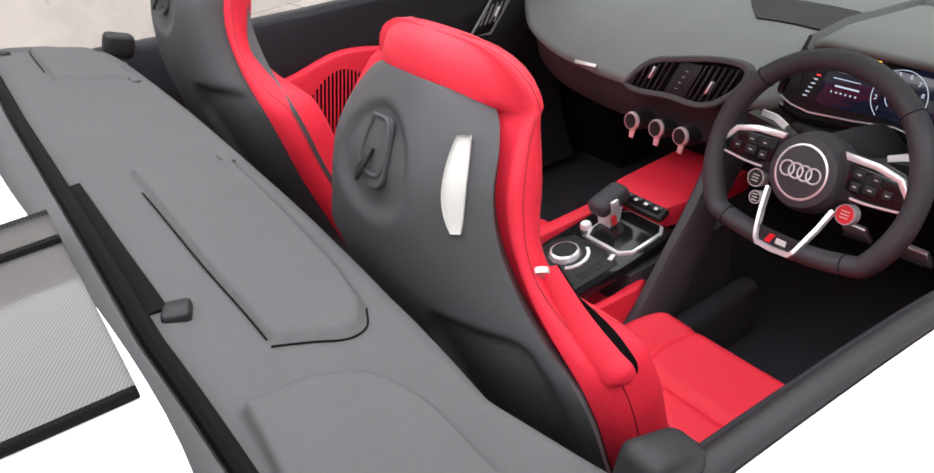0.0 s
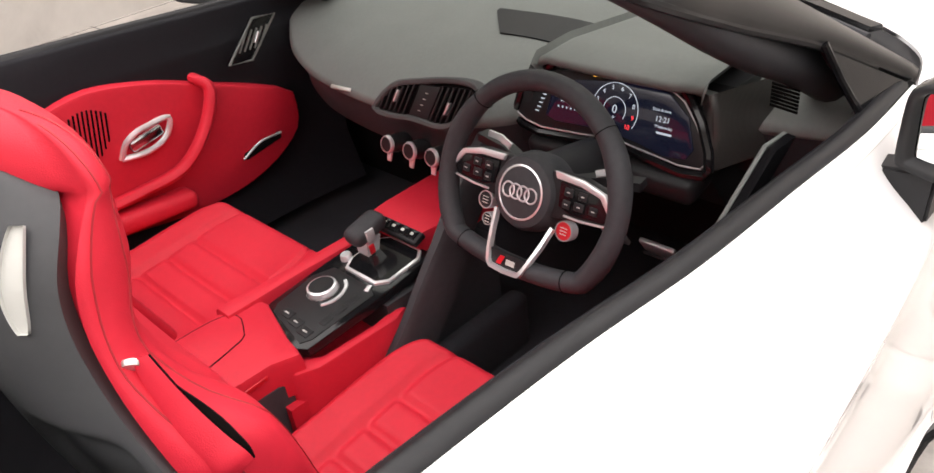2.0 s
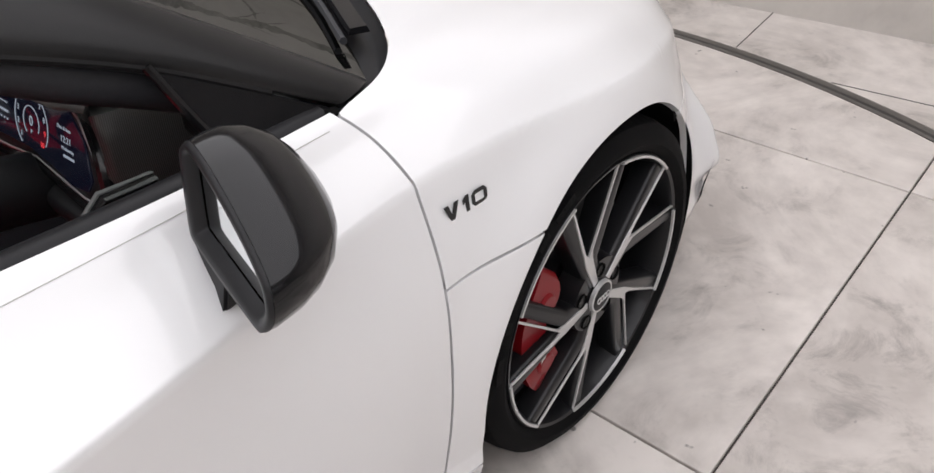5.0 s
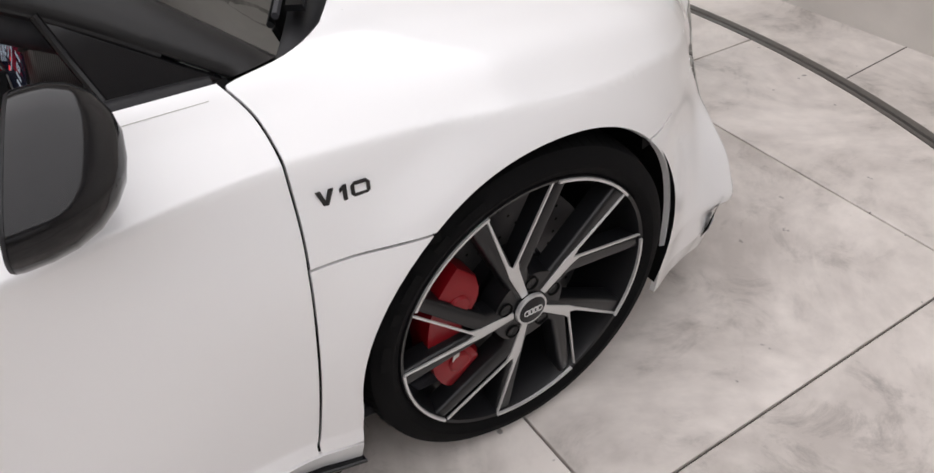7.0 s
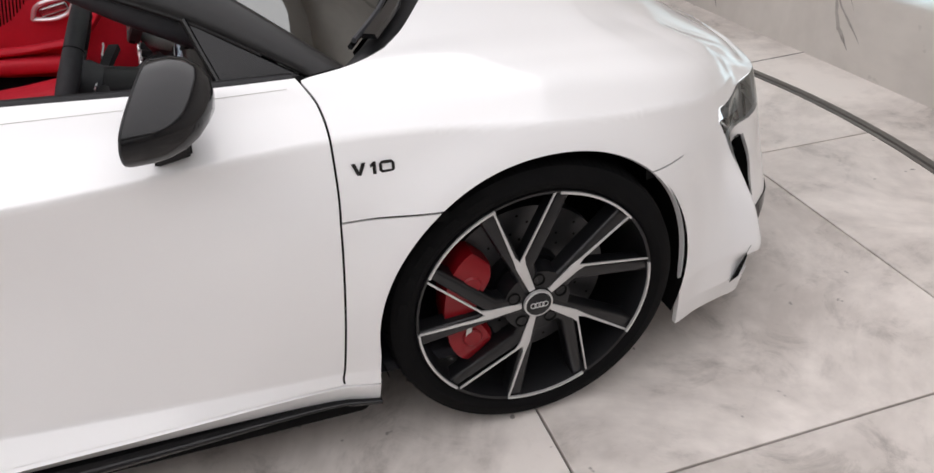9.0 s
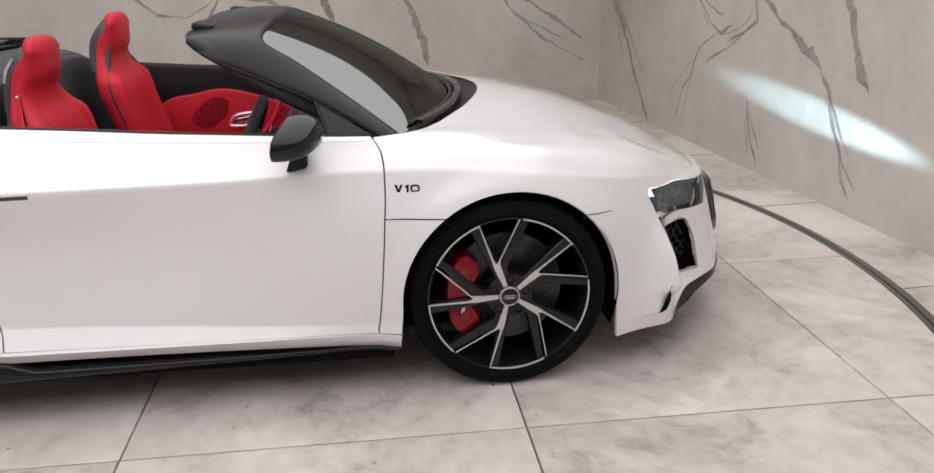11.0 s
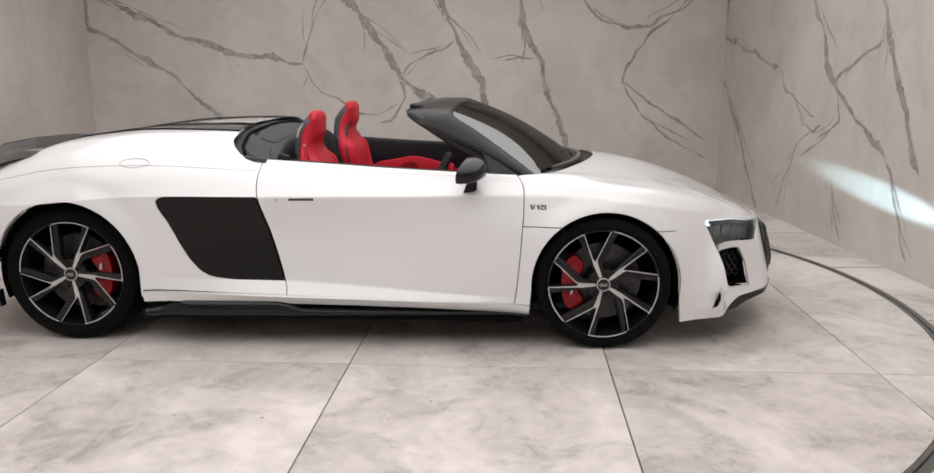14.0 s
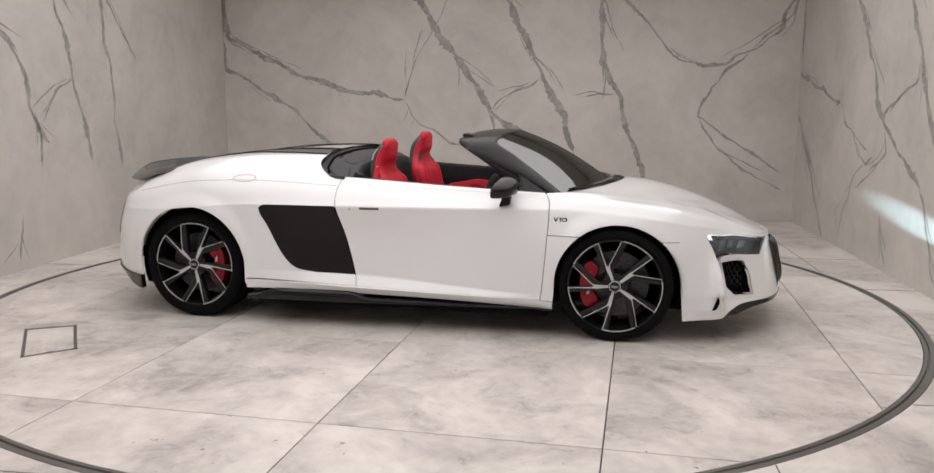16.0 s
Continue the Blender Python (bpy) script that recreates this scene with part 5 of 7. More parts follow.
    # hook recess, badge, lower pocket
    hz, hx = 1.040, float(back(1.040)) + 0.0015
    m = axes((hx, y0 - 0.005, hz), (0, -1, 0), (0.48, 0, 1))
    frame_o = smooth_path([(-0.028, 0.045), (0.028, 0.045), (0.044, 0.0), (0.046, -0.05), (0.028, -0.062), (-0.028, -0.062), (-0.046, -0.05), (-0.044, 0.0), (-0.028, 0.045)], 40)[:-1]
    part("hook_plate", prism([(a * 0.5, b * 0.62 + 0.004) for a, b in frame_o], 0.004, 0.002, m @ pose(0, 0, -0.001)), SHELL, hard, "grey hook plate")
    sweep("hook_slot", [m @ Vector((a * 0.42, b * 0.5 + 0.008, 0.003)) for a, b in frame_o], disc_ring(0.0026, 6), SHELL, hard, closed=True, up=(1, 0, 0))
    sweep("coat_hook", [m @ Vector(p) for p in [(-0.002, 0.0, 0.004), (0.0, -0.02, 0.012), (-0.004, -0.03, 0.012), (-0.01, -0.024, 0.01), (-0.011, -0.016, 0.008)]], disc_ring(0.0028, 8), BLACK_TRIM, hard, "black coat hook", up=(1, 0.2, 0))
    rows = []
    for f in np.linspace(0, 1, 18):
        z = 1.07 - 0.076 * f
        fat = 0.062 * math.sin(math.pi * min(1, f * 0.86 + 0.1)) ** 0.45
        q = np.linspace(0.82 + 0.03 * f - fat, 0.82 + 0.03 * f + fat, 9)
        rows.append(np.c_[float(back(z)) - 0.0095 + 0.052 * np.abs(q) ** 3, y0 + outer * (q * (float(width(z)) - 0.002) * 0.87 + 0.001), np.full(9, z)])
    sheet("seat_badge", np.stack(rows, axis=0), BADGE, hard, "pale oblong seat badge", 0.004, flip=outer < 0)
    # strap with press stud on the inboard shoulder of each seat back
    yb = y0 + outer * 0.166
    turn = np.array([1, outer, 1])
    lower = smooth_path([(-0.203, 0.158, 0.955), (-0.206, 0.178, 0.915), (-0.200, 0.218, 0.874), (-0.190, 0.238, 0.860), (-0.178, 0.242, 0.858)], 20)
    upper = smooth_path([(-0.192, 0.176, 0.960), (-0.184, 0.204, 0.922), (-0.172, 0.234, 0.886), (-0.166, 0.244, 0.872), (-0.164, 0.244, 0.864)], 20)
    band = np.stack([lower, lower * 0.55 + upper * 0.45 + [-0.006, 0.006, 0.003], upper], axis=1) * turn + [0, y0, 0]
    sheet("belt_loop", band, RED, base, "red leather belt guide loop", 0.003, flip=outer > 0)
    open_w = np.clip(np.sin(np.linspace(-1.2, math.pi, 20)), 0, 1)[:, None]
    gap_in = np.stack([upper + [0.001, -0.003, -0.004], upper + open_w * [0.006, 0.003, 0.003] + [0.001, 0, 0]], axis=1) * turn + [0, y0, 0]
    sheet("loop_opening", gap_in, SEAM, base, "dark opening beside the belt loop", 0.001, flip=outer > 0)
    lathe("press_stud", [(0.0001, 0.004), (0.009, 0.003), (0.0105, 0.0), (0.0105, -0.002)], SILVER, base, "silver press stud", 24, Matrix.Translation((-0.204, yb + outer * 0.002, 0.952)) @ Euler((radians(-155), 0, radians(35 * outer))).to_matrix().to_4x4())
    # cushion
    nx, ny = 90, 70
    gx, gy = np.meshgrid(np.linspace(0, 1, nx), np.linspace(-1, 1, ny), indexing="ij")
    half = 0.232 + 0.022 * np.sin(gx * math.pi * 0.9) - 0.05 * np.clip((gx - 0.8) / 0.2, 0, 1) ** 2
    yc = y0 + outer * 0.004
    x = -0.13 + 0.55 * gx - 0.03 * np.abs(gy) ** 3 * gx
    z = 0.335 + 0.045 * gx + 0.052 * np.abs(gy) ** 3 * (1 - 0.35 * gx) + 0.014 * np.clip((gx - 0.5) / 0.4, 0, 1) - 0.09 * np.clip((gx - 0.92) / 0.08, 0, 1) ** 2
    for line in (-0.64, 0.64):
        z -= 0.012 * np.exp(-(((gy - line) / 0.03) ** 2)) * (gx < 0.97)
    for line in (0.42, 0.56, 0.70):
        z -= 0.010 * np.exp(-(((gx - line) / 0.016) ** 2)) * np.clip((0.64 - np.abs(gy)) / 0.04, 0, 1)
    z -= 0.05 * np.clip((np.abs(gy) - 0.88) / 0.12, 0, 1) ** 2
    P = np.stack([x, yc + gy * half, z], axis=2)
    sheet("cushion", P, RED, base, "red leather seat cushion with stitched channels", 0.0)
    side_pts = np.stack([P[:, -1], P[:, -1] * [1, 1, 0] + [0, 0.012, 0.22]], axis=1)
    sheet("cushion_side", side_pts, RED, base, flip=False)
    side_pts = np.stack([P[:, 0], P[:, 0] * [1, 1, 0] + [0, -0.012, 0.22]], axis=1)
    sheet("cushion_side", side_pts, RED, base, flip=True)
    front_pts = np.stack([P[-1], P[-1] * [1, 1, 0] + [0.0, 0, 0.22]], axis=1)
    sheet("cushion_front", front_pts, RED, base)
    part("seat_base", rounded_box((0.4, 0.4, 0.10), 0.02, pose(0.08, y0, 0.262)), BLACK_TRIM, base, "black seat base")
    return base


seat(-0.385)
seat(0.385).location = (0.035, 0, 0.024)

# ---- dashboard ----
lip_x = curve_through([(-0.74, 0.82), (-0.62, 0.80), (-0.5, 0.79), (-0.3, 0.78), (-0.22, 0.76), (-0.16, 0.66), (-0.1, 0.615), (0.1, 0.60), (0.3, 0.615), (0.5, 0.66), (0.62, 0.71), (0.74, 0.80)])
lip_z = curve_through([(-0.74, 0.775), (-0.5, 0.76), (-0.2, 0.735), (0.0, 0.725), (0.3, 0.715), (0.5, 0.718), (0.62, 0.735), (0.74, 0.775)])
yy = np.linspace(-0.72, 0.72, 60)
lx, lz = lip_x(yy), lip_z(yy)
cols = [np.c_[1.20 - 0.14 * (yy / 0.72) ** 4, yy, np.full(60, 0.80)], np.c_[1.05 - 0.04 * (yy / 0.72) ** 4, yy, 0.842 - 0.014 * (yy / 0.72) ** 4], np.c_[lx + 0.28 - 0.16 * (yy / 0.72) ** 4, yy, lz + 0.085 - 0.045 * (yy / 0.72) ** 4], np.c_[lx + 0.13 - 0.05 * (yy / 0.72) ** 4, yy, lz + 0.06 - 0.02 * (yy / 0.72) ** 4], np.c_[lx + 0.05, yy, lz + 0.03], np.c_[lx + 0.012, yy, lz + 0.008], np.c_[lx, yy, lz - 0.004], np.c_[lx + 0.012, yy, lz - 0.016]]
cols = [c * [1, k, 1] for c, k in zip(cols, (0.78, 0.84, 0.93, 0.98, 1, 1, 1, 1))]
sheet("dash_top", np.stack(cols, axis=0), DASH, car, "grey-green grained dashboard top", flip=True)
cols = [np.c_[lx + 0.012, yy, lz - 0.016], np.c_[lx + 0.03, yy, lz - 0.05], np.c_[lx + 0.035, yy, lz - 0.10], np.c_[lx + 0.09, yy, lz - 0.13], np.c_[lx + 0.25, yy, lz - 0.16], np.c_[np.full(60, 1.08), yy, lz - 0.2]]
sheet("dash_lower", np.stack(cols, axis=0), LEATHER, car, "black lower dashboard", flip=True)
dm = axes((0.612, 0.289, 0.722), (0.12, -1, 0), (0.55, 0, 0.8))
part("dash_badge", rounded_box((0.062, 0.009, 0.004), 0.0015, dm @ pose(0, 0, 0.001)), SILVER, car, "silver dashboard badge")

# centre vents: frame, blades
vm = axes((0.586, -0.03, 0.747), (0.04, -1, 0.0), (0.35, 0, 0.93))
outline = [tuple(p) for p in smooth_path([(-0.154, -0.019), (-0.132, 0.010), (-0.104, 0.034), (-0.038, 0.053), (0.113, 0.066), (0.118, 0.058), (0.062, -0.012), (0.048, -0.018), (-0.04, -0.021), (-0.14, -0.026), (-0.154, -0.019)], 48)[:-1]]
vent = part("centre_vent", prism(outline[::-1], 0.014, 0.002, vm @ pose(0, 0, -0.02)), SEAM, car, "black double air vent in the dashboard")
sweep("vent_frame", [vm @ Vector((a, b, 0.0)) for a, b in outline], [(-0.006, -0.02), (0.006, -0.02), (0.006, 0.004), (0.003, 0.007), (-0.003, 0.007), (-0.006, 0.004)], COVER, vent, "grey vent frame", closed=True, up=tuple(vm.col[2][:3]))
top_of = lambda a: np.interp(a, [-0.154, -0.132, -0.104, -0.038, 0.113], [-0.019, 0.010, 0.034, 0.053, 0.066])
lean = 0.36
for x0 in [-0.137 + 0.0135 * k for k in range(6)] + [0.004 + 0.0135 * k for k in range(6)]:
    hi = 0.03
    for _ in range(4):
        hi = top_of(x0 + lean * (hi + 0.02)) - 0.004
    part("vent_slat", rounded_box((0.0042, max(0.012, (hi + 0.019) * 1.05), 0.014), 0.001, vm @ pose(x0 + lean * (hi + 0.019) / 2, (hi - 0.019) / 2, -0.003, 0, 0, -math.degrees(math.atan(lean)))), BLACK_TRIM, vent)
part("vent_bridge", prism([(-0.056, -0.019), (-0.002, -0.016), (0.022, 0.052), (-0.032, 0.049)], 0.016, 0.003, vm @ pose(0, 0, -0.014)), BLACK_TRIM, vent, "black bridge between the vents")
for k in range(4):
    part("bridge_mark", rounded_box((0.007, 0.0012, 0.0008), 0, vm @ pose(-0.026 + 0.005 * k, -0.002 + 0.012 * k, 0.0024)), BADGE, vent, smooth=False)
for x0 in (-0.088, 0.05):
    part("vent_tab", rounded_box((0.0045, 0.026, 0.01), 0.001, vm @ pose(x0, 0.016, 0.005, 0, 0, -20)), CHROME, vent, "chrome vent tab")
# three climate controls
for k, y in enumerate((0.112, 0.046, -0.016)):
    c = Vector((0.602 + 0.004 * k, y, 0.639))
    m = Matrix.Translation(c) @ Matrix.Rotation(radians(90), 4, "Z") @ Matrix.Rotation(radians(14), 4, "X")
    knob = lathe("climate_knob", [(0.0001, 0.028), (0.014, 0.028), (0.0155, 0.026), (0.0155, 0.022), (0.019, 0.02), (0.019, 0.004), (0.021, 0.0), (0.018, -0.05)], BLACK_TRIM, car, "black climate knob with chrome ring", 32, m)
    lathe("knob_ring", [(0.0158, 0.0285), (0.0175, 0.0282), (0.0195, 0.025), (0.0198, 0.021)], CHROME, knob, "chrome ring", 32, m)
    part("knob_paddle", prism([(-0.0075, 0.0), (0.0075, 0.0), (0.0055, -0.02), (-0.0055, -0.02)], 0.004, 0.002, axes(c + Vector((-0.018, 0, -0.014)), (0, -1, 0), (0.3, 0, 1))), CHROME, knob, "chrome toggle paddle")

# ---- instrument binnacle ----
sm = axes((0.704, -0.372, 0.772), (0.02, -1, 0), (0.32, 0, 0.95))
face = [(-0.205, -0.034), (-0.196, 0.005), (-0.168, 0.036), (-0.13, 0.058), (0.06, 0.072), (0.098, 0.066), (0.128, 0.05), (0.157, 0.018), (0.178, -0.017), (0.184, -0.04), (0.177, -0.049), (0.139, -0.052), (0.073, -0.044), (0.011, -0.036), (-0.058, -0.044), (-0.143, -0.05), (-0.182, -0.044)]
surround = part("instrument_surround", prism(face, 0.006, 0.002, sm @ pose(0, 0, -0.004)), BLACK_TRIM, car, "black instrument surround")
sweep("surround_trim", [sm @ Vector((a, b, 0.003)) for a, b in face[5:] + face[:1]], disc_ring(0.0016, 6), CHROME, surround, "chrome trim line", up=tuple(sm.col[2][:3]))
sweep("surround_bezel", [sm @ Vector((a * 1.04 - 0.001, b * 1.22, -0.002)) for a, b in face], disc_ring(0.009, 8), BLACK_GLOSS, surround, "gloss black bezel", closed=True, up=tuple(sm.col[2][:3]))
display = [(-0.138, -0.026), (-0.13, 0.027), (-0.096, 0.046), (0.032, 0.064), (0.10, 0.058), (0.142, 0.026), (0.16, -0.022), (0.15, -0.04), (0.11, -0.044), (0.063, -0.034), (-0.001, -0.026), (-0.115, -0.032)]
screen = part("instrument_screen", prism(display, 0.004, 0.001, sm @ pose(0, 0, 0.001)), SCREEN, car, "dark digital instrument screen with a rev counter")
hood = []
for t in np.linspace(0, 1, 30):
    y = -0.212 + (-0.53 + 0.212) * t
    x0 = 0.70 - 0.022 * math.sin(math.pi * t) + 0.02 * max(0, t - 0.9) / 0.1
    z0 = 0.848 + 0.008 * math.sin(math.pi * t) - 0.008 * max(0, t - 0.94) / 0.06 - 0.008 * max(0, 0.06 - t) / 0.06
    hood.append([(x0 + 0.05, y, z0 - 0.016), (x0 + 0.006, y, z0 - 0.008), (x0, y, z0), (x0 + 0.008, y, z0 + 0.009), (x0 + 0.10, y, z0 + 0.014), (x0 + 0.22, y, z0 + 0.002), (x0 + 0.36, y, 0.83)])
sheet("instrument_hood", np.array(hood), DASH, car, "grained instrument hood", 0.014, flip=True)
rim_line = smooth_path([(0.715, -0.545, 0.842), (0.712, -0.556, 0.81), (0.708, -0.56, 0.77), (0.70, -0.552, 0.712)], 16)
end_line = smooth_path([(0.95, -0.60, 0.82), (0.95, -0.615, 0.79), (0.93, -0.62, 0.75), (0.90, -0.61, 0.70)], 16)
bulge = np.array([0.0, -0.006, 0.004])
sheet("binnacle_side", np.stack([rim_line + [0.014, 0.026, 0], rim_line + [0.003, 0.006, 0], rim_line] + [rim_line + (end_line - rim_line) * k + bulge * math.sin(math.pi * k) for k in np.linspace(0.06, 1, 12)], axis=1), CARBON, car, "dark carbon binnacle side")
part("binnacle_body", prism([(0.74, 0.70), (0.75, 0.79), (0.80, 0.825), (1.0, 0.82), (1.0, 0.55), (0.80, 0.6), (0.74, 0.68)], 0.34, 0.0, axes((0, -0.205, 0), (1, 0, 0), (0, 0, 1))), BLACK_TRIM, car, "black binnacle body", smooth=False)
part("binnacle_cheek", prism([(0.685, 0.69), (0.70, 0.80), (0.74, 0.845), (0.86, 0.83), (0.86, 0.66), (0.70, 0.66)], 0.022, 0.006, axes((0, -0.176, 0), (1, 0, 0), (0, 0, 1))), BLACK_TRIM, car, "black end of the instrument binnacle")
part("binnacle_apron", rounded_box((0.13, 0.35, 0.05), 0.016, pose(0.735, -0.37, 0.692, 0, -14, 0)), BLACK_TRIM, car, "black apron below the instruments")
# rev counter and read-outs
rc = sm @ pose(0.004, 0.012, 0.0054)
for r in (0.046, 0.022):
    sweep("dial_ring", [rc @ Vector((r * math.cos(a), r * math.sin(a), 0)) for a in np.linspace(-0.55, math.pi + 0.9, 40)], [(-0.0006, -0.0003), (0.0006, -0.0003), (0.0006, 0.0003), (-0.0006, 0.0003)], LIT_WHITE, screen, "lit dial line", up=tuple(sm.col[2][:3]))
for k in range(10):
    a = math.pi * 1.22 - k * math.pi * 1.44 / 9
    words("dial_digit", str(k + 1), 0.011, rc @ pose(0.038 * math.cos(a), 0.038 * math.sin(a), 0), LIT_RED if k > 7 else LIT_WHITE, screen, 0.0002)
words("speed_digit", "0", 0.02, rc @ pose(0, 0.001, 0), LIT_WHITE, screen, 0.0002)
words("gear_letter", "P", 0.009, rc @ pose(0, -0.014, 0), LIT_WHITE, screen, 0.0002)
words("consumption_text", "Consumption", 0.0075, sm @ pose(-0.09, 0.033, 0.0054), LIT_WHITE, screen, 0.0002)
part("read_out_bar", rounded_box((0.05, 0.0015, 0.0004), 0, sm @ pose(-0.09, 0.02, 0.0054)), LIT_WHITE, screen, smooth=False)
part("read_out_bar", rounded_box((0.045, 0.003, 0.0004), 0, sm @ pose(-0.086, 0.007, 0.0054)), LIT_WHITE, screen, smooth=False)
for k in range(6):
    part("read_out_bar", rounded_box((0.003, 0.003, 0.0004), 0, sm @ pose(-0.112 + 0.009 * k, -0.004, 0.0054)), LIT_WHITE, screen, smooth=False)
    part("read_out_bar", rounded_box((0.008, 0.0022, 0.0004), 0, sm @ pose(-0.16 + 0.003 * k, -0.022 + 0.008 * k, 0.003)), LIT_RED if k == 5 else LIT_WHITE, screen, smooth=False)
words("clock_title", "Date & time", 0.007, sm @ pose(0.093, 0.029, 0.0054), LIT_WHITE, screen, 0.0002)
words("clock_text", "12:21", 0.0125, sm @ pose(0.097, 0.014, 0.0054), LIT_WHITE, screen, 0.0002)
words("day_text", "Wednesday", 0.0068, sm @ pose(0.101, 0.002, 0.0054), LIT_WHITE, screen, 0.0002)
part("read_out_bar", rounded_box((0.028, 0.0035, 0.0004), 0, sm @ pose(0.104, -0.008, 0.0054)), LIT_WHITE, screen, smooth=False)
part("warning_light", rounded_box((0.006, 0.004, 0.0006), 0, sm @ pose(-0.045, 0.062, 0.006)), LIT_AMBER, screen, "amber warning light", smooth=False)

# ---- steering wheel ----
sw = axes((0.47, -0.374, 0.737), (0, -1, 0), (0.376, 0, 0.927))
NRM = tuple(sw.col[2][:3])
th = np.linspace(0, 2 * math.pi, 121)[:-1]
rx, ry = 0.171 * np.cos(th), 0.171 * np.sin(th)
flat_y = -0.108
ry = np.where(ry < flat_y, flat_y + (ry - flat_y) * 0.27, ry)
grip = 1 + 0.10 * np.exp(-(((np.abs(np.degrees(np.arctan2(ry, np.abs(rx)))) - 24) / 16) ** 2))
wheel_ob = sweep("steering_wheel", [sw @ Vector((a, b, 0)) for a, b in zip(rx, ry)], disc_ring(0.0165, 16, 0.0185), LEATHER, car, "black leather flat-bottomed steering wheel", closed=True, up=NRM, scales=grip)
for a in (radians(44), radians(136), radians(-50), radians(-130)):
    i = int(round((a % (2 * math.pi)) / (2 * math.pi) * 120)) % 120
    p, q = Vector((rx[i], ry[i], 0)), Vector((rx[(i + 1) % 120], ry[(i + 1) % 120], 0))
    d = (q - p).normalized()
    n2 = Vector((-d.y, d.x, 0))
    ring = [sw @ (p + n2 * (0.0176 * math.cos(t)) + Vector((0, 0, 0.0196 * math.sin(t)))) for t in np.linspace(0, 2 * math.pi, 20)[:-1]]
    sweep("rim_seam", ring, disc_ring(0.0008, 5), SEAM, wheel_ob, closed=True, up=tuple((sw.to_3x3() @ d)[:]))
hubm = sw @ pose(-0.004, -0.004, -0.019)
hub = lathe("airbag_hub", [(0.0001, 0.03), (0.044, 0.0295), (0.056, 0.025), (0.063, 0.012), (0.066, -0.01), (0.06, -0.04), (0.0001, -0.06)], LEATHER, wheel_ob, "black round airbag pad", 48, hubm @ Matrix.Rotation(radians(90), 4, "X"))
lathe("hub_ring", [(0.0405, 0.0288), (0.042, 0.0312), (0.0445, 0.0302), (0.045, 0.0275)], CHROME, wheel_ob, "chrome ring on the hub", 48, hubm @ Matrix.Rotation(radians(90), 4, "X"))
for k in range(4):
    ring = [hubm @ Vector((0.0118 * math.cos(a) + (k - 1.5) * 0.0152, 0.0118 * math.sin(a), 0.0315)) for a in np.linspace(0, 2 * math.pi, 24)[:-1]]
    sweep("hub_mark", ring, disc_ring(0.0017, 6), CHROME, wheel_ob, "chrome ring mark", closed=True, up=NRM)
for s in (-1, 1):
    # wing-shaped spoke: leather root, gloss key field, satin trim over and under it
    side_of = lambda pts: [(s * a, b) for a, b in (pts if s > 0 else pts[::-1])]
    part("spoke", prism(side_of([(0.04, 0.045), (0.10, 0.046), (0.145, 0.036), (0.166, 0.004), (0.158, -0.016), (0.10, -0.022), (0.04, -0.03)]), 0.016, 0.004, sw @ pose(0, 0, -0.018)), BLACK_TRIM, wheel_ob, "black spoke root")
    part("key_field", prism(side_of([(0.062, 0.032), (0.136, 0.029), (0.157, 0.002), (0.15, -0.009), (0.09, -0.013), (0.066, -0.006)]), 0.006, 0.002, sw @ pose(0, 0, -0.003)), BLACK_GLOSS, wheel_ob, "gloss black key field")
    part("spoke_trim", prism(side_of([(0.05, 0.046), (0.105, 0.044), (0.144, 0.034), (0.168, 0.001), (0.164, -0.005), (0.137, 0.026), (0.10, 0.034), (0.055, 0.035)]), 0.007, 0.002, sw @ pose(0, 0, -0.002)), CHROME, wheel_ob, "satin chrome upper spoke trim")
    sweep("spoke_trim", [sw @ Vector((s * a, b, 0.0)) for a, b in [(0.165, -0.002), (0.156, -0.013), (0.11, -0.018), (0.078, -0.018)]], disc_ring(0.0022, 6), CHROME, wheel_ob, "satin chrome lower spoke trim", up=NRM)
    for bx, by, bw in ((0.082, 0.02, 0.016), (0.108, 0.02, 0.016), (0.081, 0.001, 0.014), (0.104, 0.003, 0.018), (0.13, 0.004, 0.014)):
        part("spoke_button", rounded_box((bw, 0.013, 0.003), 0.0012, sw @ pose(s * bx, by, 0.0035)), BLACK_TRIM, wheel_ob)
        part("button_mark", rounded_box((0.006, 0.0015, 0.0006), 0, sw @ pose(s * bx, by, 0.0053)), BADGE, wheel_ob, smooth=False)
    sweep("lower_spoke", [sw @ Vector(p) for p in [(s * 0.058, -0.046, -0.008), (s * 0.05, -0.08, 0.004), (s * 0.041, -0.108, 0.015), (s * 0.034, -0.126, 0.0195)]], [(-0.0038, -0.004), (0.0038, -0.004), (0.003, 0.005), (-0.003, 0.005)], CHROME, wheel_ob, "satin chrome lower spoke", up=NRM)
    sweep("shift_paddle", [sw @ Vector(p) for p in [(s * 0.088, 0.048, -0.05), (s * 0.112, 0.058, -0.05), (s * 0.138, 0.06, -0.048)]], [(-0.006, -0.002), (0.006, -0.002), (0.005, 0.002), (-0.005, 0.002)], CHROME, wheel_ob, "silver shift paddle", up=NRM)
sweep("lower_yoke", [sw @ Vector((x, y, 0.0195)) for x, y in [(-0.034, -0.124), (-0.029, -0.131), (0.0, -0.133), (0.029, -0.131), (0.034, -0.124)]], [(-0.0045, -0.005), (0.0045, -0.005), (0.0035, 0.005), (-0.0035, 0.005)], CHROME, wheel_ob, "chrome yoke", up=NRM)
part("yoke_plate", prism([(-0.036, -0.112), (-0.03, -0.136), (0.03, -0.136), (0.036, -0.112)], 0.006, 0.0015, sw @ pose(0, 0.008, 0.0125)), BLACK_TRIM, wheel_ob, "black badge plate")
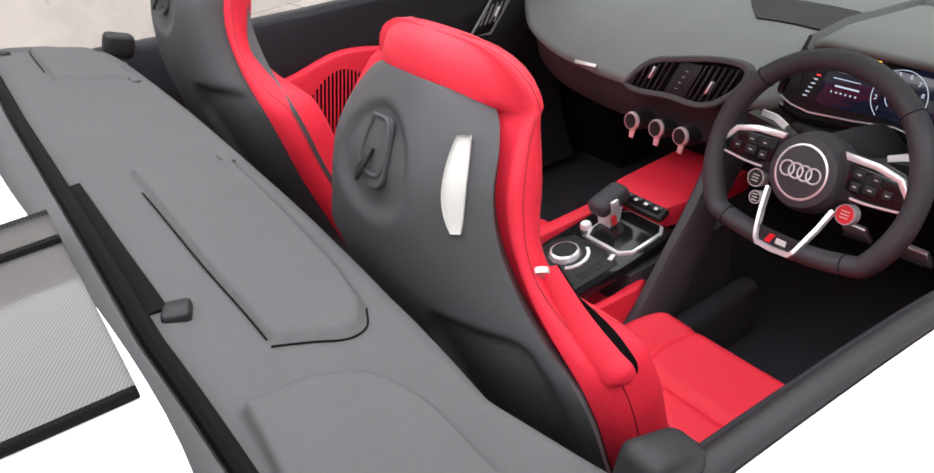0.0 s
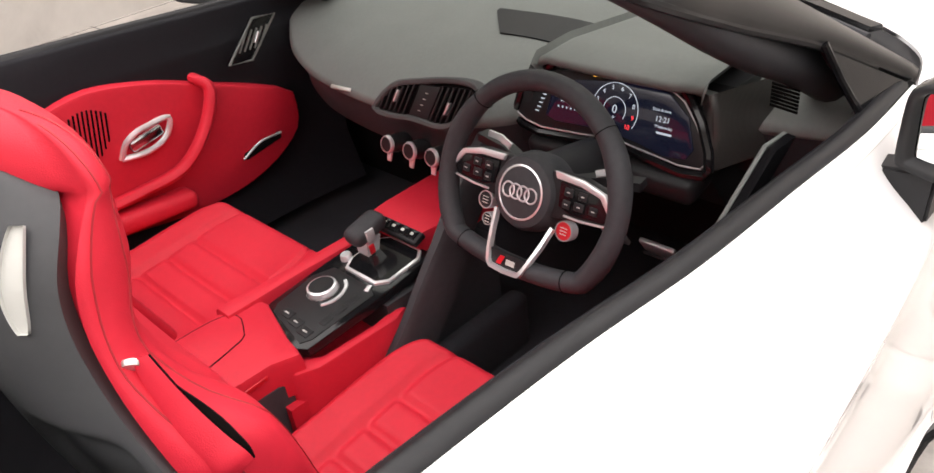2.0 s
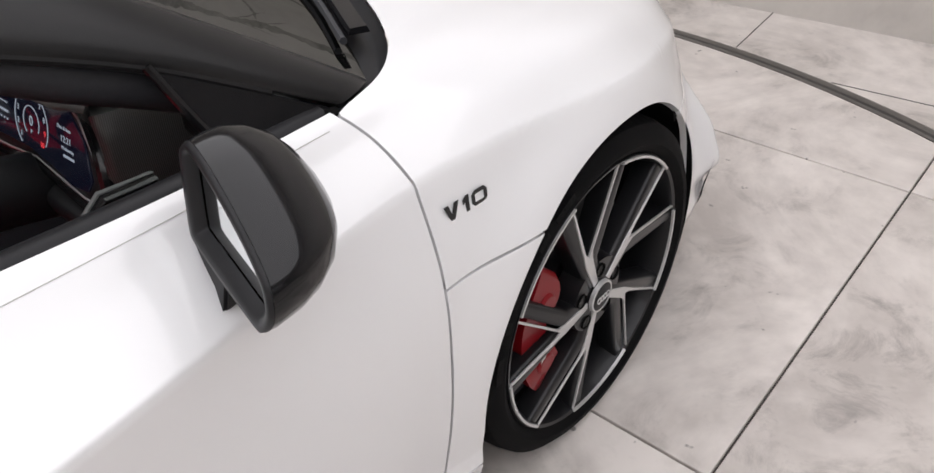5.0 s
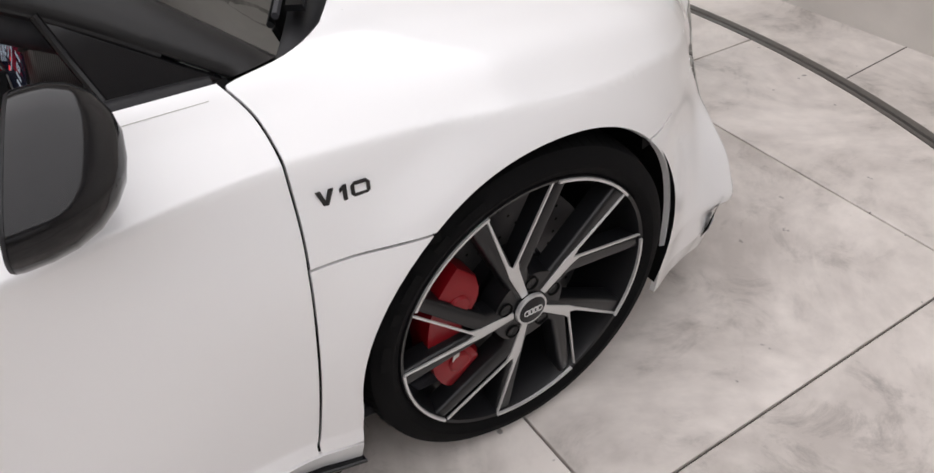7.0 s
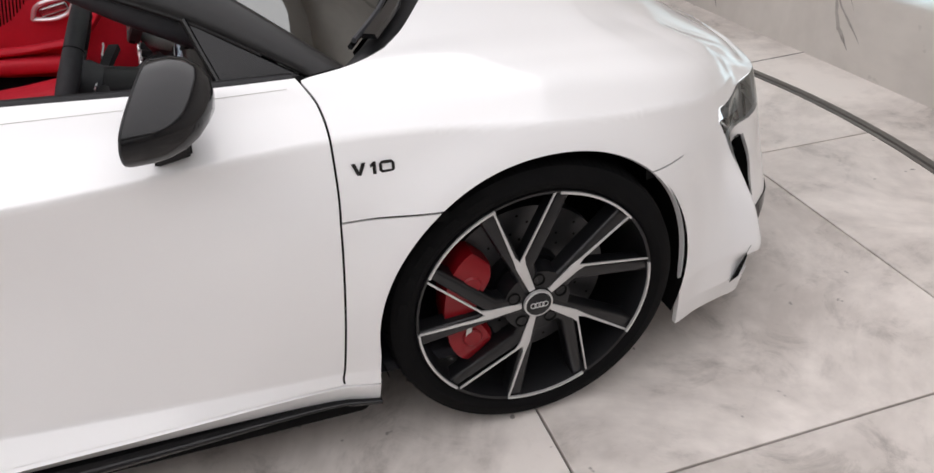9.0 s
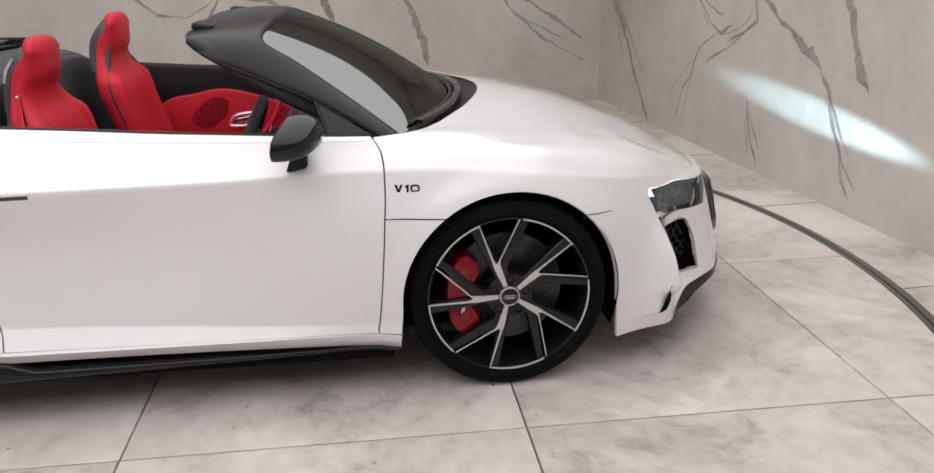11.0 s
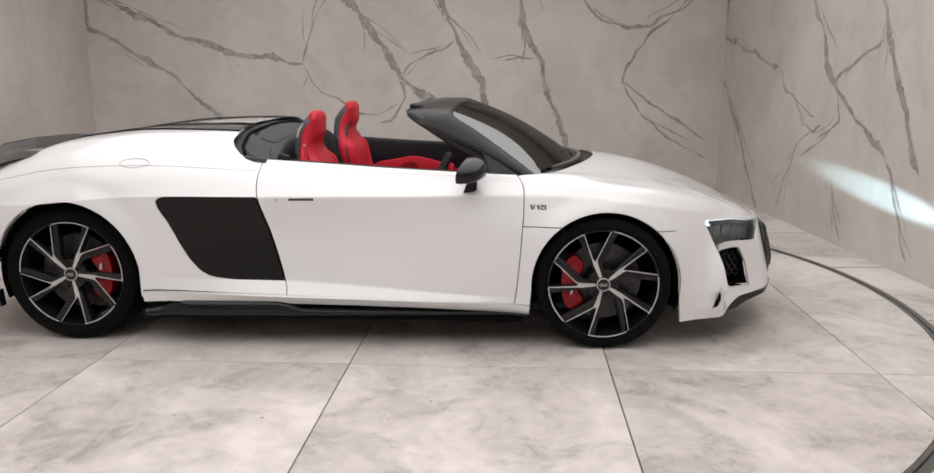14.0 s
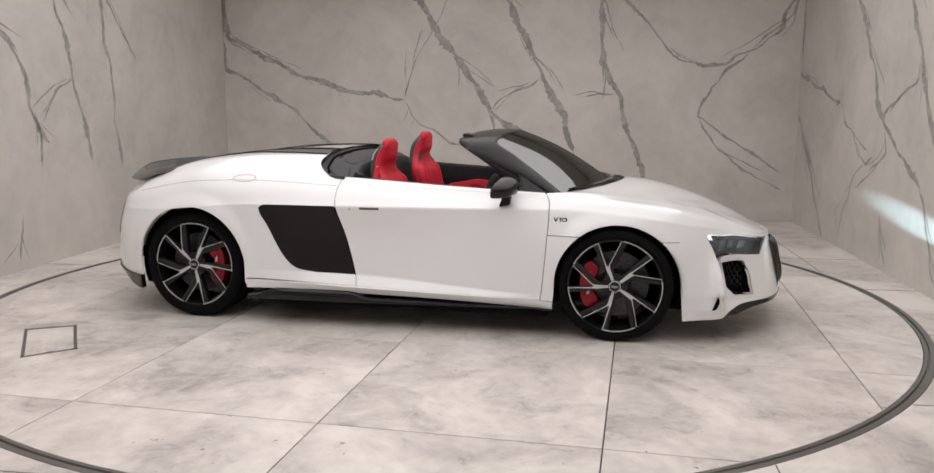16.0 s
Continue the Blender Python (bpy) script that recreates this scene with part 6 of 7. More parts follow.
part("badge_slash", prism([(-0.02, -0.131), (-0.01, -0.131), (-0.003, -0.116), (-0.013, -0.116)], 0.001, 0, sw @ pose(0, 0.006, 0.0186)), RED_BUTTON, wheel_ob, "red badge mark", smooth=False)
part("badge_bar", rounded_box((0.018, 0.009, 0.001), 0, sw @ pose(0.009, -0.1175, 0.019)), BADGE, wheel_ob, "pale badge mark", smooth=False)
for (bx, by, bz, r, mat, name, lab) in ((0.073, -0.046, -0.02, 0.0165, RED_BUTTON, "start_button", "red start button"), (-0.086, -0.04, -0.012, 0.0155, BLACK_TRIM, "drive_button", "black drive mode button"), (-0.077, -0.071, -0.014, 0.0115, BLACK_TRIM, "exhaust_button", "black exhaust button")):
    mm = sw @ Matrix.Translation((bx, by, bz)) @ Matrix.Rotation(radians(90), 4, "X")
    knob = lathe(name, [(0.0001, 0.005), (r - 0.003, 0.005), (r - 0.002, 0.004), (r - 0.002, -0.012)], mat, wheel_ob, lab, 28, mm)
    lathe("button_ring", [(r - 0.002, 0.0055), (r - 0.0005, 0.0055), (r, 0.004), (r, -0.012)], CHROME, wheel_ob, "chrome button ring", 28, mm)
    for dy in (-0.004, 0.001, 0.006):
        part("button_mark", rounded_box((r * 0.8, 0.0014, 0.0006), 0, sw @ pose(bx, by + dy - 0.001, bz + 0.0054)), BADGE, wheel_ob, smooth=False)
sweep("steering_column", [(0.50, -0.368, 0.725), (0.64, -0.368, 0.70), (0.8, -0.368, 0.66)], disc_ring(0.05, 20), BLACK_TRIM, car, "black steering column shroud")
for s in (-1, 1):
    sweep("column_stalk", [(0.53, -0.368 - s * 0.04, 0.735), (0.545, -0.368 - s * 0.10, 0.752), (0.555, -0.368 - s * 0.165, 0.756)], [(-0.013, -0.007), (0.013, -0.007), (0.011, 0.007), (-0.011, 0.007)], BLACK_TRIM, car, "black column stalk")

# ---- centre console ----
def slab(name, outline, z0, z1, mat, label, bevel=0.006, parent=None):
    return part(name, prism(outline, z1 - z0, bevel, pose(0, 0, z0)), mat, parent or car, label)


slab("console_body", [(-0.12, 0.115), (-0.12, -0.094), (0.10, -0.099), (0.15, -0.118), (0.158, -0.09), (0.163, -0.06), (0.20, 0.06), (0.19, 0.112)], 0.405, 0.488, RED, "red leather centre console", 0.014)
slab("console_foot", [(-0.12, 0.11), (-0.12, -0.09), (0.15, -0.105), (0.15, 0.10)], 0.24, 0.435, LEATHER, "black lower part of the centre console", 0.004)
slab("console_rail", [(0.12, 0.118), (0.12, 0.072), (0.30, 0.078), (0.62, 0.072), (0.62, 0.112), (0.30, 0.115)], 0.26, 0.497, RED, "red leather side rail of the console", 0.010)
slab("pocket_rail", [(0.12, -0.098), (0.13, -0.118), (0.17, -0.134), (0.34, -0.142), (0.38, -0.125), (0.36, -0.112), (0.30, -0.118), (0.19, -0.112), (0.165, -0.088)], 0.24, 0.452, RED, "red leather pocket rail beside the console", 0.008)
slab("pocket_floor", [(0.10, -0.12), (0.34, -0.12), (0.34, 0.1), (0.10, 0.1)], 0.24, 0.39, RED, "red lined console pocket", 0.0)
slab("console_tunnel", [(0.34, -0.12), (0.64, -0.12), (0.64, 0.1), (0.34, 0.1)], 0.24, 0.47, LEATHER, "black console tunnel", 0.0)
lid_o = [tuple(p) for p in smooth_path([(-0.11, 0.088), (-0.11, -0.024), (0.08, -0.006), (0.11, 0.004), (0.124, 0.028), (0.138, 0.066), (0.124, 0.088), (-0.11, 0.088)], 40)[:-1]]
lid = slab("armrest_lid", lid_o, 0.484, 0.4895, RED, "red leather armrest lid", 0.0015)
sweep("lid_joint", [(x, y, 0.4884) for x, y in lid_o], disc_ring(0.0013, 6), SEAM, lid, "dark joint round the lid", closed=True)
part("lid_catch", rounded_box((0.085, 0.005, 0.010), 0.002, pose(0.045, -0.0985, 0.464, 0, -3, 1)), RED_BUTTON, lid, "glossy red catch below the armrest lid")
buckle = part("belt_buckle", rounded_box((0.036, 0.030, 0.07), 0.006, pose(0.022, -0.124, 0.375, 0, 15, 0)), BLACK_TRIM, car, "black seat belt buckle with a red button")
part("buckle_button", rounded_box((0.026, 0.022, 0.008), 0.002, pose(0.031, -0.124, 0.410, 0, 15, 0)), RED_BUTTON, buckle, "red button")
tray_m = axes((0.30, -0.025, 0.49), (1, 0, 0.10), (0, 1, 0))
tray_o = [(-0.146, -0.055), (-0.132, -0.08), (0.02, -0.088), (0.18, -0.085), (0.18, 0.09), (0.0, 0.092), (-0.098, 0.090), (-0.118, 0.074)][::-1]
tray = part("console_panel", prism(tray_o, 0.02, 0.004, tray_m @ pose(0, 0, -0.02)), BLACK_GLOSS, car, "gloss black control panel")
lathe("dial_base", [(0.0001, 0.002), (0.033, 0.002), (0.034, 0.0)], SILVER, tray, "silver dial base", 40, tray_m @ pose(-0.015, 0.025, 0.0) @ Matrix.Rotation(radians(90), 4, "X"))
lathe("control_dial", [(0.0001, 0.014), (0.024, 0.014), (0.0265, 0.012), (0.0275, 0.009), (0.029, 0.003)], BLACK_TRIM, tray, "black rotary dial", 40, tray_m @ pose(-0.015, 0.025, 0.0) @ Matrix.Rotation(radians(90), 4, "X"))
lathe("dial_ring", [(0.025, 0.0145), (0.029, 0.0125), (0.031, 0.006), (0.031, 0.002)], CHROME, tray, "chrome dial ring", 40, tray_m @ pose(-0.015, 0.025, 0.0) @ Matrix.Rotation(radians(90), 4, "X"))
for k in range(3):
    part("console_key", rounded_box((0.020, 0.030, 0.004), 0.0015, tray_m @ pose(-0.108 + 0.006 * k, -0.042 + 0.036 * k, 0.002)), BLACK_TRIM, tray)
    part("key_mark", rounded_box((0.003, 0.012, 0.0006), 0, tray_m @ pose(-0.108 + 0.006 * k, -0.042 + 0.036 * k, 0.0044)), BADGE, tray, smooth=False)
    part("console_key", rounded_box((0.026, 0.016, 0.003), 0.0012, tray_m @ pose(-0.066 + 0.032 * k, -0.052, 0.002)), BLACK_TRIM, tray)
part("panel_inlay", prism([(-0.132, -0.056), (-0.114, -0.068), (0.03, -0.074), (0.042, -0.05), (0.042, 0.06), (0.0, 0.08), (-0.09, 0.072), (-0.108, 0.06)][::-1], 0.003, 0.001, tray_m @ pose(0, 0, -0.001)), BLACK_TRIM, tray, "matt black inlay of the control panel")
sweep("key_chrome", [tray_m @ Vector((-0.015 + 0.046 * math.cos(a), 0.025 + 0.046 * math.sin(a), 0.003)) for a in np.linspace(-2.3, -0.4, 16)], [(-0.004, -0.001), (0.004, -0.001), (0.003, 0.0015), (-0.003, 0.0015)], CHROME, tray, "chrome sliver round the dial")
part("key_edge", rounded_box((0.018, 0.010, 0.004), 0.0015, tray_m @ pose(0.036, -0.052, 0.003, 0, 0, 20)), CHROME, tray, "chrome key edge")
lathe("volume_knob", [(0.0001, 0.012), (0.01, 0.012), (0.0115, 0.01), (0.0125, 0.0)], CHROME, tray, "chrome volume knob", 24, tray_m @ pose(0.075, 0.062, 0.0) @ Matrix.Rotation(radians(90), 4, "X"))
gate = part("selector_gate", prism([(0.05, -0.055), (0.05, 0.035), (0.075, 0.05), (0.15, 0.05), (0.17, 0.03), (0.17, -0.06), (0.15, -0.075), (0.07, -0.075)], 0.006, 0.002, tray_m @ pose(0, 0, 0.0)), CHROME, car, "chrome gear selector gate")
part("gate_inlay", prism([(0.056, -0.05), (0.056, 0.03), (0.08, 0.044), (0.148, 0.044), (0.164, 0.026), (0.164, -0.056), (0.148, -0.069), (0.074, -0.069)], 0.004, 0, tray_m @ pose(0, 0, 0.0035)), BLACK_GLOSS, gate, "black gate inlay", smooth=False)
lever = sweep("gear_selector", [tray_m @ Vector(p) for p in [(0.11, 0.03, 0.0), (0.116, 0.034, 0.022), (0.12, 0.037, 0.038)]], [(-0.022, -0.02), (0.022, -0.02), (0.018, 0.02), (-0.018, 0.02)], CHROME, car, "chrome gear selector with leather grip", up=(1, 0, 0), scales=[0.7, 0.85, 1.0])
part("selector_grip", rounded_box((0.085, 0.05, 0.036), 0.015, tray_m @ pose(0.122, 0.038, 0.054, 0, -8, 0), 4), LEATHER, lever, "black leather selector grip")
part("grip_cap", rounded_box((0.02, 0.006, 0.026), 0.002, tray_m @ pose(0.113, 0.012, 0.053)), CHROME, lever, "chrome grip cap")
part("selector_mark", rounded_box((0.012, 0.004, 0.02), 0.001, tray_m @ pose(0.108, 0.012, 0.022)), RED_BUTTON, lever, "red selector mark")
slab("console_red_top", [(0.47, -0.075), (0.47, 0.075), (0.52, 0.085), (0.72, 0.09), (0.72, -0.09), (0.55, -0.09)], 0.50, 0.545, RED, "red leather console front", 0.012)
bar = part("switch_bar", rounded_box((0.03, 0.15, 0.014), 0.003, pose(0.468, -0.012, 0.536, 0, -20, 0)), BLACK_TRIM, car, "black switch bar")
for k in range(5):
    part("bar_switch", rounded_box((0.022, 0.025, 0.004), 0.001, pose(0.467, -0.066 + 0.027 * k, 0.543, 0, -20, 0)), BLACK_GLOSS, bar)
    part("switch_mark", rounded_box((0.006, 0.008, 0.0008), 0, pose(0.467, -0.066 + 0.027 * k, 0.5454, 0, -20, 0)), BADGE, bar, smooth=False)
for s in (-1, 1):
    strut = smooth_path([(0.30, s * 0.150, 0.355), (0.36, s * 0.152, 0.42), (0.45, s * 0.152, 0.53), (0.55, s * 0.135, 0.625), (0.66, s * 0.11, 0.69)], 24)
    if s < 0:
        sweep("console_strut", strut, [(-0.016, -0.07), (0.016, -0.07), (0.016, 0.014), (0.008, 0.024), (-0.008, 0.024), (-0.016, 0.014)], LEATHER, car, "black knee strut beside the console")
# seat sill strip and pedals
part("tunnel_side", rounded_box((0.9, 0.05, 0.14), 0.02, pose(0.2, -0.172, 0.28)), CARPET, car, "black carpeted tunnel side")
for y, w in ((-0.375, 0.085), (-0.26, 0.06)):
    ped = part("pedal", rounded_box((0.012, w, 0.06), 0.004, pose(0.865, y, 0.405, 0, -35, 0)), CHROME, car, "chrome pedal with rubber strips")
    for k in range(2):
        part("pedal_strip", rounded_box((0.006, w * 0.85, 0.008), 0.002, pose(0.857, y, 0.393 + 0.024 * k, 0, -35, 0)), LEATHER, ped)

# ---- door linings ----
def door_trim(side):
    """Red door panel with grille, pull, grab bar, bin and vent."""
    y = lambda d: side * d
    out = smooth_path([(0.08, 0.755), (0.20, 0.775), (0.36, 0.745), (0.52, 0.684), (0.69, 0.612), (0.728, 0.592), (0.732, 0.56), (0.722, 0.495), (0.66, 0.44), (0.56, 0.40), (0.38, 0.385), (0.22, 0.405), (0.02, 0.44), (-0.10, 0.52), (-0.12, 0.66), (-0.04, 0.73), (0.08, 0.755)], 60)[:-1]
    m = axes((0, y(0.735), 0), (1, 0, 0), (0, 0, 1)) if side > 0 else axes((0, y(0.735), 0), (1, 0, 0), (0, 0, 1))
    pts = [(a, b) for a, b in out]
    bm = prism(pts, 0.05, 0.012, Matrix.Translation((0, y(0.735) + (0.0 if side > 0 else -0.0), 0)) @ Matrix.Rotation(radians(90), 4, "X") if side > 0 else Matrix.Translation((0, y(0.735) + 0.05, 0)) @ Matrix.Rotation(radians(90), 4, "X"))
    red = part("door_panel", bm, RED, car, "red leather door panel with speaker grille")
    f = y(0.683)
    for k in range(16):
        hgt = 0.15 * math.sin(math.pi * (k + 2) / 20)
        part("grille_slat", rounded_box((0.0035, 0.003, hgt), 0, pose(0.065 + 0.011 * k, f, 0.64 + 0.003 * k, 0, 12, 0)), SEAM, red, smooth=False)
    hnd = smooth_path([(0.235, f, 0.60), (0.255, f - side * 0.012, 0.64), (0.30, f - side * 0.014, 0.658), (0.37, f - side * 0.012, 0.655), (0.355, f - side * 0.01, 0.622), (0.29, f - side * 0.01, 0.598), (0.235, f, 0.60)], 30)
    sweep("door_pull", hnd, disc_ring(0.0075, 8), CHROME, red, "chrome door pull", closed=False, up=(0, 1, 0))
    part("pull_cup", rounded_box((0.09, 0.02, 0.03), 0.008, pose(0.305, f, 0.628, 0, -12, 0)), material("chrome_cup", (0.5, 0.5, 0.5), 0.2, metal=1, vary=0) if side > 0 else CHROME, red, "polished pull cup")
    grab = smooth_path([(0.47, f + side * 0.02, 0.715), (0.48, f - side * 0.03, 0.70), (0.455, f - side * 0.04, 0.64), (0.40, f - side * 0.04, 0.57), (0.36, f - side * 0.03, 0.535), (0.25, f - side * 0.02, 0.515), (0.08, f - side * 0.012, 0.51), (-0.05, f + side * 0.01, 0.515)], 40)
    sweep("grab_bar", grab, disc_ring(0.014, 12, 0.02), RED, red, "red leather grab bar and armrest", up=(0, 1, 0))
    part("armrest_shelf", rounded_box((0.45, 0.07, 0.05), 0.02, pose(0.14, f - side * 0.02, 0.465, 0, 4, 0)), RED, red, "red leather armrest")
    sweep("bin_trim", smooth_path([(0.53, f - side * 0.004, 0.472), (0.58, f - side * 0.006, 0.498), (0.655, f - side * 0.006, 0.502)], 16), disc_ring(0.0035, 6), CHROME, red, "chrome bin trim", up=(0, 1, 0))
    part("bin_slot", rounded_box((0.12, 0.01, 0.02), 0.006, pose(0.595, f - side * 0.001, 0.485, 0, -10, 0)), SEAM, red, "dark bin slot")
    # side air vent at the front of the belt pad
    vm2 = axes((0.635, y(0.672), 0.77), (side, 0, 0), (0, side * 0.15, 1))
    o = [(side * a, b) for a, b in [(-0.085, -0.044), (-0.02, -0.05), (0.08, 0.04), (0.015, 0.045)]]
    v = part("door_vent", prism(o, 0.016, 0.003, vm2 @ pose(0, 0, -0.008)), BLACK_GLOSS, car, "black door air vent")
    sweep("vent_frame", [vm2 @ Vector((a, b, 0.009)) for a, b in o], disc_ring(0.0035, 6), DASH, v, "grey vent frame", closed=True, up=(0, 1, 0))
    for d in (-0.03, -0.015, 0.0, 0.015, 0.03):
        part("vent_slat", rounded_box((0.004, 0.058, 0.006), 0.001, vm2 @ pose(side * d, -0.002, 0.009, 0, 0, -40 * side)), DASH, v)
    part("vent_tab", rounded_box((0.005, 0.03, 0.012), 0.002, vm2 @ pose(side * 0.008, 0.0, 0.012, 0, 0, -40 * side)), CHROME, v, "chrome vent tab")


for side in (1, -1):
    door_trim(side)
for k in range(7):
    part("defrost_slat", rounded_box((0.05, 0.0025, 0.004), 0, pose(0.80, -0.626, 0.806 + 0.006 * k, 0, 0, 78)), SEAM, car, smooth=False)

# linings of the windscreen pillars
for side in (-1, 1):
    lining = smooth_path([(0.35, side * 0.60, 1.128), (0.45, side * 0.615, 1.072), (0.55, side * 0.625, 1.015), (0.67, side * 0.635, 0.945), (0.78, side * 0.645, 0.89), (0.88, side * 0.66, 0.83)], 30)
    sweep("pillar_lining", lining, disc_ring(0.036, 14, 0.034), LEATHER, car, "black leather pillar lining", scales=np.interp(np.linspace(0, 1, len(lining)), [0, 0.05, 0.4, 1], [0.35, 0.6, 0.95, 1.0]))

# ---- marble veins in the wall slabs: ragged inlays along their courses, given as distance along the wall and height ----
VEINS_BACK = [
    (0.050, [(-3.49, 3.2), (-3.49, 2.59), (-3.44, 2.19), (-2.7, 1.82), (-2.26, 1.64), (-1.87, 1.53), (-1.55, 1.5), (-1.15, 1.43)]),
    (0.020, [(-1.15, 1.43), (-1.04, 1.24), (-0.94, 1.11), (-0.75, 1.01), (-0.59, 0.9), (-0.32, 0.85)]),
    (0.012, [(-1.15, 1.43), (-1.08, 1.69), (-0.94, 2.0), (-0.68, 2.44), (-0.44, 3.1)]),
    (0.070, [(-1.48, 3.2), (-0.91, 2.56), (-0.64, 2.13), (-0.39, 1.81), (-0.24, 1.56), (-0.1, 1.27), (0.08, 1.11), (0.48, 0.94)]),
    (0.035, [(-0.1, 1.27), (-0.05, 1.04), (-0.19, 0.85), (-0.32, 0.78)]),
    (0.060, [(-0.33, 3.2), (0.13, 2.55), (0.33, 2.12), (0.52, 1.81), (0.68, 1.43), (0.81, 1.17), (0.95, 0.78)]),
    (0.030, [(0.52, 1.68), (0.32, 1.56), (0.09, 1.43), (-0.1, 1.27)]),
]
VEINS_BACK_MORE = [
    (0.055, [(1.02, 3.2), (1.22, 2.55), (1.25, 2.12), (1.33, 1.75), (1.44, 1.49), (1.49, 1.23), (1.68, 0.84), (1.8, 0.37)]),
    (0.015, [(1.44, 1.49), (1.21, 1.5), (1.04, 1.46)]),
    (0.060, [(-3.49, 2.92), (-3.49, 2.26), (-3.49, 1.82), (-3.29, 1.7), (-2.95, 1.49), (-2.64, 1.36), (-2.46, 1.15), (-2.06, 0.75)]),
    (0.030, [(0.82, 3.16), (1.58, 2.5), (1.98, 2.06), (2.18, 1.87), (2.44, 1.77), (2.7, 1.8), (3.29, 2.24), (3.51, 2.9)]),
    (0.025, [(3.51, 3.03), (3.37, 2.37), (2.89, 1.93), (2.65, 1.68), (2.43, 1.36), (2.4, 1.2), (2.81, 0.97), (3.37, 0.57)]),
    (0.020, [(2.4, 1.2), (2.62, 0.84), (2.9, 0.6), (3.38, 0.37)]),
]
VEINS_RIGHT = [
    (0.050, [(4.24, 2.82), (4.24, 2.16), (4.24, 1.72), (3.55, 1.53), (2.73, 1.38)]),
    (0.022, [(2.73, 1.38), (2.52, 1.2), (2.16, 0.98), (1.92, 0.86), (1.75, 0.91)]),
    (0.055, [(2.97, 3.03), (2.51, 2.37), (2.1, 1.93), (1.83, 1.59), (1.67, 1.31), (1.53, 1.17), (1.12, 0.93), (0.74, 0.74)]),
    (0.060, [(1.39, 2.93), (1.19, 2.27), (0.96, 1.83), (0.85, 1.55), (0.7, 1.27), (0.52, 1.01), (0.33, 0.68)]),
    (0.030, [(0.89, 1.57), (1.23, 1.44), (1.48, 1.31), (1.63, 1.22)]),
    (0.055, [(4.24, 1.24), (4.23, 1.23), (3.76, 0.8), (3.41, 0.4), (3.02, 0.01)]),
    (0.015, [(1.92, 0.86), (2.22, 0.69), (2.41, 0.35), (2.56, 0.08)]),
]
VEINS_RIGHT_MORE = [
    (0.012, [(1.53, 1.17), (1.45, 0.95), (1.78, 0.78), (2.14, 0.6)]),
    (0.015, [(1.5, 0.48), (1.41, 0.26), (1.29, 0.04)]),
    (0.020, [(0.76, 0.74), (0.63, 0.52), (0.46, 0.23), (0.36, 0.09)]),
]
VEINS_LEFT = [
    (0.050, [(-1.13, 3.11), (-0.28, 2.45), (0.19, 2.01), (0.39, 1.85), (0.53, 1.58), (0.63, 1.29), (0.78, 1.03)]),
    (0.050, [(0.67, 3.2), (0.91, 2.66), (0.97, 2.3), (1.1, 1.91), (1.17, 1.55), (1.3, 1.17), (1.37, 0.84)]),
    (0.035, [(1.46, 3.2), (1.62, 2.71), (1.63, 2.39), (1.71, 2.01), (1.75, 1.56), (1.81, 1.1), (1.85, 0.75)]),
    (0.020, [(1.18, 1.6), (0.96, 1.49), (0.73, 1.21)]),
    (0.030, [(0.63, 1.29), (0.68, 1.09), (0.66, 0.83)]),
    (0.030, [(1.21, 3.2), (1.61, 2.69), (1.77, 2.35), (1.98, 2.03), (2.22, 1.82)]),
    (0.020, [(0.38, 0.46), (0.31, 0.22), (0.31, 0.07)]),
]


def vein(owner, width, course, place, seed):
    """A ragged inlay of uneven width along a course on a wall, 1 mm proud of the slab."""
    width = max(0.016, 1.35 * width)
    rnd = random.Random(seed)
    p = np.array(course, float)
    d = np.r_[0, np.cumsum(np.linalg.norm(np.diff(p, axis=0), axis=1))]
    n = max(8, int(d[-1] / 0.028))
    t = np.linspace(0, d[-1], n)
    mid = np.stack([np.interp(t, d, p[:, 0]), np.interp(t, d, p[:, 1])], axis=1)
    wander = np.zeros((n, 2))
    for step, size in ((9, 0.035), (4, 0.014), (1, 0.004)):
        k = n // step + 2
        for c in (0, 1):
            wander[:, c] += np.interp(np.arange(n) / step, np.arange(k + 1), [rnd.uniform(-size, size) for _ in range(k + 1)])
    mid += wander * min(1.0, width / 0.03) * np.clip(np.minimum(t, d[-1] - t) / 0.12, 0, 1)[:, None]
    tan = np.gradient(mid, axis=0)
    tan /= np.linalg.norm(tan, axis=1, keepdims=True) + 1e-9
    nrm = np.c_[-tan[:, 1], tan[:, 0]]
    k = n // 5 + 2
    wide = np.interp(np.arange(n) / 5, np.arange(k + 1), [rnd.uniform(0.25, 1.25) for _ in range(k + 1)])
    half = width / 2 * wide * np.clip(np.minimum(t, d[-1] - t) / 0.08, 0.12, 1)
    left = mid + nrm * (half * np.array([rnd.uniform(0.7, 1.25) for _ in range(n)]))[:, None]
    right = mid - nrm * (half * np.array([rnd.uniform(0.5, 1.25) for _ in range(n)]))[:, None]
    verts = [place(a, max(z, 0.004)) for a, z in left] + [place(a, max(z, 0.004)) for a, z in right]
    faces = [(i, i + 1, n + i + 1, n + i) for i in range(n - 1)]
    return link_mesh("vein", verts, faces, VEIN, owner, "", smooth=False)


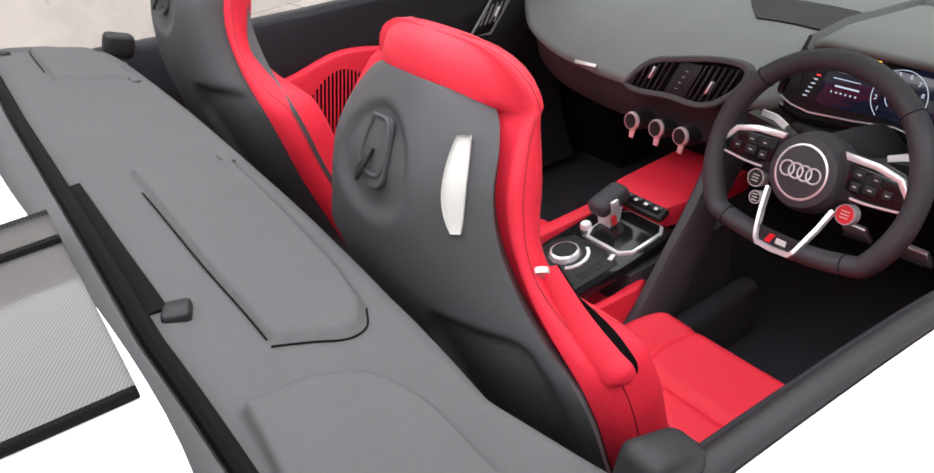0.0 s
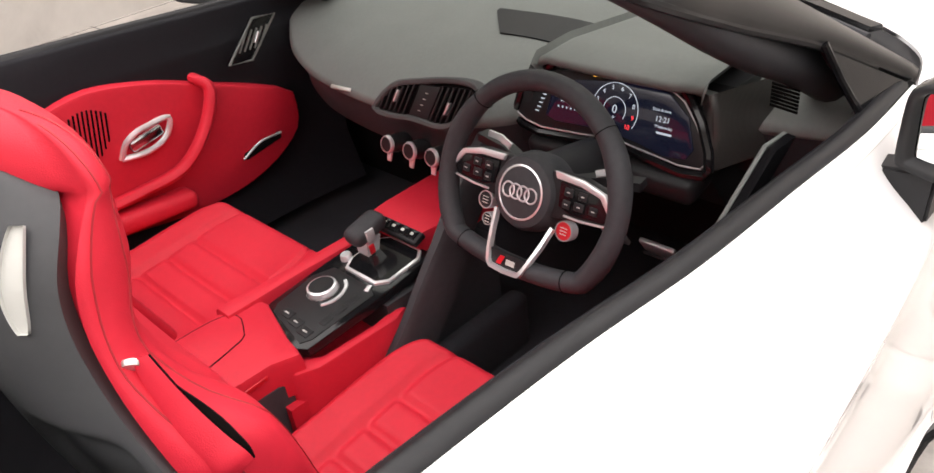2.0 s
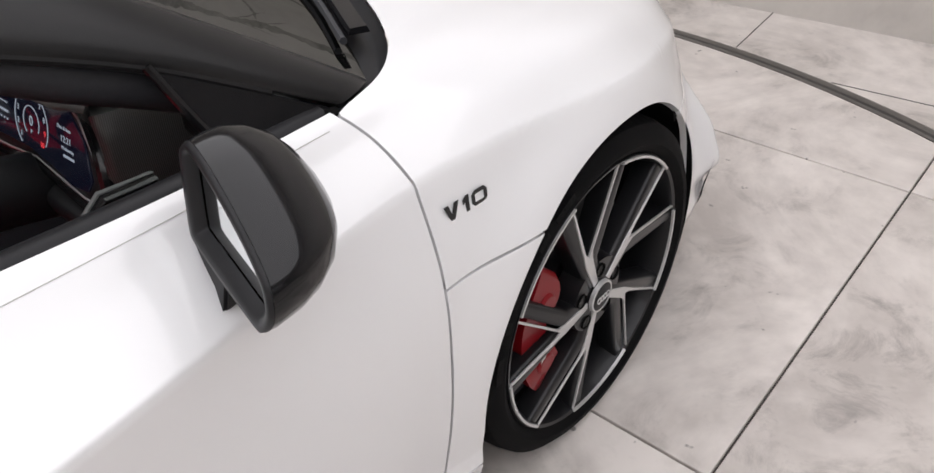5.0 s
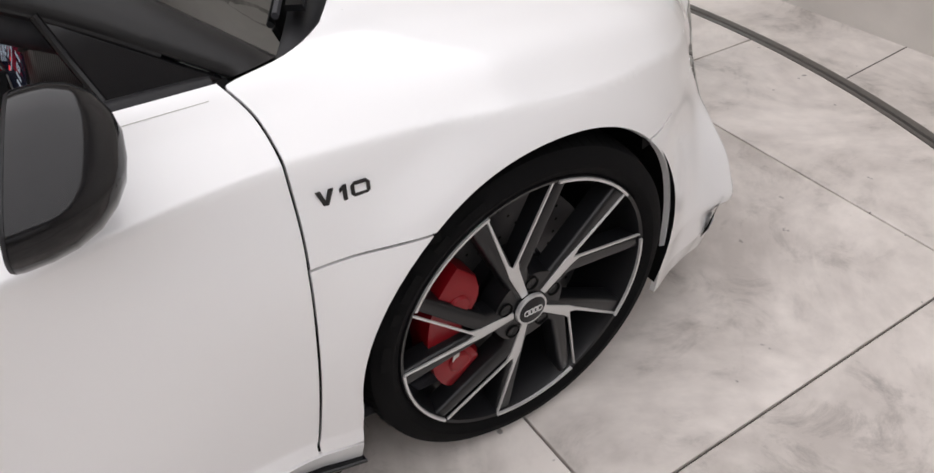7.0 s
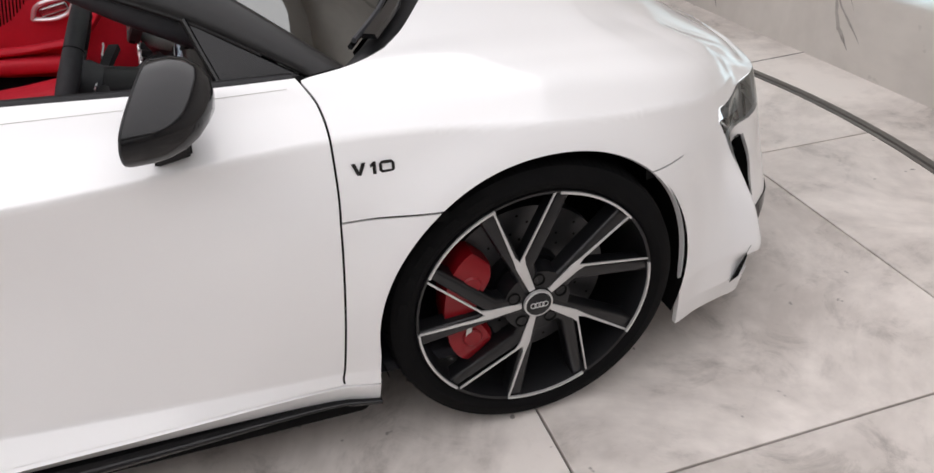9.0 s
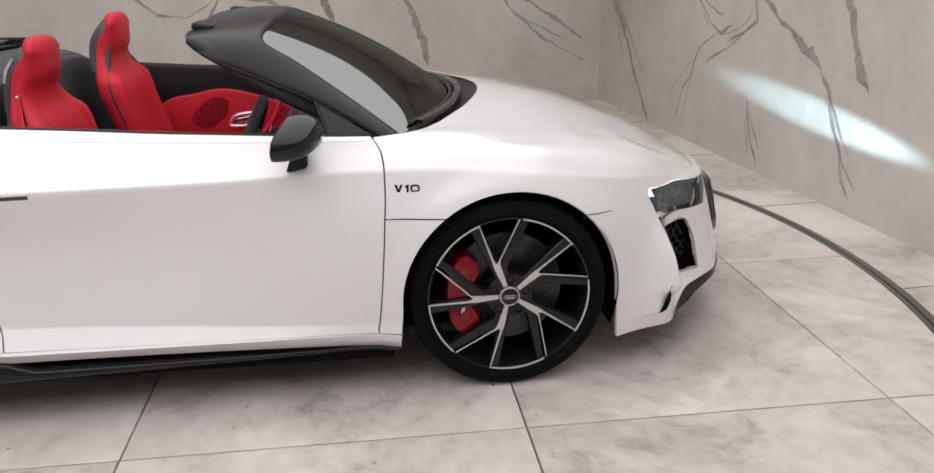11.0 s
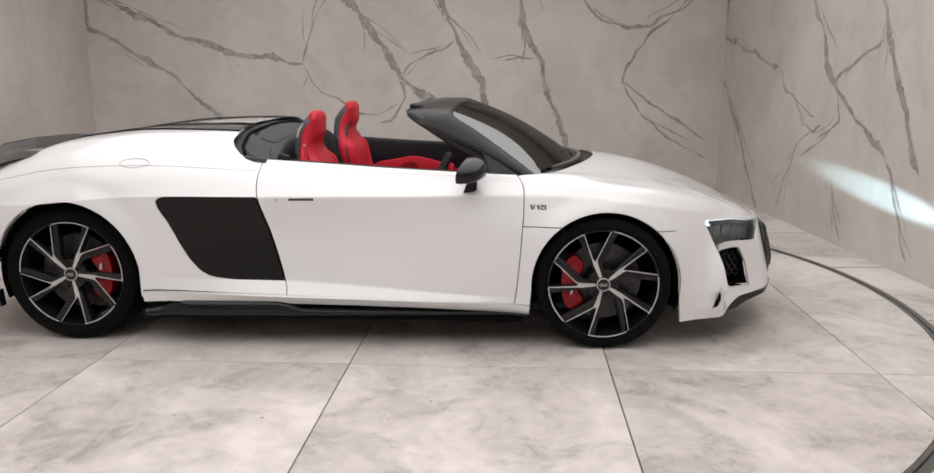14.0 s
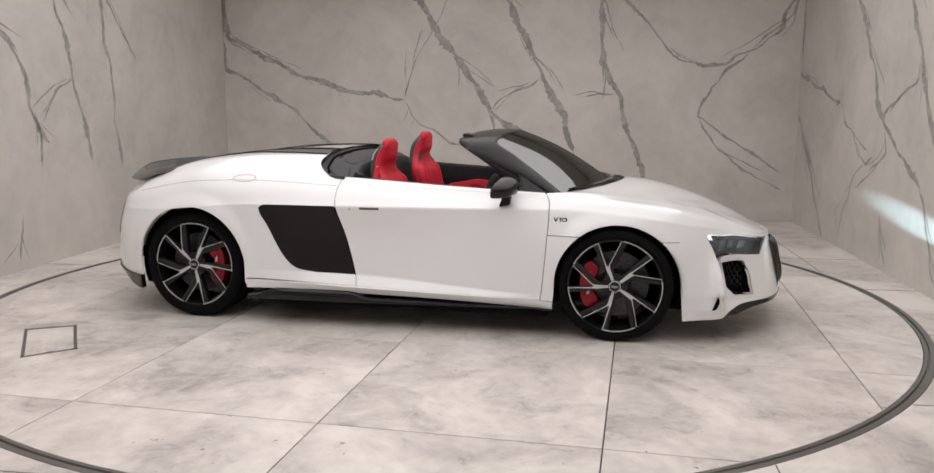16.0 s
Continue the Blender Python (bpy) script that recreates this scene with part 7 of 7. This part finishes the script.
def vein_set(owner, sets, place, lo, hi, seed):
    for i, (w, course) in enumerate(sets):
        rnd = random.Random(seed + i)
        keep = lambda a: min(max(a, lo), hi)
        put = lambda a, z, lift=0.0012: place(keep(a), z, lift)
        vein(owner, w, course, put, seed + i)
        # hairline companions that leave the main course
        p = np.array(course, float)
        for k in range(4 if w > 0.04 else 2):
            off = rnd.choice((-1, 1)) * rnd.uniform(0.03, 0.16)
            a0 = rnd.uniform(0, 0.5) * (len(p) - 1)
            s = np.linspace(a0, min(len(p) - 1, a0 + rnd.uniform(0.8, 1.8)), 5)
            q = np.stack([np.interp(s, np.arange(len(p)), p[:, c]) for c in (0, 1)], axis=1)
            q[:, 0] += off * np.linspace(0.1, 1.6, 5)
            vein(owner, 0.006, q.tolist(), lambda a, z: place(keep(a), z, 0.0018), seed + 50 + 5 * i + k)


on_back = lambda a, z, lift: ROOM @ Vector((a, Y1 - lift, z))
on_right = lambda a, z, lift: ROOM @ Vector((X1 - lift, a, z))
on_left = lambda a, z, lift: ROOM @ Vector((X0 + lift, a, z))
vein_set(wall_back, VEINS_BACK + VEINS_BACK_MORE, on_back, X0 + 0.004, X1 - 0.004, 100)
vein_set(wall_right, VEINS_RIGHT + VEINS_RIGHT_MORE, on_right, Y0 + 0.01, Y1 - 0.004, 300)
vein_set(wall_left, VEINS_LEFT, on_left, Y0 + 0.01, Y1 - 0.004, 500)

# ---- small parts of the body ----
for side in (-1, 1):
    # lettering on the front wing
    k = 1 if side < 0 else -1
    u, flip = 1.004, np.array([1, -1 if side > 0 else 1, 1])
    right = (skin(u + 0.02, 3.62) - skin(u - 0.02, 3.62)) * flip * k
    mt = axes(Vector(skin(u, 3.62) * flip) + Vector((0, side * 0.0012, 0)), tuple(right), (0, 0.12 * k, 1)) @ Matrix.Diagonal((0.84, 0.86, 1, 1)) @ pose(-0.046, -0.014, 0)
    for glyph in ([(0, 0.028), (0.009, 0.028), (0.0155, 0.010), (0.022, 0.028), (0.031, 0.028), (0.0195, 0), (0.0115, 0)], [(0.045, 0), (0.0525, 0), (0.0525, 0.028), (0.047, 0.028), (0.040, 0.022), (0.040, 0.015), (0.045, 0.019)]):
        part("wing_letter", prism(glyph, 0.0014, 0.0, mt, 1), BLACK_GLOSS, car, "black raised wing lettering", smooth=False)
    zero = [(0.066, 0.0035), (0.086, 0.0035), (0.0895, 0.007), (0.0895, 0.021), (0.086, 0.0245), (0.066, 0.0245), (0.0625, 0.021), (0.0625, 0.007)]
    sweep("wing_letter", [mt @ Vector((a, b, 0.001)) for a, b in zero], [(-0.0028, -0.001), (0.0028, -0.001), (0.0028, 0.0005), (-0.0028, 0.0005)], BLACK_GLOSS, car, "black raised wing lettering", closed=True, up=(0, side, 0))
    u = np.linspace(-1.75, -0.36, 50)
    sweep("shoulder_joint", skin(u, u * 0 + 5.35) * [1, -side, 1] + [0, side * 0.0003, 0.0], disc_ring(0.0008, 5), BLADE, car, "thin joint along the rear shoulder")
    # fuel flap joint on the shoulder
    if side < 0:
        a = np.linspace(0, 2 * math.pi, 41)[:-1]
        P = skin(-0.965 + 0.072 * np.cos(a), 5.45 + 0.2 * np.sin(a))
        sweep("fuel_flap_joint", P + [0, -0.0005, 0.0008], disc_ring(0.0009, 6), BLADE, car, "round fuel flap joint", closed=True)
    # flush door handle and lock dot
    u = np.linspace(-0.185, -0.065, 12)
    # the recess is a flush grey patch: its shade is put into the colour
    for s0, s1, mat, nm, ins, lab in ((3.90, 3.965, COVER, "handle_recess_shade", -0.0012, "grey patch painted as the shade in the white door handle recess"), (3.965, 3.985, CHROME, "handle_edge", -0.003, "silver handle edge")):
        both_sides(nm, skin(u[:, None], np.linspace(s0, s1, 3)[None], ins), mat, lab, 0.004, sides=(side,))
    a = np.linspace(0, 2 * math.pi, 17)[:-1]
    lock = skin(-0.245 + 0.008 * np.cos(a), 3.92 + 0.045 * np.sin(a), -0.0006)
    lock[:, 1] *= -side
    link_mesh("lock_cap", [tuple(p) for p in lock], [tuple(range(16))], SILVER, car, "small round lock cap")
    # highlight on the fold below the window slot, drawn as a pale line; rear shoulder joint above
    u = np.linspace(-0.33, 0.885, 60)
    line = skin(u, u * 0 + 5.62) * [1, -side, 1]
    sweep("belt_fold_highlight", line + [0, side * 0.0002, 0.0002], disc_ring(0.0006, 5), BADGE, car, "pale thin line painted as the highlight on the fold under the window slot")
# honeycomb in the side intakes
hexes_v, hexes_f = [], []
pitch = 0.03
for row in range(24):
    for col in range(10):
        hx, hz = 1.95 + (col + 0.5 * (row % 2)) * pitch, 1.38 + row * (0.13 if row < 5 else 0.072) + (0 if row < 5 else 0.29)
        lim0, lim1 = float(intake_start(np.array(hz))), float(intake_end(np.array(hz)))
        if not (lim0 + 0.012 < hx < lim1 - 0.012 and hz < 2.44):
            continue
        a = np.radians(30 + 60 * np.arange(6))
        o, i2 = skin(hx + 0.0172 * np.cos(a), hz + 0.058 * np.sin(a), 0.022), skin(hx + 0.0125 * np.cos(a), hz + 0.041 * np.sin(a), 0.02)
        bk = skin(hx + 0.0125 * np.cos(a), hz + 0.041 * np.sin(a), 0.045)
        base_i = len(hexes_v)
        hexes_v += [tuple(p) for p in np.r_[o, i2, bk]]
        for j in range(6):
            n1 = (j + 1) % 6
            hexes_f += [(base_i + j, base_i + n1, base_i + 6 + n1, base_i + 6 + j), (base_i + 6 + j, base_i + 6 + n1, base_i + 12 + n1, base_i + 12 + j)]
for side in (-1, 1):
    link_mesh("intake_mesh", [(x, y * -side, z) for x, y, z in hexes_v], hexes_f, BLACK_GLOSS, car, "gloss black honeycomb intake mesh", smooth=False)
    # small dark slot at the lower corner of the bumper
    tri = np.array([skin(1.856, 0.86, -0.004), skin(1.878, 1.02, -0.004), skin(1.892, 1.4, -0.004), skin(1.879, 2.1, -0.004)]) * [1, -side, 1]
    link_mesh("corner_slot", tri, [(0, 1, 2, 3)], SEAM, car, "dark slot in the bumper corner", smooth=False)

# dark grille of the loudspeaker on the dashboard
ds_rows = []
for y in np.linspace(0.112, -0.187, 26):
    x0 = np.interp(y, [-0.187, -0.13, 0.03, 0.112], [0.95, 0.862, 0.862, 0.945])
    xs = np.linspace(x0, 0.957, 8)
    lx0, lz0 = lip_x(y), lip_z(y)
    base_z = np.interp(xs, [lx0 + 0.13, lx0 + 0.28, 1.05], [lz0 + 0.06, lz0 + 0.085, 0.842])
    ds_rows.append(np.c_[xs, np.full(8, y), base_z + 0.004])
sheet("dash_speaker", np.stack(ds_rows, axis=0), BLACK_TRIM, car, "dark dashboard speaker grille", 0.003)

# raised marks on the tyre walls
for hub, radius, y_out in ((FRONT_HUB, 0.328, 0.918), (REAR_HUB, 0.343, 0.912)):
    for start in (110,):
        for k in range(8):
            a = radians(start + 9 * k + (4 if k % 3 == 0 else 0))
            rr = (0.268 + radius) / 2 + 0.003
            mk = rounded_box((0.022 if k % 2 else 0.030, 0.0016, 0.016), 0.0004, Matrix.Translation((hub[0] + rr * math.cos(a), -y_out - 0.0066, hub[1] + rr * math.sin(a))) @ Matrix.Rotation(-a + math.pi / 2, 4, "Y"), 1)
            part("tyre_mark", mk, RUBBER, car, smooth=False)

# ---- service hatch frame in the turntable ----
hatch = tagged(new("floor_hatch"), "dark metal frame of a service hatch flush in the turntable", "hatch")
corner = [Vector((-1.79, -1.88, 0)), Vector((-2.17, -1.42, 0)), Vector((-1.94, -1.28, 0)), Vector((-1.61, -1.69, 0))]
for k in range(4):
    a, b = corner[k], corner[(k + 1) % 4]
    way = b - a
    part("frame_bar", rounded_box((way.length + 0.02, 0.018, 0.004), 0.001, Matrix.Translation((a + b) / 2 + Vector((0, 0, 0.0015))) @ Matrix.Rotation(math.atan2(way.y, way.x), 4, "Z"), 1), RING, hatch)
    if k in (1, 3):
        q = Matrix.Translation((a + b) / 2 + Vector((0, 0, 0.001))) @ Matrix.Rotation(math.atan2(way.y, way.x), 4, "Z")
        part("frame_notch", prism([(-0.05, 0.0), (0.0, 0.022 if k == 1 else -0.022), (0.05, 0.0)][:: 1 if k == 3 else -1], 0.003, 0, q), RING, hatch, smooth=False)
